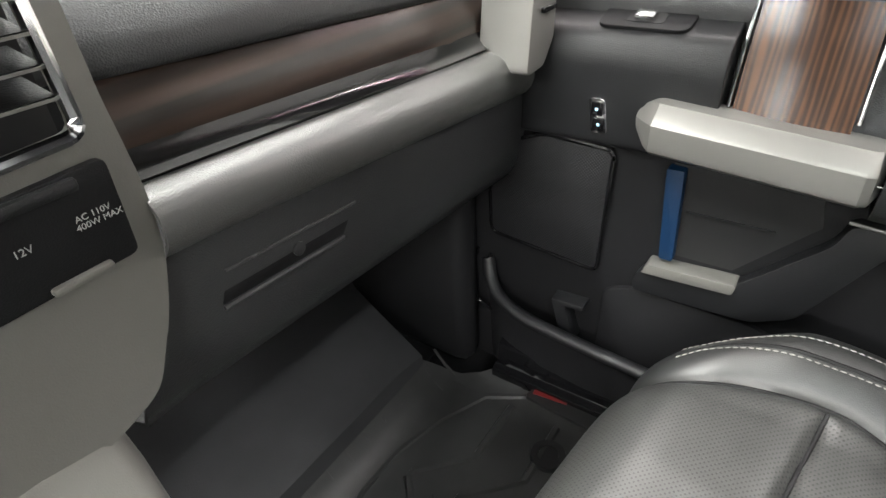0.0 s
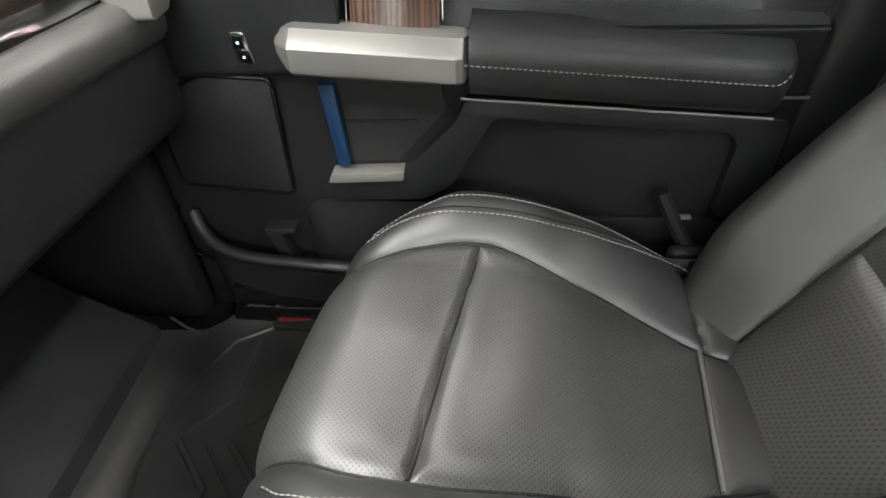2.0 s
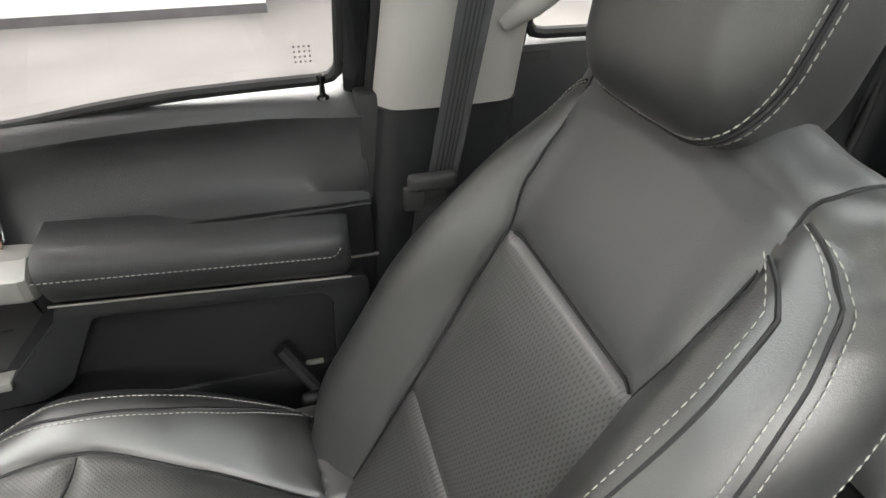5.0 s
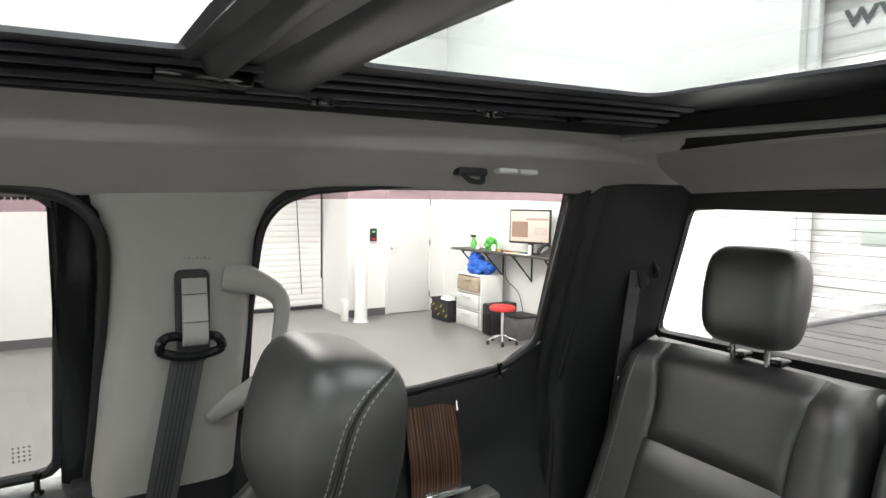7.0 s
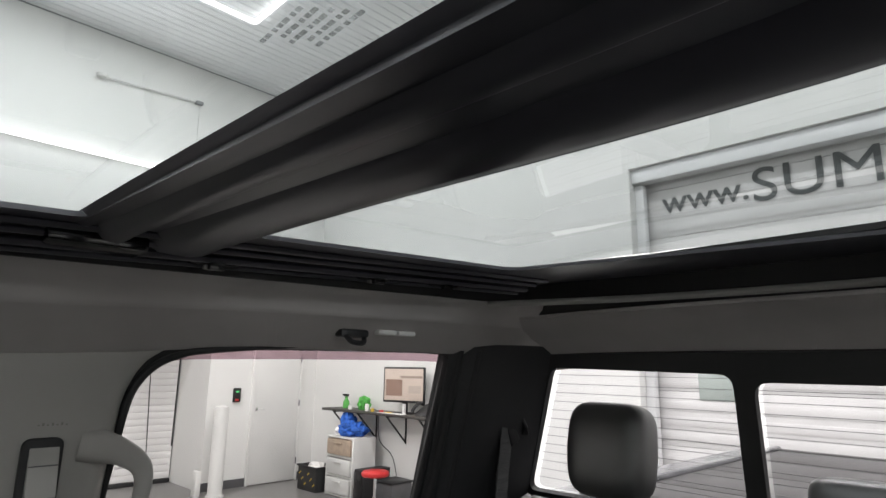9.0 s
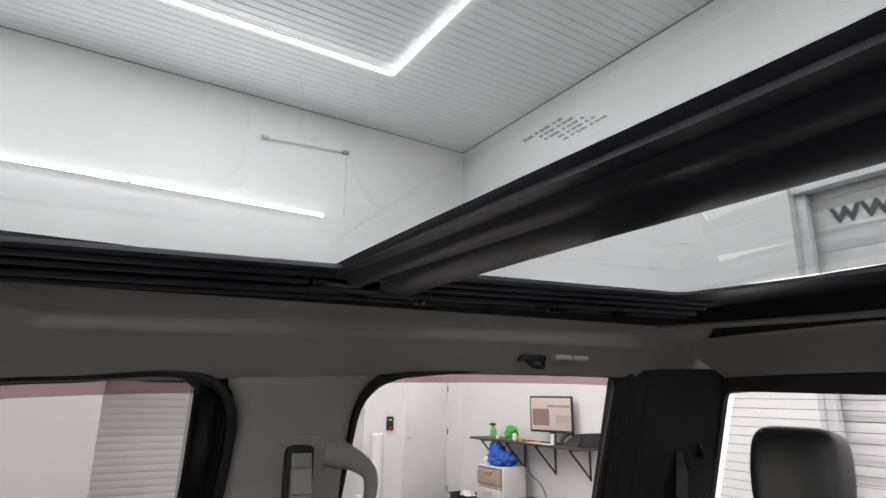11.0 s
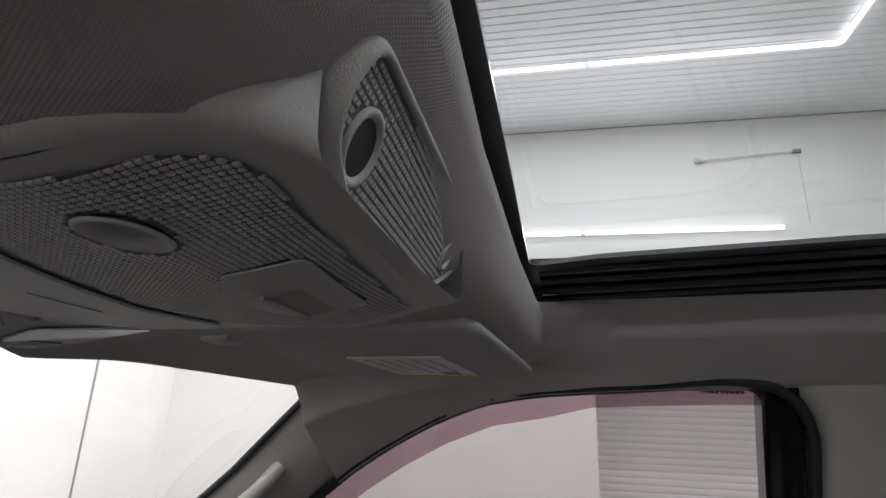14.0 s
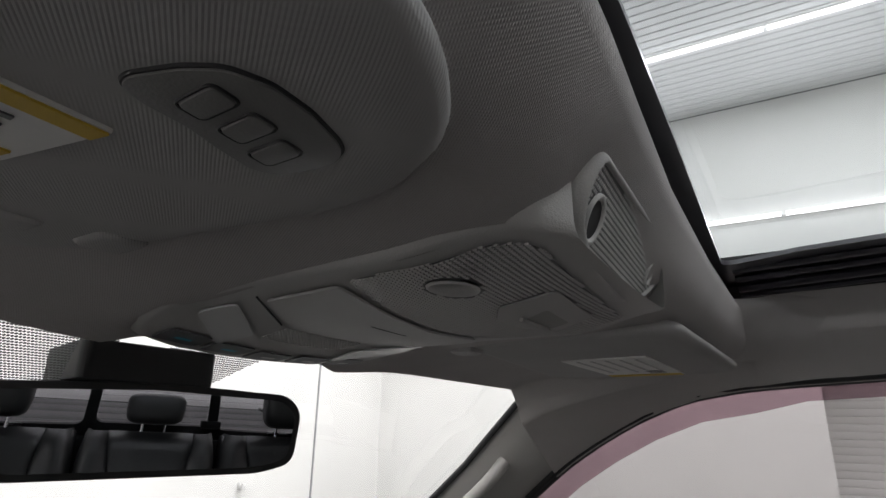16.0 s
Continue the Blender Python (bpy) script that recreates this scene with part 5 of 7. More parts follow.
seam = [(0.7445, 0.325, 1.103), (0.7445, 0.335, 1.090)] + [(0.7445, y, 1.117 + 0.072 * (y - 0.74)) for y in (0.36, 0.5, 0.65, 0.74)]
part("stitching", stitches(curve(seam, 4), 0.005, 0.0025, 0.0010), STITCH, armrest, "pale stitching")
# satin pull handle
hrows = []
for y, g, q in ((0.722, 0.55, 0.86), (0.729, 0.90, 0.97), (0.738, 1.0, 1.0), (0.80, 1.0, 1.0), (0.88, 1.0, 1.0), (0.953, 1.0, 1.0), (0.962, 0.86, 0.90), (0.977, 0.52, 0.55), (0.981, 0.36, 0.48)):
    c, h = 1.114 + 0.018 * (y - 0.72) / 0.25, 0.0285 * q
    xo = 0.794 - 0.056 * g
    hrows.append([(0.805, y, c - h), (xo + 0.010, y, c - h), (xo + 0.002, y, c - h + 0.006), (xo, y, c - h + 0.012), (xo + 0.001, y, c + 0.35 * h), (xo + 0.004, y, c + 0.50 * h), (xo + 0.022, y, c + h - 0.003), (xo + 0.026, y, c + h), (0.805, y, c + h)])
part("pull_handle", grid(hrows, 0.004), SATIN, door, "satin silver pull handle", angle=24)
# figured wood upright with bright edges
wr = [[(0.785 + 0.05 * max(0, (z - 1.12)) / 0.13 + 0.30 * max(0, z - 1.215) ** 1.2 - 0.006 * math.sin(math.pi * (y - 0.762) / 0.118), y, z) for y in [0.762 + 0.0118 * k for k in range(11)]] for z in (1.09, 1.12, 1.15, 1.18, 1.205, 1.22, 1.235, 1.248, 1.258, 1.266)]
part("wood_trim", grid(wr, 0.004), WOOD, door, "glossy figured brown wood trim", angle=60)
for y in (0.757, 0.885):
    part("bright_edge", tube([(0.784 + 0.05 * max(0, (z - 1.12)) / 0.13 + 0.30 * max(0, z - 1.215) ** 1.2, y, z) for z in (1.155, 1.18, 1.205, 1.22, 1.235, 1.25, 1.262)], 0.0022, 8), CHROME, door, "chrome edge")
# switch pod ahead of the wood
pod = rounded([(0.786, 1.08), (0.786, 1.196), (0.800, 1.226), (0.868, 1.242), (0.868, 1.08)], 0.014, 4)
part("switch_pod", prism(pod, "y", 0.893, 1.24, 0.008, 3), SOFT, door, "black switch pod")
PM = Matrix.Translation((0.832, 1.0, 1.2345)) @ Matrix.Rotation(radians(-13), 4, "Y")
part("switch_plate", move(prism(rounded([(-0.026, -0.055), (0.028, -0.055), (0.028, 0.055), (-0.026, 0.055)], 0.016, 5), "z", -0.002, 0.003, 0.001), PM), PLASTIC, door)
part("switch_well", move(prism(rounded([(-0.013, -0.022), (0.013, -0.022), (0.013, 0.022), (-0.013, 0.022)], 0.004), "z", 0.0031, 0.0036), PM), BLACKMATTE, door)
part("window_switch", move(rbox((-0.010, -0.010, 0.003), (0.010, 0.014, 0.010), 0.003), PM), CHROME, door, "bright window switch")
lk = part("lock_switch", prism(rounded([(1.018, 1.101), (1.040, 1.101), (1.046, 1.147), (1.024, 1.147)], 0.006, 4), "x", 0.782, 0.792, 0.003), CHROME, door, "chrome-rimmed lock switch")
part("lock_button", join(rbox((0.7800, 1.0225, 1.105), (0.7824, 1.0375, 1.122), 0.0015), rbox((0.7800, 1.0265, 1.125), (0.7824, 1.0415, 1.143), 0.0015)), GLOSSBLACK, lk)
part("lock_lamp", join(rbox((0.7792, 1.0282, 1.112), (0.7799, 1.0318, 1.1155)), rbox((0.7792, 1.0322, 1.132), (0.7799, 1.0358, 1.1355))), glow("pale_blue_lamp", (0.40, 0.70, 0.9), 0.22), lk)
# pull pocket with its blue lamp
part("pocket_back", prism([(0.765, 1.075), (0.93, 1.075), (0.92, 0.94), (0.835, 0.94), (0.755, 1.03)], "x", 0.797, 0.803), BLACKMATTE, door)
part("pocket_side", prism(rounded([(0.914, 1.072), (0.936, 1.072), (0.926, 0.938), (0.908, 0.938)], 0.003), "x", 0.782, 0.8, 0.002), BLUE, door, "blue-lit pocket side")
part("pocket_lip", prism(rounded([(0.823, 0.936), (0.938, 0.930), (0.944, 0.914), (0.826, 0.920)], 0.004), "x", 0.770, 0.80, 0.003), TAUPE, door, "satin pocket lip")
part("pocket_divider", rbox((0.793, 0.80, 1.0105), (0.7965, 0.905, 1.0125), 0.0005), SOFT, door)
# loudspeaker grille
spk = rounded([(1.008, 1.076), (1.110, 1.082), (1.165, 1.060), (1.200, 0.980), (1.198, 0.893), (1.014, 0.876)], 0.014, 4)
grille = part("speaker_grille", prism(spk, "x", 0.794, 0.806, 0.003), weave("grille_mesh", (0.014, 0.014, 0.016), 0.55, 90, 0.6, 0.785, turn=radians(90)), door, "black fine-mesh loudspeaker grille")
part("grille_rim", tube([(0.794, u, v) for u, v in spk], 0.0032, 6, True), GLOSSBLACK, grille)
# bin at the bottom of the door
BIN = [(0.40, 0.744, 0.724), (0.60, 0.742, 0.738), (0.80, 0.741, 0.753), (0.90, 0.740, 0.761), (1.00, 0.740, 0.770), (1.08, 0.742, 0.777), (1.13, 0.748, 0.784), (1.165, 0.758, 0.796), (1.188, 0.772, 0.815), (1.20, 0.786, 0.845)]
part("door_bin", grid([[(x + 0.012, y, 0.62), (x + 0.008, y, 0.68), (x + 0.002, y, z - 0.02), (x, y, z), (x + 0.006, y, z + 0.004), (x + 0.012, y, z - 0.004), (x + 0.016, y, 0.64)] for y, x, z in BIN]), PLASTIC, door, "black door bin", angle=50)
part("bin_rim", tube(curve([(x + 0.002, y, z - 0.004) for y, x, z in BIN], 4), 0.0115, 10, flat=0.8), SOFT, door, "satin black bin rim", angle=60)
part("bin_rib", prism([(1.03, 0.74), (1.055, 0.74), (1.075, 0.815), (1.02, 0.818), (1.02, 0.808), (1.05, 0.806)], "x", 0.770, 0.802, 0.003), SOFT, door)
part("bin_ring", tube(curve([(0.795, 1.225 + 0.0, 0.85), (0.790, 1.235, 0.80), (0.785, 1.225, 0.75), (0.780, 1.19, 0.735)], 5), 0.003, 6), GLOSSBLACK, door)
part("latch_tab", rbox((0.782, 0.375, 0.845), (0.792, 0.405, 0.851), 0.002), TAUPE, door)
part("edge_seam", rbox((0.800, 0.262, 1.043), (0.8045, 0.308, 1.047)), TAUPE, door)
part("sill_step", prism(rounded([(0.725, 0.60), (0.728, 0.648), (0.742, 0.656), (0.744, 0.60)], 0.005), "y", 0.3, 1.16, 0.002), GLOSSBLACK, thing("sill_guard", "glossy black plastic sill step beside the mat", "sill", (0.735, 0.8, 0.6)))
sill = thing("door_sill", "black plastic sill plate with a worn bright edge", "sill", (0.78, 0.9, 0.6))
part("plate", prism(rounded([(0.745, 0.60), (0.747, 0.655), (0.752, 0.690), (0.768, 0.698), (0.82, 0.698), (0.82, 0.60)], 0.008), "y", 0.1, 1.16, 0.002), GLOSSBLACK, sill)

# ---- rear passenger door ----
rdoor = thing("rear_door", "closed black rear passenger door panel", "car door", (0.83, -0.3, 0.6))
rr = []
for y in (0.07, 0.02, 0.0, -0.1, -0.2, -0.334, -0.45, -0.53, -0.566, -0.60, -0.64, -0.66):
    zt = 1.352 if y > -0.34 else 1.352 + (0.022 * ((-0.334 - y) / 0.23) if y > -0.566 else 0.022 + 0.055 * (-0.566 - y) / 0.08)
    rr.append([(0.83, y, 0.62), (0.82, y, 0.95), (0.79, y, 1.02), (0.79, y, 1.08), (0.825, y, 1.12), (0.84, y, 1.2), (0.842, y, zt - 0.04), (glass_x(zt) - 0.008, y, zt - 0.008), (glass_x(zt) + 0.02, y, zt)])
part("panel", grid(rr, 0.004), SOFT, rdoor, "black rear door panel", angle=50)
rwr = [[(0.812 + 0.05 * max(0, (z - 1.2)) / 0.16 - 0.004 * math.sin(math.pi * (y + 0.428) / 0.12), y, z) for y in [-0.428 + 0.012 * k for k in range(11)]] for z in (1.14, 1.18, 1.22, 1.26, 1.29, 1.32)]
part("wood_cap", grid([[(x, y, z) for y in (-0.430, -0.39, -0.35, -0.306)] for x, z in ((0.8495, 1.322), (0.853, 1.338), (0.862, 1.352), (0.876, 1.358))], 0.004), TAUPE, rdoor, "satin trim cap", angle=60)
part("wood_trim", grid(rwr, 0.004), WOOD, rdoor, "glossy figured brown wood trim", angle=60)
for y in (-0.434, -0.303):
    part("bright_edge", tube([(0.808 + 0.05 * max(0, (z - 1.2)) / 0.16, y, z) for z in (1.30, 1.32, 1.335, 1.352)], 0.004, 8), CHROME, rdoor, "chrome edge")
part("pull_handle", prism(rounded([(-0.50, 1.09), (-0.28, 1.075), (-0.27, 1.11), (-0.50, 1.135)], 0.012), "x", 0.765, 0.81, 0.01, 3), SATIN, rdoor, "satin silver pull handle")
part("door_lever", rbox((0.785, -0.44, 1.140), (0.812, -0.33, 1.154), 0.006), CHROME, rdoor, "chrome door lever")
part("lock_pin", lathe([(0.010, 0.0), (0.009, 0.004), (0.0045, 0.007), (0.004, 0.022), (0.0065, 0.028), (0.006, 0.034), (0.0, 0.036)], (0.838, -0.545, 1.358), 14), GLOSSBLACK, rdoor)

# ---- dashboard ----
dash = thing("dashboard", "black stitched dashboard with dark wood strip and glove box", "dashboard", (0.5, 1.25, 0.9))


def dash_rows(profile, x0, x1, n=16, bow=0.03):
    """The dash section swept across the cab; its passenger end falls away slightly."""
    out = []
    for k in range(n + 1):
        x = x0 + (x1 - x0) * k / n
        s = max(0, (x - 0.25) / 0.55)
        out.append([(x, y - 0.012 * s + bow * max(0, s - 0.75), z - 0.028 * s) for y, z in profile])
    return out


PAD = [(1.60, 1.40), (1.50, 1.425), (1.38, 1.42), (1.29, 1.395), (1.235, 1.36), (1.205, 1.325), (1.195, 1.305), (1.198, 1.298), (1.215, 1.294)]
part("upper_pad", grid(dash_rows(PAD, 0.262, 0.88), 0.004), DASH_SKIN, dash, "padded black upper dash", angle=60)
part("pad_end", grid(dash_rows([(y + 0.004, z + 0.003) for y, z in PAD], 0.20, 0.2655, 3), 0.004), DASH_SKIN, dash, angle=60)
part("stitching", stitches([(0.262, y - 0.004, z + 0.001) for y, z in PAD[1:8]], 0.006, 0.003, 0.0012), STITCH, dash, "pale stitching")
part("wood_strip", grid(dash_rows([(1.205, 1.297), (1.196, 1.285), (1.190, 1.268), (1.188, 1.25)], 0.246, 0.80), 0.004), WOODDASH, dash, "dark satin wood strip", angle=60)
part("lower_strip", grid(dash_rows([(1.188, 1.251), (1.184, 1.240), (1.178, 1.234), (1.172, 1.2305)], 0.246, 0.82), 0.004), GLOSSBLACK, dash, angle=60)
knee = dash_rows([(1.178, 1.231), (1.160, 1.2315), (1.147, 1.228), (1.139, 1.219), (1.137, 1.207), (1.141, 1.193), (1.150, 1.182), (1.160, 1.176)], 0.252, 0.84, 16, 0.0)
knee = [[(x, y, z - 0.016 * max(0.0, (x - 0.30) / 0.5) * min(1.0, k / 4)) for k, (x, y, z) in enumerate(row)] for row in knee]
part("knee_pad", grid(knee, 0.004), KNEE_LIT, dash, "padded black knee roll, made paler for painted light", angle=60)
gb = part("glove_box", grid(dash_rows([(1.159, 1.183), (1.159, 1.13), (1.163, 1.09), (1.171, 1.055), (1.182, 1.036), (1.20, 1.026), (1.26, 1.022), (1.40, 1.03)], 0.20, 0.80, 12, 0.0), 0.004), DASH_SKIN, dash, "black glove box door")
gm = Matrix.Translation((0.364, 1.1540, 1.1215)) @ Matrix.Rotation(radians(-1.25), 4, "Z") @ Matrix.Rotation(radians(4), 4, "Y")
latch_o = rounded([(-0.072, 0.016), (0.080, 0.016), (0.060, -0.014), (-0.080, -0.016)], 0.004, 3)
lt = part("glove_latch", move(prism(latch_o, "y", -0.0012, 0.004, 0.0008), gm), PLASTIC, gb, "recessed glove box latch")
part("latch_rim", join(move(tube([(-0.072, -0.002, 0.016), (0.0, -0.002, 0.016), (0.080, -0.002, 0.016)], 0.0016, 6), gm), move(tube([(-0.080, -0.002, -0.016), (0.0, -0.002, -0.015), (0.060, -0.002, -0.014)], 0.0030, 6), gm)), DASH_SKIN, lt)
part("latch_button", move(lathe([(0, -0.004), (0.009, -0.004), (0.009, 0.002), (0.006, 0.003), (0, 0.003)], (0, 0, 0), 14), gm @ Matrix.Translation((0.004, -0.002, 0.0)) @ Matrix.Scale(0.75, 4) @ Matrix.Rotation(radians(90), 4, "X")), DASH_SKIN, gb)
# Added panel: keeps windscreen light that passes behind the dash off the footwell.
part("light_block_panel", rbox((-0.92, 1.27, 1.034), (0.90, 1.76, 1.050), 0.004), BLACKMATTE, dash, "added black panel that blocks light under the dash")
part("footwell_side", join(rbox((0.74, 1.22, 0.60), (0.80, 1.70, 1.0), 0.03, 3), rbox((0.80, 1.16, 0.60), (0.86, 1.70, 1.22))), PLASTIC, dash, "black footwell side trim")
part("toe_board", grid([[(0.245 + (0.42 + 0.345 * (y - 1.28)) * k / 6, y, z - 0.012 * (k == 6)) for k in range(7)] for y, z in ((1.268, 0.655), (1.272, 0.686), (1.30, 0.690), (1.40, 0.695), (1.49, 0.702), (1.53, 0.73), (1.66, 0.95))], 0.006), material("grey_footwell_carpet", (0.052, 0.052, 0.055), 0.8, grain=500, grain_depth=0.2, stain=0.25, stain_scale=8), dash, "dark grey carpeted toe board", angle=50)
ov = thing("side_vent", "satin silver outer air vent bezel", "air vent", (0.76, 1.12, 1.2))
part("bezel", join(prism(rounded([(0.722, 1.182), (0.768, 1.184), (0.795, 1.215), (0.80, 1.33), (0.742, 1.33)], 0.008), "y", 1.105, 1.175, 0.008, 3)), SATIN, ov, "satin silver bezel")
part("louvre", join(*[rbox((0.755, 1.10, 1.25 + 0.025 * k), (0.79, 1.106, 1.256 + 0.025 * k), 0.001) for k in range(3)]), GLOSSBLACK, ov)

# ---- centre stack ----
stack = thing("centre_stack", "taupe centre stack with air vent and power socket door", "centre stack", (0.15, 1.2, 0.9))
out_l = rounded([(-0.22, 1.42), (0.250, 1.42), (0.249, 1.30), (0.2535, 1.225), (0.250, 1.185), (0.236, 1.142), (0.21, 1.088), (0.165, 1.072), (-0.165, 1.08), (-0.22, 1.1)], 0.015, 4)
part("surround", sheet(out_l, [rounded([(0.08, 1.395), (0.228, 1.395), (0.228, 1.287), (0.09, 1.281)], 0.008, 3)], lambda u, v: (u, 1.152 + 0.10 * max(0, v - 1.27) + 0.003 * max(0, (u - 0.22) / 0.03) ** 2, v), 0.03, 0.008), TAUPE, stack, "taupe stack surround", angle=40)
bez = [(0.078, 1.397), (0.2305, 1.397), (0.2305, 1.285), (0.088, 1.278)]
part("vent_bezel", tube([(u, 1.144 + 0.10 * max(0, v - 1.27), v) for u, v in rounded(bez, 0.010, 4)], 0.0045, 8, True), CHROME, stack, "chrome vent bezel")
part("vent_cavity", rbox((0.07, 1.19, 1.265), (0.235, 1.26, 1.40)), BLACKMATTE, stack)
for k in range(5):
    z = 1.3055 + 0.0175 * k
    lv = part("louvre", prism([(1.150, z), (1.185, z + 0.006), (1.185, z + 0.009), (1.149, z + 0.003)], "x", 0.08, 0.227), SOFT, stack)
    part("louvre_edge", rbox((0.08, 1.1475, z + 0.0005), (0.227, 1.1490, z + 0.0022)), SATIN, lv, "bright louvre edge")
pd2 = part("socket_door", prism(rounded([(0.085, 1.200), (0.233, 1.203), (0.2345, 1.270), (0.085, 1.264)], 0.006, 4), "y", 1.139, 1.16, 0.003), PLASTIC, stack, "black power socket door")
part("socket_hinge", rbox((0.09, 1.134, 1.258), (0.214, 1.141, 1.267), 0.003), SOFT, pd2)
part("socket_pull", rbox((0.176, 1.134, 1.203), (0.214, 1.1405, 1.2085), 0.002), TAUPE, pd2, "satin pull lip")
FACE = Matrix(((1, 0, 0, 0), (0, 0, -1, 0), (0, 1, 0, 0), (0, 0, 0, 1)))
words("print", "AC 110V", 0.0058, WHITETEXT, Matrix.Translation((0.2045, 1.1385, 1.2390)) @ FACE, pd2, 0.0002)
words("print", "400W MAX", 0.0058, WHITETEXT, Matrix.Translation((0.2035, 1.1385, 1.2335)) @ FACE, pd2, 0.0002)
words("print", "12V", 0.0068, WHITETEXT, Matrix.Translation((0.168, 1.1385, 1.2345)) @ FACE, pd2, 0.0002)
cs = thing("centre_console", "taupe and black floor console", "console", (0.0, 0.9, 0.6))
part("body", prism(rounded([(1.14, 0.98), (1.20, 0.62), (0.35, 0.62), (0.35, 0.90), (0.90, 0.90)], 0.03, 3), "x", -0.14, 0.135, 0.02, 3), PLASTIC, cs, "black console body")
tower = []
for z, xr, y in ((1.09, 0.170, 1.150), (1.07, 0.172, 1.140), (1.04, 0.172, 1.120), (1.0, 0.168, 1.090), (0.96, 0.162, 1.05), (0.92, 0.158, 1.0)):
    tower.append([(xr + 0.012, y + 0.12, z), (xr + 0.008, y + 0.03, z), (xr, y + 0.006, z), (xr - 0.012, y, z), (xr - 0.05, y - 0.004, z), (0.0, y - 0.006, z), (-0.15, y, z)])
part("lower_tower", grid(tower, 0.006), TAUPE, cs, "taupe lower stack cover", angle=50)
part("side_cover", rbox((0.136, 0.98, 0.66), (0.150, 1.20, 0.90), 0.005), SOFT, cs)

# ---- floor mat ----
mat_thing = thing("floor_mat", "black moulded rubber floor mat with chevron ribs", "floor mat", (0.5, 0.9, 0.60))


def mat_z(x, y):
    edge = max(0, (abs(x - 0.49) - 0.215) / 0.04)
    return 0.612 + 0.035 * min(1, edge) ** 2 + 0.062 * min(1, max(0, (y - 1.212) / 0.07)) ** 1.5


out_m = rounded([(0.235, 0.45), (0.745, 0.45), (0.755, 1.13), (0.70, 1.24), (0.655, 1.285), (0.24, 1.285)], 0.04, 5)
part("tray", sheet(out_m, [], lambda u, v: (u, v, mat_z(u, v)), 0.035, 0.006), MAT, mat_thing, angle=60)


def rib(pts, r=0.0070):
    return tube([(x, y, mat_z(x, y) + 0.0055) for x, y in pts], r, 6, flat=0.9)


part("rim", rib([(0.262, 0.47), (0.262, 1.0), (0.29, 1.13), (0.36, 1.195), (0.427, 1.213), (0.51, 1.212), (0.605, 1.19), (0.688, 1.15), (0.722, 1.08), (0.727, 0.9), (0.725, 0.47)], 0.006), MAT, mat_thing)
for k in range(7):
    c = 0.64 + 0.085 * k
    part("rib", rib([(0.30, c - 0.05), (0.41, c - 0.05), (0.485, c + 0.02), (0.50, c + 0.02), (0.575, c - 0.05), (0.69, c - 0.05)]), MAT, mat_thing)
    if k < 6:
        part("rib", rib([(0.33, c - 0.012), (0.40, c - 0.012), (0.48, c + 0.055)], 0.0035), MAT, mat_thing)
for k in range(11):
    x = 0.28 + 0.042 * k
    part("front_rib", rib([(x, 1.222), (x, 1.245), (x + 0.002, 1.268)], 0.003), MAT, mat_thing)
for x, y in ((0.632, 1.003), (0.345, 0.99)):
    part("plug", lathe([(0.0, 0.010), (0.016, 0.010), (0.017, 0.014), (0.027, 0.014), (0.029, 0.009), (0.029, 0.004)], (x, y, mat_z(x, y)), 24), RUBBER, mat_thing)
part("badge_plate", prism(rounded([(0.694, 0.90), (0.735, 0.90), (0.742, 1.075), (0.708, 1.085)], 0.008), "z", 0.632, 0.640, 0.002), RUBBER, mat_thing)
part("badge", move(rbox((-0.007, -0.030, 0), (0.007, 0.030, 0.002), 0.001), Matrix.Translation((0.728, 1.045, 0.640)) @ Matrix.Rotation(0.1, 4, "Z")), material("dull_red_print", (0.20, 0.012, 0.012), 0.5), mat_thing, "dull red badge")


# ---- front passenger seat ----
seat = thing("front_seat", "black perforated leather bucket seat with pale stitching", "seat", (0.455, 0.4, 0.6))
CX = 0.450


def smooth(a, b, x):
    t = max(0.0, min(1.0, (x - a) / (b - a)))
    return t * t * (3 - 2 * t)


def through_knots(knots, x):
    """A smooth value from (place, value) knots."""
    if x <= knots[0][0]:
        return knots[0][1]
    for (xa, ya), (xb, yb) in zip(knots, knots[1:]):
        if x <= xb:
            return ya + (yb - ya) * smooth(xa, xb, x) * 0.5 + (yb - ya) * 0.5 * (x - xa) / (xb - xa)
    return knots[-1][1]


def wrap(u, half, flat=0.80, turn=150.0):
    """Across a padded body: sideways place and drop behind the face, as it rounds off past flat."""
    s = abs(u)
    if s <= flat:
        return math.copysign(s * half, u), 0.0
    r = (1 - flat) * half
    a = radians(turn) * (s - flat) / (1.25 - flat)
    return math.copysign(flat * half + r * math.sin(a), u), r * (1 - math.cos(a))


def with_normal(p, flip=1.0):
    """A skin function that gives the place and the outward normal, from one that gives the place."""
    def fn(u, v):
        a, b, c = p(u, v), p(u + 0.01, v), p(u, v + 0.01)
        return a, (b - a).cross(c - a).normalized() * flip
    return fn


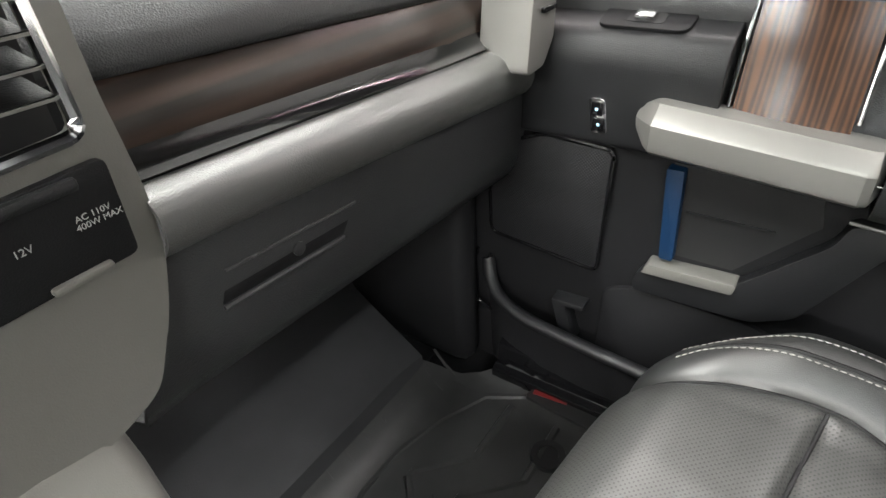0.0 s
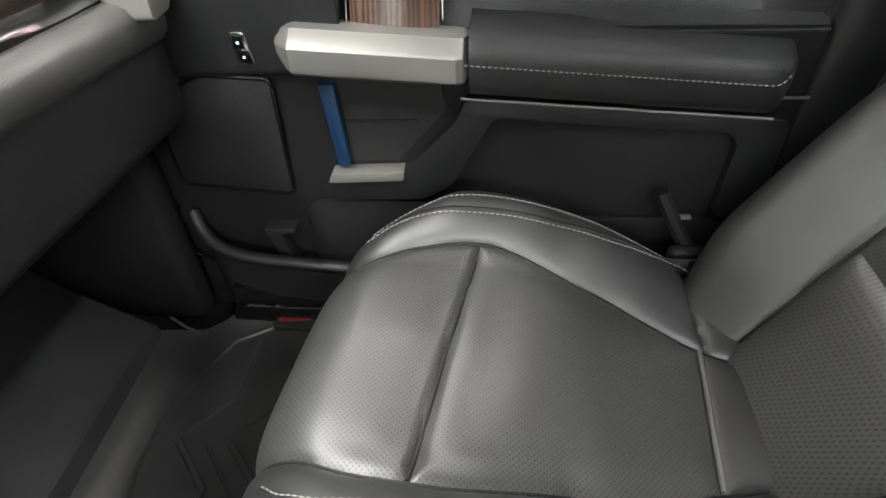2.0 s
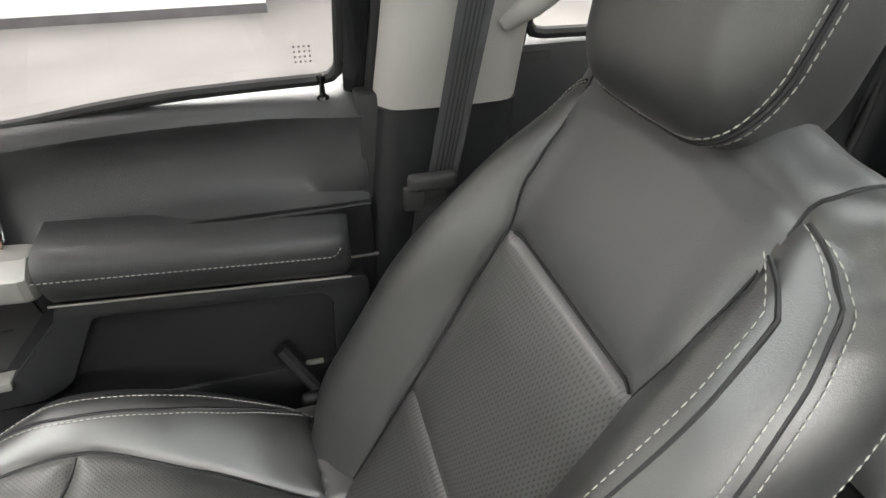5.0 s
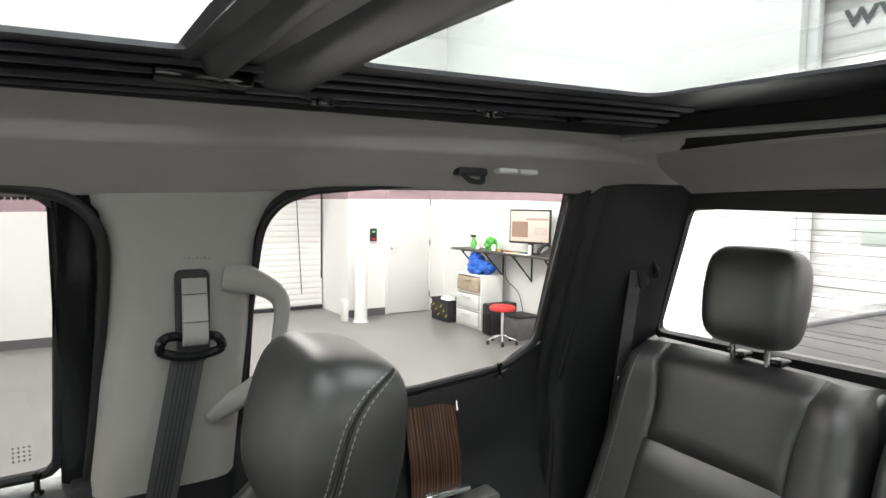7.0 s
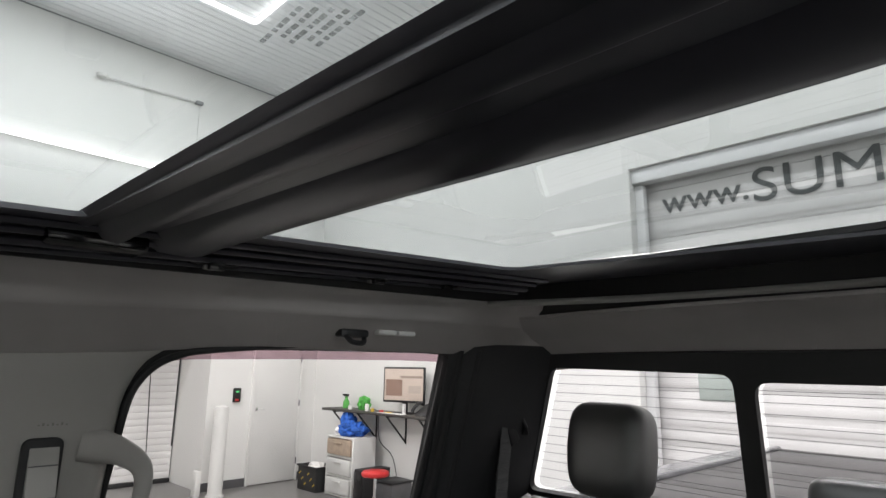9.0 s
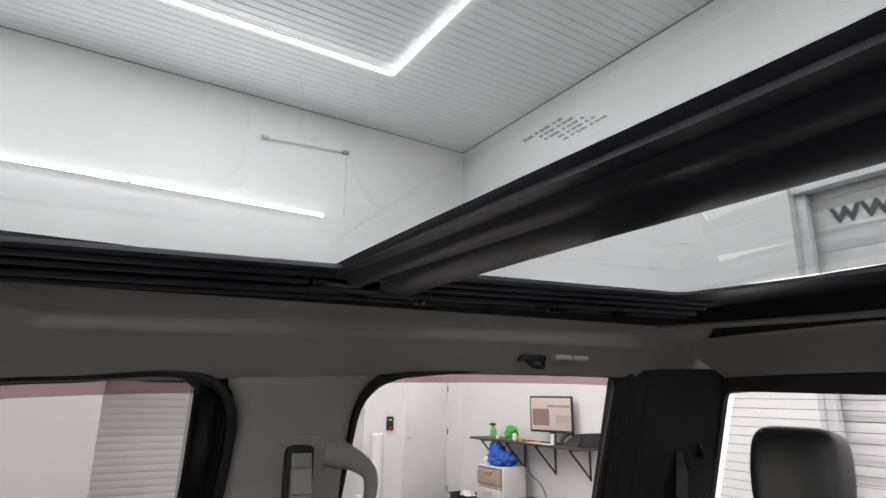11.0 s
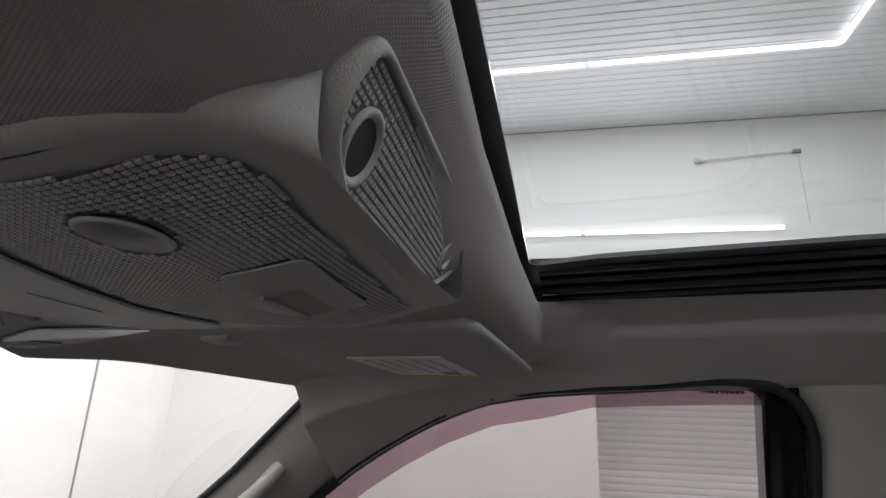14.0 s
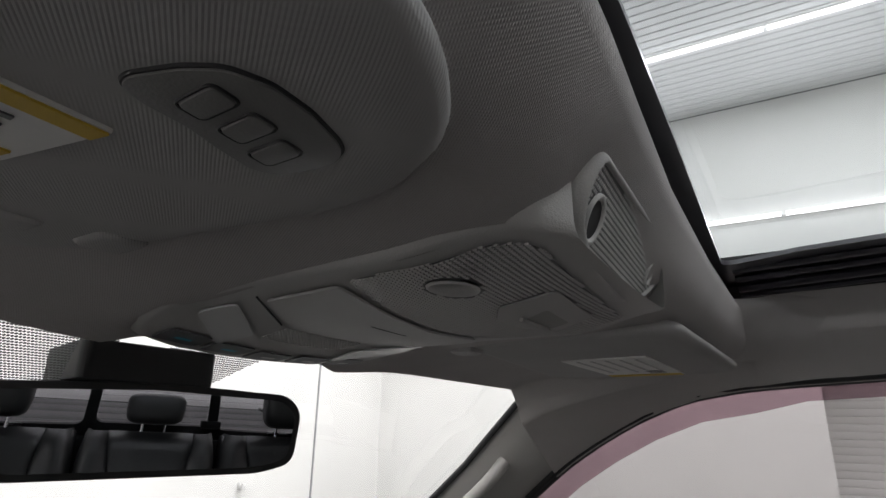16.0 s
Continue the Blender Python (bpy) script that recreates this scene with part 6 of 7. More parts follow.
def cushion_place(u, v):
    """u across (-1.25..1.25, round the sides), v from the back (0) over the front edge (1) and down (1.3)."""
    w = min(v, 1.0)
    half = 0.264 + 0.006 * math.sin(math.pi * max(0, min(1, v))) - 0.03 * smooth(0.25, 0.0, v) - 0.020 * smooth(0.80, 1.1, v)
    dx, drop = wrap(u, half)
    z = 0.800 + 0.118 * smooth(0.0, 0.78, w)
    lift = smooth(0.46, 0.84, abs(u)) * (0.014 + 0.022 * smooth(0.08, 0.45, v)) * (1 - 0.55 * smooth(0.80, 1.05, v))
    a = radians(100) * max(0.0, v - 0.94) / 0.30
    y = 0.36 + 0.50 * min(v, 0.94) + 0.085 * math.sin(min(a, 1.75))
    fall = 0.085 * (1 - math.cos(min(a, 1.75))) + 0.12 * max(0.0, v - 1.22)
    y -= 0.050 * min(1.1, abs(u)) ** 3.5 * smooth(0.70, 1.02, v) + 0.11 * dx
    return Vector((CX + dx, y, z + lift - drop * 1.2 - fall - 0.022 * smooth(0.80, 1.05, v) * smooth(0.62, 1.05, abs(u))))


def back_place(u, v):
    """u across and round the sides, v from the bottom (0) to the shoulder (1) and over the top (1.18)."""
    w = max(0.0, v - 0.92) / 0.26
    half = 0.238 + 0.036 * math.sin(math.pi * min(1, max(0, v)) ** 0.9) - 0.014 * smooth(0.5, 0.9, v)
    half *= 1 - (0.13 if u < 0 else 0.07) * smooth(0.73, 1.16, v)
    dx, drop = wrap(u, half, 0.74)
    drop *= 1 - 0.875 * smooth(0.94, 1.15, v)
    a = w * radians(120)
    h = min(v, 0.92) + 0.075 * math.sin(min(a, math.pi / 2)) / 0.592 - max(0.0, a - math.pi / 2) * 0.09
    back = 0.040 * (1 - math.cos(a))
    y = 0.365 - 0.345 * min(v, 0.98) - 0.02 * math.sin(math.pi * min(1, v))
    y += 0.092 * smooth(0.44, 0.86, abs(u)) * (0.55 + 0.45 * smooth(-0.02, 0.22, v)) * (1 - 0.95 * smooth(0.45, 1.02, v)) - drop * 1.25 - back
    corner = 0.041 * smooth(0.74, 1.02, v) * min(1.25, abs(u)) ** 1.8
    corner += 0.013 * smooth(0.20, 0.50, abs(u)) * (1 - smooth(0.60, 1.0, abs(u))) * smooth(0.97, 1.10, v)
    return Vector((CX + dx, y, 0.80 + 0.592 * h - corner - 0.22 * drop))


cushion_fn = with_normal(cushion_place)
back_fn = with_normal(back_place, -1.0)


def in_u(v):
    return through_knots([(0.0, 0.36), (0.12, 0.39), (0.41, 0.52), (0.70, 0.615), (0.88, 0.60), (1.0, 0.575), (1.3, 0.56)], v)


def seam_v(u):
    return 0.745 - 0.030 * u - 0.012 * u * u


def seam_u(v):
    return through_knots([(0.0, 0.47), (0.27, 0.50), (0.66, 0.54), (0.78, 0.63), (0.87, 0.68), (0.93, 0.715), (1.01, 0.75), (1.06, 0.80), (1.10, 0.84), (1.18, 0.90)], v)


def upholstery(fn, us, vs, groove, panel, mats, thick=0.0):
    """One skin cut into panels: groove(u, v) is the way to the nearest seam, panel(u, v) names the part."""
    pts = [[None] * len(us) for _ in vs]
    for j, v in enumerate(vs):
        for i, u in enumerate(us):
            p, n = fn(u, v)
            d = groove(u, v)
            pts[j][i] = p + n * (0.012 * (1 - math.exp(-d / 0.017)) - 0.0035 * math.exp(-(d / 0.004) ** 2))
    faces = {}
    for j in range(len(vs) - 1):
        for i in range(len(us) - 1):
            faces.setdefault(panel((us[i] + us[i + 1]) / 2, (vs[j] + vs[j + 1]) / 2), []).append((j, i))
    for key, cells in faces.items():
        bm = bmesh.new()
        made = {}
        for j, i in cells:
            quad = []
            for c in ((j, i), (j, i + 1), (j + 1, i + 1), (j + 1, i)):
                if c not in made:
                    made[c] = bm.verts.new(pts[c[0]][c[1]])
                quad.append(made[c])
            bm.faces.new(quad)
        part(key[0], bm, mats[key][0], seat, mats[key][1], angle=80)


def steps(a, b, n):
    return [a + (b - a) * k / n for k in range(n + 1)]


def cushion_groove(u, v):
    s = abs(u)
    d = abs(s - in_u(v)) * 0.26
    if s < in_u(v):
        d = min(d, abs(v - seam_v(u)) * 0.5)
        if v < 0.3:
            d = min(d, abs(v - 0.125) * 0.5)
    elif v < 0.3:
        d = min(d, abs(v - 0.10 - 0.10 * (s - 0.4)) * 0.5)
    return d


def cushion_panel(u, v):
    s = abs(u)
    if s > in_u(v):
        return ("cushion_bolster", 1 if u > 0 else -1)
    return ("cushion_back", 0) if v < 0.125 else ("cushion_insert", 0) if v < seam_v(u) else ("thigh_roll", 0)


upholstery(cushion_fn, steps(-1.24, 1.24, 150), steps(-0.06, 1.36, 130), cushion_groove, cushion_panel,
           {("cushion_bolster", 1): (LEATHER, "smooth leather cushion bolster"), ("cushion_bolster", -1): (LEATHER, "smooth leather cushion bolster"), ("cushion_back", 0): (LEATHER, "smooth leather rear strip"),
            ("cushion_insert", 0): (PERF, "perforated leather seat insert"), ("thigh_roll", 0): (PERF, "perforated leather thigh roll")})


def back_groove(u, v):
    s = abs(u)
    d = abs(s - seam_u(v)) * 0.26 if v < 0.94 else min(abs(s - seam_u(v)) * 0.26, 0.02)
    if s < seam_u(v):
        d = min(d, abs(v - 0.665) * 0.6, abs(v - 0.27) * 0.6 + 0.004)
    return d + 0.022 * smooth(0.88, 1.0, v)


def back_panel(u, v):
    if abs(u) > seam_u(v):
        return ("back_bolster", 1 if u > 0 else -1)
    return ("back_insert", 0) if v < 0.27 else ("back_insert", 1) if v < 0.665 else ("shoulder_panel", 0)


upholstery(back_fn, steps(-1.24, 1.24, 150), steps(-0.04, 1.18, 130), back_groove, back_panel,
           {("back_bolster", 1): (LEATHER, "smooth leather back bolster"), ("back_bolster", -1): (LEATHER, "smooth leather back bolster"), ("back_insert", 0): (PERFBACK, "perforated leather back insert"),
            ("back_insert", 1): (PERFBACK, "perforated leather back insert"), ("shoulder_panel", 0): (BACKLEATHER, "smooth leather shoulder panel")})


def on_skin(fn, line, out):
    """A line of (u, v) places lifted off a skin."""
    return [p + n * out for p, n in (fn(u, v) for u, v in line)]


def back_seam(s):
    """The seam between insert and bolster, which comes up to the surface near the shoulder."""
    line = []
    for v in steps(0.02, 1.10, 56):
        p, n = back_fn(s * seam_u(v), v)
        line.append(p + n * (-0.001 + 0.0098 * smooth(0.88, 1.0, v)))
    return line


for s in (1, -1):
    # cushion bolster: a sewn seam along the crest and a row of thread round its edge
    outer = [(s * through_knots([(0.12, 0.86), (0.25, 0.88), (0.4, 0.86), (0.7, 0.83), (0.95, 0.82), (1.06, 0.80)], v), v) for v in steps(0.12, 1.08, 46)]
    crest = [(s * through_knots([(0.18, 0.85), (0.25, 0.825), (0.43, 0.78), (0.57, 0.757), (0.75, 0.742), (0.92, 0.752), (1.0, 0.735), (1.05, 0.69)], v), v) for v in steps(0.18, 1.05, 46)]
    part("piping", tube(on_skin(cushion_fn, [(u + s * 0.022, v) for u, v in crest], 0.0108), 0.0026, 6), RUBBER, seat)
    part("stitching", stitches(on_skin(cushion_fn, crest, 0.0124), 0.0055, 0.0022, 0.0009), STITCH, seat, "pale stitching")
    part("stitching", stitches(on_skin(cushion_fn, outer, 0.0126), 0.0055, 0.0022, 0.0009), STITCH, seat, "pale stitching")
    part("seam", tube(on_skin(cushion_fn, [(s * in_u(v), v) for v in steps(0.02, 1.25, 44)], -0.0015), 0.0022, 6), RUBBER, seat)
    part("cushion_side", grid([[(CX + s * 0.248, y, 0.62), (CX + s * 0.258, y, 0.70), (CX + s * 0.258, y, 0.78), (CX + s * 0.246, y, 0.84)] for y in (0.34, 0.5, 0.65, 0.80)], 0.01), LEATHER, seat, angle=60)
    # backrest bolster: a twin-sewn seam near the edge, one row further round, a short inner crease
    for off in (-0.022, 0.022):
        line = [(s * (through_knots([(0.0, 0.93), (0.5, 0.97), (0.82, 0.92), (0.92, 0.895), (0.95, 0.855), (0.975, 0.80), (0.995, 0.755)], v) + off), v) for v in steps(0.03, 0.99, 60)]
        part("stitching", stitches(on_skin(back_fn, line, 0.0126), 0.006, 0.0022, 0.0007), STITCH, seat, "pale stitching")
    line = [(s * through_knots([(0.0, 0.93), (0.5, 0.97), (0.82, 0.92), (0.92, 0.895), (0.95, 0.855), (0.975, 0.80), (0.995, 0.755)], v), v) for v in steps(0.03, 0.99, 60)]
    part("bolster_seam", tube(on_skin(back_fn, line, 0.0106), 0.0022, 6), RUBBER, seat)
    part("stitching", stitches(on_skin(back_fn, [(s * through_knots([(0.9, 1.11), (1.02, 1.08), (1.09, 1.04)], v), v) for v in steps(0.03, 1.09, 48)], 0.0124), 0.006, 0.003, 0.0007), STITCH, seat, "pale stitching")
    if s > 0:
        part("seam", tube(back_seam(s), 0.0020, 6), RUBBER, seat)
        continue
    crease = [(s * through_knots([(0.2, 0.72), (0.55, 0.79), (0.78, 0.82), (0.88, 0.82), (0.91, 0.79), (0.93, 0.73)], v), v) for v in steps(0.22, 0.93, 44)]
    part("piping", tube(on_skin(back_fn, crease, 0.0108), 0.0022, 6), RUBBER, seat)
    part("stitching", stitches(on_skin(back_fn, [(u - s * 0.026, v) for u, v in crease], 0.0122), 0.006, 0.003, 0.00065), STITCH, seat, "pale stitching")
    part("seam", tube(back_seam(s), 0.0020, 6), RUBBER, seat)
part("seam", tube(on_skin(cushion_fn, [(u, seam_v(u)) for u in steps(-0.60, 0.60, 24)], -0.001), 0.0024, 6), RUBBER, seat)
part("rear_piping", tube(on_skin(cushion_fn, [(u, 0.125) for u in steps(-0.38, 0.38, 16)], 0.003), 0.0032, 6), TAUPE, seat, "pale piping strip")
part("seam", tube(on_skin(back_fn, [(u, 0.665) for u in steps(-0.51, 0.51, 24)], -0.001), 0.0024, 6), RUBBER, seat)
part("front_skirt", grid([[(x, 0.900 - 0.07 * abs((x - CX) / 0.26) ** 3 - 0.11 * (x - CX), z) for x in [CX - 0.24 + 0.048 * k for k in range(11)]] for z in (0.63, 0.72, 0.80)], 0.01), LEATHER, seat, angle=60)
part("seat_base", rbox((CX - 0.24, 0.36, 0.60), (CX + 0.24, 0.80, 0.70), 0.02), PLASTIC, seat)
part("hinge_cover", join(rbox((CX + 0.262, 0.24, 0.74), (CX + 0.285, 0.42, 0.84), 0.02, 3), tube(curve([(CX + 0.275, 0.34, 0.78), (CX + 0.29, 0.39, 0.83), (CX + 0.31, 0.44, 0.915)], 4), 0.012, 8)), PLASTIC, seat)
part("belt_buckle", join(rbox((CX + 0.20, 0.33, 0.83), (CX + 0.24, 0.40, 0.845), 0.006, 3), rbox((CX + 0.20, 0.34, 0.80), (CX + 0.235, 0.41, 0.812), 0.005, 3)), GLOSSBLACK, seat)
# closed shell behind the panels
rings = []
for v in steps(-0.04, 1.175, 24):
    ring = []
    for k in range(25):
        p, n = back_fn(-1.22 + 2.44 * k / 24, v)
        ring.append(p - n * 0.008)
    a, b = ring[-1], ring[0]
    ring += [a.lerp(b, k / 10) + Vector((0, -0.030 * math.sin(math.pi * k / 10), 0)) for k in range(1, 10)]
    rings.append(ring)
top = rings[-1]
mid_p = sum((p for p in top), Vector()) / len(top)
for q in (0.9, 0.6, 0.3, 0.05):
    rings.append([mid_p + (p - mid_p) * q for p in top])
part("back_shell", grid(rings, closed=True), LEATHER, seat, "leather seat back", angle=75)


def headrest(cx, cy, cz, w, d, h, lean, parent, nm="headrest", thread=True):
    """A padded block with flattened faces; where asked, a stitched seam runs up each side."""
    m = Matrix.Translation((cx, cy, cz)) @ Matrix.Rotation(radians(lean), 4, "X")

    def power(c, e):
        return math.copysign(abs(c) ** e, c)

    def skin(ph, th, out=1.0):
        x, y, z = power(math.cos(th), 0.42) * power(math.cos(ph), 0.38), power(math.cos(th), 0.55) * power(math.sin(ph), 0.62), power(math.sin(th), 0.45)
        x *= 1 - 0.06 * max(0, -z)
        y *= 1 - 0.12 * max(0, z) + 0.10 * (y > 0) * (1 - z * z)
        return m @ Vector((w * x * out, d * y * out, h * z * out))

    rows = [[skin(2 * math.pi * k / 48, -math.pi / 2 + math.pi * j / 26) for k in range(48)] for j in range(27)]
    hr = part(nm, grid(rows, closed=True), LEATHER, parent, "padded black leather head restraint", angle=80)
    def seam_at(side, t, shift=0.0):
        """A point of the side seam, which leans back from the front edge below to the rear edge above."""
        th, want = radians(-66 + 118 * t), 0.62 - 1.10 * t ** 2.1 + shift
        lo, hi = -math.pi / 2, math.pi / 2
        for _ in range(24):
            mid_a = (lo + hi) / 2
            p = m.inverted() @ skin(mid_a, th)
            lo, hi = (mid_a, hi) if p.y / d < want else (lo, mid_a)
        p = m.inverted() @ skin(lo, th, 1.004)
        return m @ Vector((side * p.x, p.y, p.z))

    if thread:
        for s in (1, -1):
            for shift in (0.10, -0.10):
                part("stitching", stitches([seam_at(s, k / 32, shift) for k in range(33)], 0.006, 0.0022, 0.0008), STITCH, hr, "pale stitching")
            part("seam", tube([seam_at(s, k / 32) for k in range(33)], 0.0022, 6), RUBBER, hr)
    for s in (1, -1):
        part("post", tube([m @ Vector((s * w * 0.38, -d * 0.1, -h * 0.9)), m @ Vector((s * w * 0.38, -d * 0.1 - 0.01, -h * 0.9 - 0.09))], 0.006, 8), CHROME, parent)
    return hr


headrest(CX + 0.021, -0.005, 1.470, 0.123, 0.072, 0.104, 10, seat)

# ---- rear bench ----
bench = thing("rear_bench", "black leather rear bench with split backrest", "seat", (0, -0.75, 0.6))


def rear_fn(x0, x1):
    def fn(u, v):
        def p(u, v):
            x = (x0 + x1) / 2 + u * (x1 - x0) / 2 * (1 - 0.06 * smooth(0.8, 1.0, v))
            z = 0.92 + 0.515 * v
            y = -0.68 - 0.20 * v - 0.018 * math.sin(math.pi * v) + 0.028 * smooth(0.55, 0.85, abs(u)) - 0.06 * smooth(0.9, 1.0, abs(u)) - 0.04 * smooth(0.93, 1.0, v)
            return Vector((x, y, z))
        a, b, c = p(u, v), p(u + 0.01, v), p(u, v + 0.01)
        n = (b - a).cross(c - a).normalized()
        return a, n if n.y > 0 else -n
    return fn


for x0, x1 in ((0.235, 0.765), (-0.225, 0.225), (-0.765, -0.235)):
    fn = rear_fn(x0, x1)
    part("back_insert", pillow(fn, -0.56, 0.56, 0.0, 0.60, 12, 12, 0.006, 0.05), LEATHER, bench, "leather back insert", angle=70)
    part("back_upper", pillow(fn, lambda v: -0.56 - 0.1 * smooth(0.75, 1, v), lambda v: 0.56 + 0.1 * smooth(0.75, 1, v), 0.60, 1.0, 12, 10, 0.006, 0.06), LEATHER, bench, "perforated upper back panel", angle=70)
    for s in (1, -1):
        part("back_bolster", pillow(lambda u, v, s=s, fn=fn: fn(s * u, v), lambda v: 0.56 + 0.1 * smooth(0.75, 1, v), 1.0, 0.0, 1.0, 8, 14, 0.007, 0.10), LEATHER, bench, angle=70)
    part("back_block", prism([(-0.70, 0.80), (-0.735, 0.95), (-0.91, 1.415), (-0.93, 1.428), (-0.99, 1.425), (-1.04, 0.80)], "x", x0 + 0.01, x1 - 0.01, 0.01, 3), LEATHER, bench, angle=60)
    part("cushion", pillow(lambda u, v, x0=x0, x1=x1: (Vector(((x0 + x1) / 2 + u * (x1 - x0) / 2, -0.72 + 0.46 * v, 0.93 + 0.03 * v - 0.03 * smooth(0.9, 1, abs(u)) - 0.05 * smooth(0.9, 1, v))), Vector((0, 0, 1))), -1, 1, 0, 1, 12, 12, 0.015, 0.12), LEATHER, bench, angle=70)
    part("cushion_front", rbox((x0, -0.70, 0.72), (x1, -0.275, 0.915), 0.02, 2), LEATHER, bench)
part("outer_stitching", stitches([p + n * 0.0108 for p, n in (rear_fn(0.235, 0.765)(0.80, v) for v in [0.05 + 0.03 * k for k in range(31)])], 0.005, 0.003, 0.0009), STITCH, bench)
headrest(0.486, -0.93, 1.567, 0.097, 0.055, 0.103, 8, bench, thread=False)
headrest(-0.486, -0.93, 1.567, 0.097, 0.055, 0.103, 8, bench, thread=False)
headrest(0.0, -0.93, 1.515, 0.10, 0.045, 0.055, 8, bench, thread=False)
for x in (0.438, 0.518, -0.438, -0.518):
    part("post_collar", join(rbox((x - 0.016, -0.965, 1.432), (x + 0.016, -0.925, 1.446), 0.005), rbox((x + 0.012, -0.955, 1.436), (x + 0.03, -0.935, 1.446), 0.004)), GLOSSBLACK, bench)

# ---- driver's seat, in outline behind the camera ----
dseat = thing("driver_seat", "black leather driver's seat", "seat", (-0.455, 0.2, 0.6))
part("backrest", prism(rounded([(0.30, 0.80), (0.02, 1.28), (-0.06, 1.28), (0.18, 0.80)], 0.03, 3), "x", -0.70, -0.22, 0.03, 3), LEATHER, dseat)
part("cushion", rbox((-0.70, 0.30, 0.72), (-0.22, 0.80, 0.84), 0.04, 3), LEATHER, dseat)
part("base", rbox((-0.68, 0.32, 0.60), (-0.24, 0.76, 0.719), 0.01), PLASTIC, dseat)

# ---- overhead console ----
oc = thing("overhead_console", "grey overhead console with slotted panels and map lamps", "overhead console", (0, 0.75, 1.75))


def ease(a, b, x):
    t = max(0.0, min(1.0, (x - a) / (b - a)))
    return t * t * (3 - 2 * t)


def oc_z(x, y):
    return 1.7345 + 0.36 * x * x + 0.010 * ease(0.70, 0.63, y) - 0.016 * ease(0.84, 0.97, y)


def end_point(x, z, out=0.0):
    """A point of the console's slanting rear end; out lifts it off."""
    return Vector((x, 0.6125 + 0.07 * x - 0.45 * (z - 1.77) - out * 0.912, z - out * 0.41))


def flush(outline, up, thick, material_, name, parent, label=""):
    """A panel that follows the console's underside."""
    return part(name, sheet(outline, [], lambda u, v: (u, v, oc_z(u, v) - up), 0.014, thick), material_, parent, label, angle=50)


half = [(0.612, 0.100), (0.616, 0.108), (0.624, 0.117), (0.636, 0.126), (0.652, 0.132), (0.672, 0.135), (0.70, 0.136), (0.80, 0.136), (0.88, 0.135), (0.93, 0.128), (0.958, 0.11), (0.972, 0.075), (0.976, 0.03)]
rim_line = [(w - 0.020 * max(0.0, min(1.0, (0.70 - y) / 0.07)), y) for y, w in half] + [(-w, y) for y, w in reversed(half)]
outl = [(w * 0.985, y) for w, y in rim_line]
housing = part("housing", sheet(outl, [[(-0.085 + 0.0185 * math.cos(a * math.pi / 14), 0.694 + 0.0145 * math.sin(a * math.pi / 14)) for a in range(28)]], lambda u, v: (u, v, oc_z(u, v)), 0.014, 0.0), CONSOLE, oc, "grey console housing", angle=60)
skirt = []
for w, y in rim_line:
    o = 1 if w > 0 else -1
    row = []
    for a in range(7):
        q = a / 6 * math.pi / 2
        row.append((w * 0.985 + o * 0.010 * math.sin(q), y + (0.010 * math.sin(q) if abs(w) < 0.115 and y > 0.9 else 0), oc_z(w * 0.985, y) + 0.010 * (1 - math.cos(q))))
    row.append((w * 0.985 + o * 0.0115, y, oc_z(w, y) + 0.0105 + max(0.0015, header_z(max(y, 0.64)) - oc_z(w, y) - 0.0095) * ease(0.622, 0.70, y) + 0.030 * ease(0.68, 0.64, y)))
    skirt.append(row)
part("rim", grid(skirt), CONSOLE, oc, "grey rolled rim", angle=70)
# rear end: rounded block with a recessed slotted insert and two eyelets
END = rounded([(-0.103, 1.794), (0.100, 1.801), (0.108, 1.788), (0.100, 1.766), (0.066, 1.747), (0.022, 1.7405), (-0.03, 1.7400), (-0.076, 1.746), (-0.101, 1.757), (-0.108, 1.773)], 0.012, 4)
mid_e = Vector((0.0, 1.769))


def end_ring(scale, out):
    return [end_point(mid_e.x + (u - mid_e.x) * (1 - scale / 0.11), mid_e.y + (v - mid_e.y) * (1 - scale / 0.032), out) for u, v in END]


part("end_frame", grid([end_ring(0.004, -0.050), end_ring(0.0005, -0.024), end_ring(-0.0006, -0.014), end_ring(-0.0006, -0.009), end_ring(0.0002, -0.005), end_ring(0.0014, -0.0022), end_ring(0.0028, -0.0006), end_ring(0.0042, 0.0), end_ring(0.0052, -0.0002), end_ring(0.0058, -0.0012), end_ring(0.0060, -0.004)], closed=True), CONSOLE, oc, "grey console end rim", angle=60)
ins = end_ring(0.0059, -0.0030)
ibm = bmesh.new()
ibm.faces.new([ibm.verts.new(p) for p in ins])
insert = part("slotted_insert", ibm, MICGREY, oc, "dark slotted insert")


def studs(spots):
    """Small square studs in rows: place, then its two half sides and its rise."""
    bm = bmesh.new()
    for o, a, b, n in spots:
        lo = [bm.verts.new(o + 1.25 * (i * a + j * b)) for i, j in ((-1, -1), (1, -1), (1, 1), (-1, 1))]
        hi = [bm.verts.new(o + n + i * a + j * b) for i, j in ((-1, -1), (1, -1), (1, 1), (-1, 1))]
        bm.faces.new(hi)
        for k in range(4):
            bm.faces.new((lo[k], lo[(k + 1) % 4], hi[(k + 1) % 4], hi[k]))
    return bm


def inside(x, y, loop):
    c = False
    for k in range(len(loop)):
        (xa, ya), (xb, yb) = loop[k], loop[k - 1]
        if (ya > y) != (yb > y) and x < (xb - xa) * (y - ya) / (yb - ya) + xa:
            c = not c
    return c


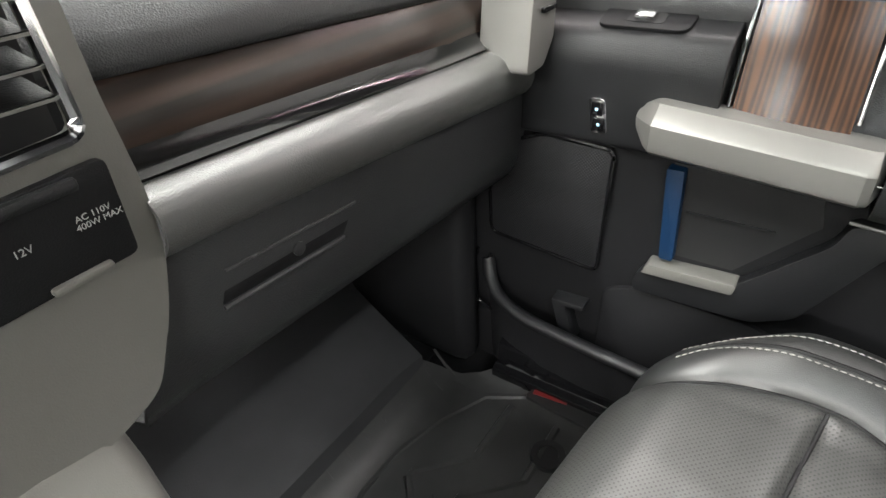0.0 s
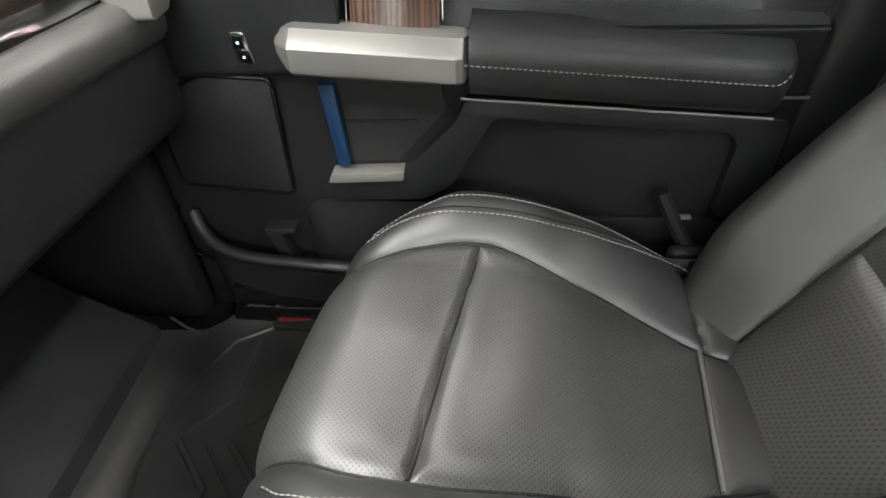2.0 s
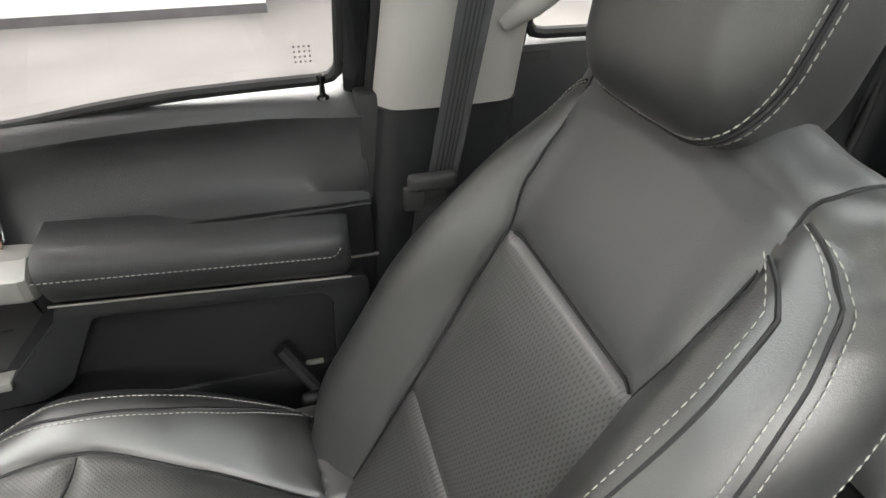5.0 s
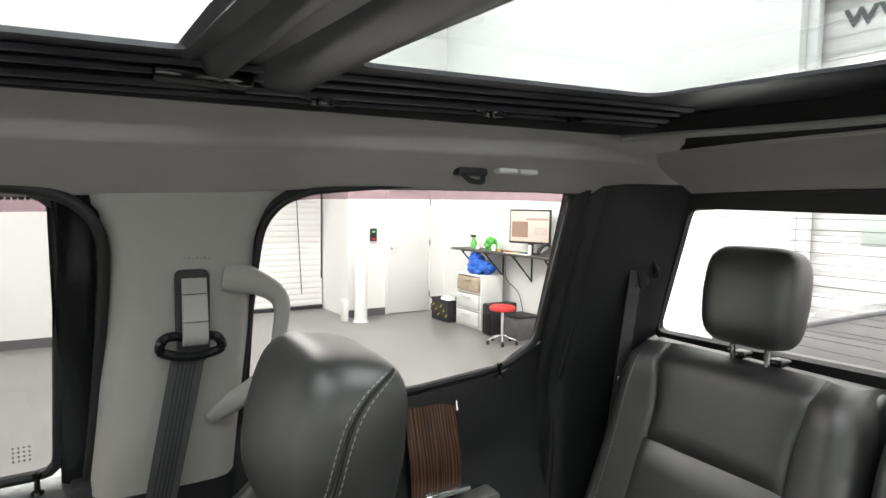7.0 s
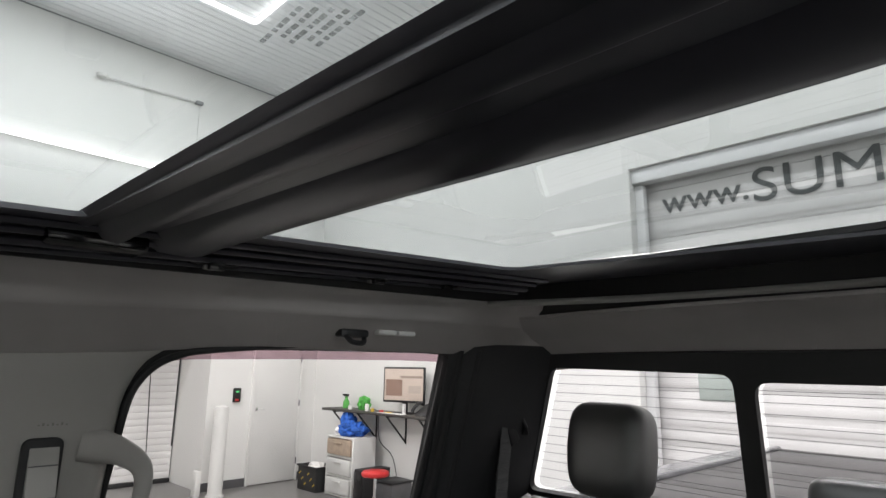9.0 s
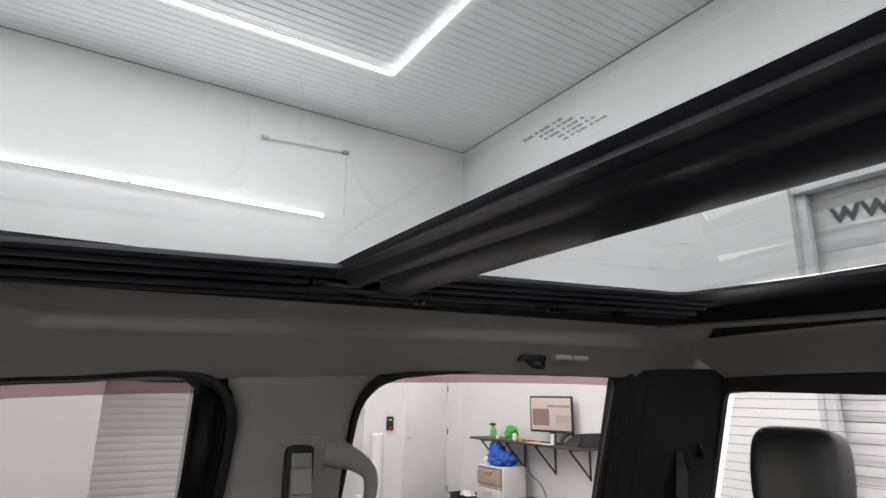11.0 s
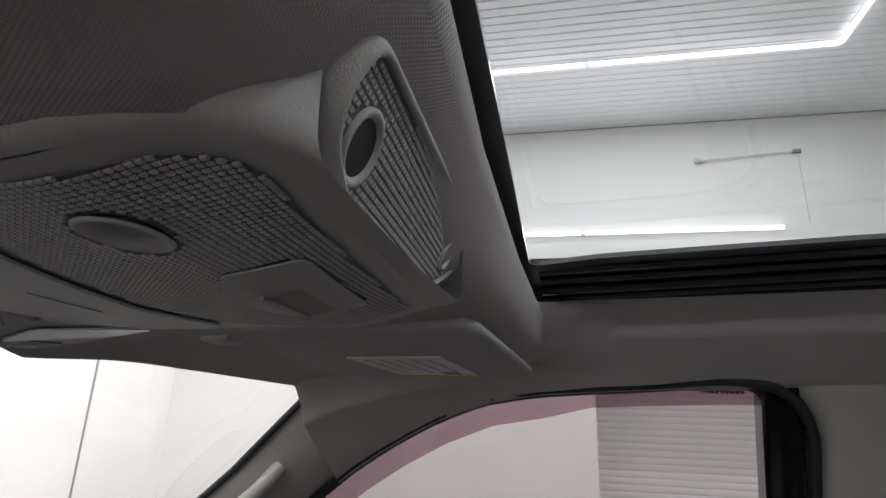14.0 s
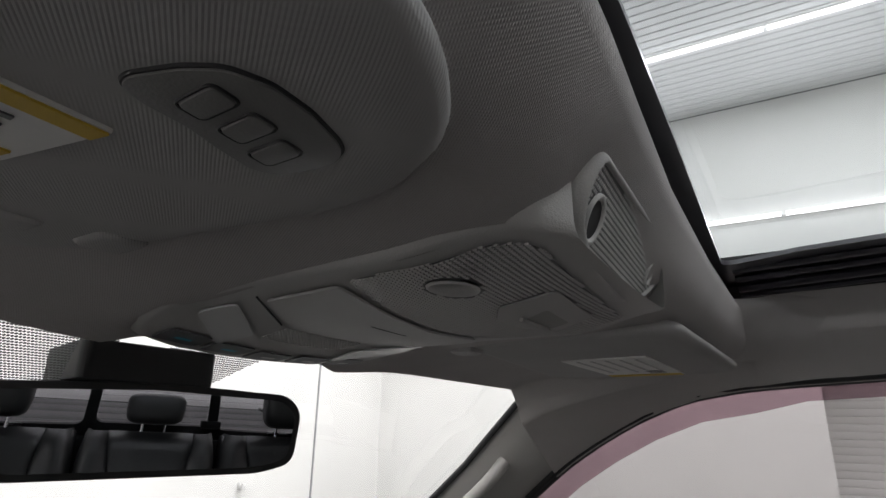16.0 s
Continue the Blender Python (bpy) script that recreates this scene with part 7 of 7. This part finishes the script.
EYES = [(-0.078, 1.765, 0.0125), (0.074, 1.772, 0.0080)]
inner_end = [(mid_e.x + (u - mid_e.x) * 0.93, mid_e.y + (v - mid_e.y) * 0.79) for u, v in END]
spots = []
for ry in range(22):
    for cx in range(-38, 39):
        x, z = 0.0031 * cx + (0.00155 if ry % 2 else 0), 1.738 + 0.0029 * ry
        if inside(x, z, inner_end) and all((x - a) ** 2 + (z - b) ** 2 > (c + 0.002) ** 2 for a, b, c in EYES):
            spots.append((end_point(x, z, -0.0030), Vector((0.00095, 0, 0)), (end_point(0, 0.0008) - end_point(0, 0)), Vector((0, -0.0005, -0.00025))))
tagged(part("mesh", studs(spots), CONSOLE, oc), kind="stuff")
for x, z, rad in EYES:
    rings = []
    for k, o in ((1.06, -0.0032), (1.04, -0.0014), (0.94, -0.0008), (0.84, -0.0014), (0.76, -0.0028)):
        rings.append([end_point(x + rad * k * math.cos(a * math.pi / 12), z + rad * k * math.sin(a * math.pi / 12), o) for a in range(24)])
    part("eyelet", grid(rings, closed=True), CONSOLE, oc, angle=60)
    # Flat dark disc: the shade inside the eyelet's hole, put in as colour.
    shade_disc = bmesh.new()
    shade_disc.faces.new([shade_disc.verts.new(end_point(x + rad * 0.77 * math.cos(a * math.pi / 12), z + rad * 0.77 * math.sin(a * math.pi / 12), -0.0026)) for a in range(24)])
    part("eyelet_shade", shade_disc, BLACKMATTE if rad > 0.01 else MICGREY, oc)
# slotted lower panel with a dished lamp and a catch
gp = rounded([(-0.122, 0.742), (-0.125, 0.70), (-0.121, 0.650), (-0.106, 0.632), (-0.06, 0.634), (0.03, 0.640), (0.095, 0.646), (0.105, 0.70), (0.098, 0.748), (0.082, 0.766), (0.02, 0.772), (-0.05, 0.760), (-0.095, 0.750)], 0.008, 4)
lamp_hole = [(-0.085 + 0.0178 * math.cos(a * math.pi / 14), 0.694 + 0.0138 * math.sin(a * math.pi / 14)) for a in range(28)]
part("lower_panel", sheet(gp, [lamp_hole], lambda u, v: (u, v, oc_z(u, v) - 0.0012), 0.014, 0.0), MICGREY, oc, "dark slotted panel", angle=50)
catch_o = rounded([(-0.039, 0.688), (-0.036, 0.650), (0.05, 0.656), (0.062, 0.688), (0.03, 0.706), (-0.01, 0.704)], 0.006)
spots = []
y = 0.633
while y < 0.774:
    x = -0.1265
    while x < 0.105:
        if inside(x, y, gp) and not inside(x, y, catch_o) and ((x + 0.085) / 0.020) ** 2 + ((y - 0.694) / 0.016) ** 2 > 1:
            spots.append((Vector((x, y, oc_z(x, y) - 0.0008)), Vector((0.0008, 0, 0)), Vector((0, 0.0011, 0)), Vector((0, 0, -0.0010))))
        x += 0.0029
    y += 0.0033
tagged(part("grid_texture", studs(spots), CONSOLE, oc), kind="stuff")
dish = []
for k, o in ((1.02, 0.0010), (1.0, 0.0020), (0.95, 0.0024), (0.88, 0.0020), (0.78, 0.0004), (0.58, -0.0026), (0.3, -0.0046), (0.02, -0.0052)):
    dish.append([(-0.085 + 0.0185 * k * math.cos(a * math.pi / 14), 0.694 + 0.0145 * k * math.sin(a * math.pi / 14), oc_z(-0.085, 0.694) - o) for a in range(28)])
part("dished_lamp", grid(dish, closed=True), CONSOLE, oc, angle=60)
cat = flush(catch_o, 0.0022, 0.001, CONSOLE, "catch", oc, "grey catch plate")
# Flat darker sheet on the plate: the recess's shade painted as a tone.
part("catch_recess_shade", sheet(rounded([(-0.008, 0.668), (0.044, 0.672), (0.048, 0.690), (0.0, 0.688)], 0.005), [], lambda u, v: (u, v, oc_z(u, v) - 0.0036), 0.03, 0.0), PILLAR, cat)
part("catch_lip", tube([(x, 0.6885 + 0.03 * (x - 0.02), oc_z(x, 0.69) - 0.0044) for x in (-0.006, 0.0, 0.01, 0.02, 0.03, 0.04, 0.046)], 0.0017, 8), CONSOLE, cat)
flush(rounded([(-0.118, 0.753), (-0.095, 0.757), (-0.05, 0.767), (0.02, 0.779), (0.085, 0.774), (0.108, 0.79), (0.104, 0.85), (0.03, 0.862), (-0.05, 0.862), (-0.112, 0.822)], 0.006), 0.0016, 0.0016, CONSOLE, "bin_door", oc, "grey sunglasses bin door")
part("bin_slot", sheet([(-0.028, 0.800), (0.022, 0.803), (0.022, 0.8055), (-0.028, 0.8025)], [], lambda u, v: (u, v, oc_z(u, v) - 0.0038), 0.03, 0.0), BLACKMATTE, oc)
tube_line = [(-0.116, 0.826), (-0.085, 0.848), (-0.055, 0.868)]
part("bin_seam", tube([(u, v, oc_z(u, v) - 0.0006) for u, v in tube_line], 0.0007, 6), BLACKMATTE, oc)
LENS = material("frosted_lens", (0.74, 0.74, 0.73), 0.25, stain=0.05)
for s in (-1, 1):
    lens_o = [(s * 0.120, 0.882), (s * 0.114, 0.848), (s * 0.058, 0.895), (s * 0.066, 0.930)]
    flush(rounded(lens_o, 0.006), 0.0018, 0.0014, LENS, "map_lamp", oc, "frosted map lamp lens")
sp = []
for ry in range(9):
    for cx in range(-12, 13):
        x, y = 0.0036 * cx, 0.874 + 0.0034 * ry
        sp.append((Vector((x, y, oc_z(x, y))), Vector((0.0011, 0, 0)), Vector((0, 0.0010, 0)), Vector((0, 0, -0.0014))))
tagged(part("microphone_grid", studs(sp), CONSOLE, oc), kind="stuff")
TEAL = glow("teal_mark", (0.05, 0.28, 0.36), 0.03)
for k in range(5):
    x0, y0 = -0.112 + 0.046 * k, 0.930 - 0.004 * abs(k - 2)
    b = flush(rounded([(x0, y0), (x0 + 0.038, y0), (x0 + 0.038, y0 + 0.026), (x0, y0 + 0.026)], 0.004), 0.0016, 0.0012, material("switch_grey", (0.15, 0.15, 0.152), 0.5) if k == 0 else bpy.data.materials["switch_grey"], "switch", oc, "dark grey switch")
    part("switch_mark", sheet([(x0 + 0.012, y0 + 0.010), (x0 + 0.026, y0 + 0.010), (x0 + 0.026, y0 + 0.0145), (x0 + 0.012, y0 + 0.0145)], [], lambda u, v: (u, v, oc_z(u, v) - 0.0034), 0.03, 0.0), TEAL if k < 2 else CONSOLE, b)


# ---- sun visors ----
def sun_visor(sign, label):
    vis = thing("sun_visor", label, "sun visor", (sign * 0.4, 0.75, 1.75), "sun visors")
    return vis


pv = sun_visor(1, "grey cloth passenger sun visor folded up, with warning label")
po = [(0.175, 0.620), (0.55, 0.612), (0.588, 0.640), (0.60, 0.72), (0.60, 0.875), (0.56, 0.900), (0.26, 0.860), (0.175, 0.840)]


def visor_panel(outline, thick, parent):
    """A padded board: its rim rolls over in a half round, its face is flat."""
    n = len(outline)
    area = sum(outline[i][0] * outline[(i + 1) % n][1] - outline[(i + 1) % n][0] * outline[i][1] for i in range(n))
    normals = []
    for i in range(n):
        d = Vector(outline[(i + 1) % n]) - Vector(outline[i - 1])
        normals.append(Vector((-d.y, d.x)).normalized() * (1 if area > 0 else -1))
    bm = bmesh.new()
    rings = []
    for k in range(11):
        a = math.pi * (k / 10 - 0.5)
        inset, z = thick * 0.9 * (1 - math.cos(a)), 1.743 + thick * 0.5 * (1 + math.sin(a))
        rings.append([bm.verts.new((u + normals[i].x * inset, v + normals[i].y * inset, z)) for i, (u, v) in enumerate(outline)])
    for ra, rb_ in zip(rings, rings[1:]):
        for i in range(n):
            bm.faces.new((ra[i], ra[(i + 1) % n], rb_[(i + 1) % n], rb_[i]))
    bm.faces.new(rings[0])
    bm.faces.new(rings[-1])
    part("panel", bm, VISOR, parent, "grey cloth panel", angle=60)


pr = rounded(po, 0.035, 6)
visor_panel(pr, 0.016, pv)
lab = part("label", prism([(0.325, 0.685), (0.556, 0.685), (0.560, 0.792), (0.338, 0.792)], "z", 1.7415, 1.7440), PAPER, pv, "white printed warning label")
part("label_bar", prism([(0.530, 0.686), (0.555, 0.686), (0.559, 0.791), (0.534, 0.791)], "z", 1.7405, 1.7414), YELLOW, lab)
for k in range(5):
    part("print_bar", prism([(0.345, 0.700 + 0.018 * k), (0.495 - 0.03 * (k % 2), 0.700 + 0.018 * k), (0.495 - 0.03 * (k % 2), 0.7030 + 0.018 * k), (0.345, 0.7030 + 0.018 * k)], "z", 1.7407, 1.7414), CONSOLE, lab)
part("print_block", prism([(0.475, 0.700), (0.508, 0.700), (0.508, 0.722), (0.475, 0.722)], "z", 1.7403, 1.7406), BASEBOARD, lab)

dv = sun_visor(-1, "grey cloth driver's sun visor with remote buttons and label")
do = [(-0.64, 0.582), (-0.29, 0.587), (-0.251, 0.595), (-0.216, 0.615), (-0.193, 0.652), (-0.188, 0.69), (-0.196, 0.755), (-0.203, 0.83), (-0.235, 0.875), (-0.30, 0.885), (-0.64, 0.885)]
dr = rounded(do, 0.016, 5)
visor_panel(dr, 0.024, dv)
bp_o = rounded([(-0.299, 0.660), (-0.294, 0.645), (-0.288, 0.636), (-0.277, 0.632), (-0.262, 0.633), (-0.245, 0.638), (-0.239, 0.642), (-0.235, 0.650), (-0.236, 0.662), (-0.239, 0.672), (-0.247, 0.676), (-0.262, 0.673), (-0.276, 0.669), (-0.291, 0.668), (-0.298, 0.665)], 0.003, 3)
PADGREY = material("pad_grey", (0.20, 0.195, 0.19), 0.42, grain=900, grain_depth=0.1, stain=0.1)
pad = part("button_pad", prism(bp_o, "z", 1.7414, 1.7455, 0.0014, 3), PADGREY, dv, "dark grey three-button pad")
part("pad_rim", tube([(u, v, 1.7432) for u, v in bp_o], 0.0012, 6, True), BLACKMATTE, pad)
for x, y in ((-0.2815, 0.652), (-0.2665, 0.654), (-0.2515, 0.659)):
    part("button", prism(rounded([(x - 0.0048, y - 0.0085), (x + 0.0045, y - 0.0075), (x + 0.0050, y + 0.0085), (x - 0.0042, y + 0.0075)], 0.0028, 4), "z", 1.7404, 1.7420, 0.0006, 3), PADGREY, pad)
    part("button_groove", tube([(u, v, 1.7412) for u, v in rounded([(x - 0.0054, y - 0.0092), (x + 0.0051, y - 0.0082), (x + 0.0056, y + 0.0092), (x - 0.0048, y + 0.0082)], 0.003, 4)], 0.0005, 5, True), BLACKMATTE, pad)
dl = part("label", prism([(-0.42, 0.684), (-0.285, 0.692), (-0.294, 0.745), (-0.43, 0.745)], "z", 1.7415, 1.7440), PAPER, dv, "white printed warning label")
part("label_bar", prism([(-0.42, 0.6845), (-0.2855, 0.6925), (-0.2868, 0.7005), (-0.42, 0.6925)], "z", 1.7405, 1.7414), YELLOW, dl)
part("label_bar", prism([(-0.43, 0.732), (-0.2955, 0.732), (-0.2968, 0.7395), (-0.43, 0.7395)], "z", 1.7405, 1.7414), YELLOW, dl)
for k in range(3):
    part("print_bar", prism([(-0.41, 0.704 + 0.008 * k), (-0.305, 0.706 + 0.008 * k), (-0.305, 0.7085 + 0.008 * k), (-0.41, 0.7065 + 0.008 * k)], "z", 1.7407, 1.7414), BASEBOARD, dl)
part("visor_clip", rbox((-0.236, 0.792, 1.7405), (-0.210, 0.822, 1.752), 0.005, 3), VISOR, dv)
part("visor_clip", rbox((-0.276, 0.802, 1.7410), (-0.252, 0.826, 1.752), 0.005, 3), VISOR, dv)
part("visor_clip", rbox((0.185, 0.835, 1.738), (0.215, 0.865, 1.754), 0.005), CONSOLE, pv)

# ---- rear-view mirror ----
mir = thing("rear_view_mirror", "black framed rear-view mirror on a stem", "mirror", (-0.03, 1.0, 1.65))
mm = Matrix.Translation((-0.068, 1.0, 1.652)) @ Matrix.Rotation(radians(-15), 4, "Z") @ Matrix.Rotation(radians(3), 4, "X")
mo = rounded([(-0.138, -0.024), (-0.128, 0.034), (0.0, 0.040), (0.122, 0.035), (0.138, 0.020), (0.134, -0.028), (0.10, -0.036), (-0.10, -0.036)], 0.012, 4)
part("casing", move(prism(mo, "y", -0.004, 0.028, 0.006, 3), mm), BLACKMATTE, mir, "black mirror casing")
part("glass", move(prism([(u * 0.945, v * 0.84) for u, v in mo], "y", -0.0062, -0.0045), mm), MIRROR, mir, "silvered mirror glass")
part("stem", tube([mm @ Vector((0.0, 0.03, 0.01)), mm @ Vector((0.0, 0.06, 0.03)), Vector((-0.068, 1.085, 1.700))], 0.012, 10), BLACKMATTE, mir)
part("sensor_cover", prism(rounded([(-0.140, 0.985), (-0.020, 0.985), (-0.045, 1.10), (-0.115, 1.10)], 0.01), "z", 1.690, 1.720, 0.006), BLACKMATTE, mir, "black sensor cover")

# ---- truck bed ----
bed = thing("truck_bed", "truck bed closed by a folded dark vinyl cover", "truck bed", (0, -2.0, 0.9))
for k in range(4):
    y1 = -1.14 - 0.38 * k
    part("cover_panel", rbox((-0.70, y1 - 0.37, 1.388), (0.70, y1, 1.405), 0.008), TONNEAU, bed)
for s in (1, -1):
    part("bed_rail", join(rbox((s * 0.78 - 0.075, -2.72, 1.36), (s * 0.78 + 0.075, -1.13, 1.402), 0.02, 3), rbox((s * 0.71 - 0.012, -2.70, 1.40), (s * 0.71 + 0.012, -1.14, 1.42), 0.005)), material("grey_car_paint", (0.18, 0.18, 0.19), 0.25, coat=0.6), bed)
    part("bed_side", rbox((s * 0.86 - 0.03, -2.72, 0.6), (s * 0.86 + 0.03, -1.13, 1.36), 0.02), GLOSSBLACK, bed)
part("tailgate", rbox((-0.80, -2.80, 0.6), (0.80, -2.725, 1.40), 0.02), GLOSSBLACK, bed)
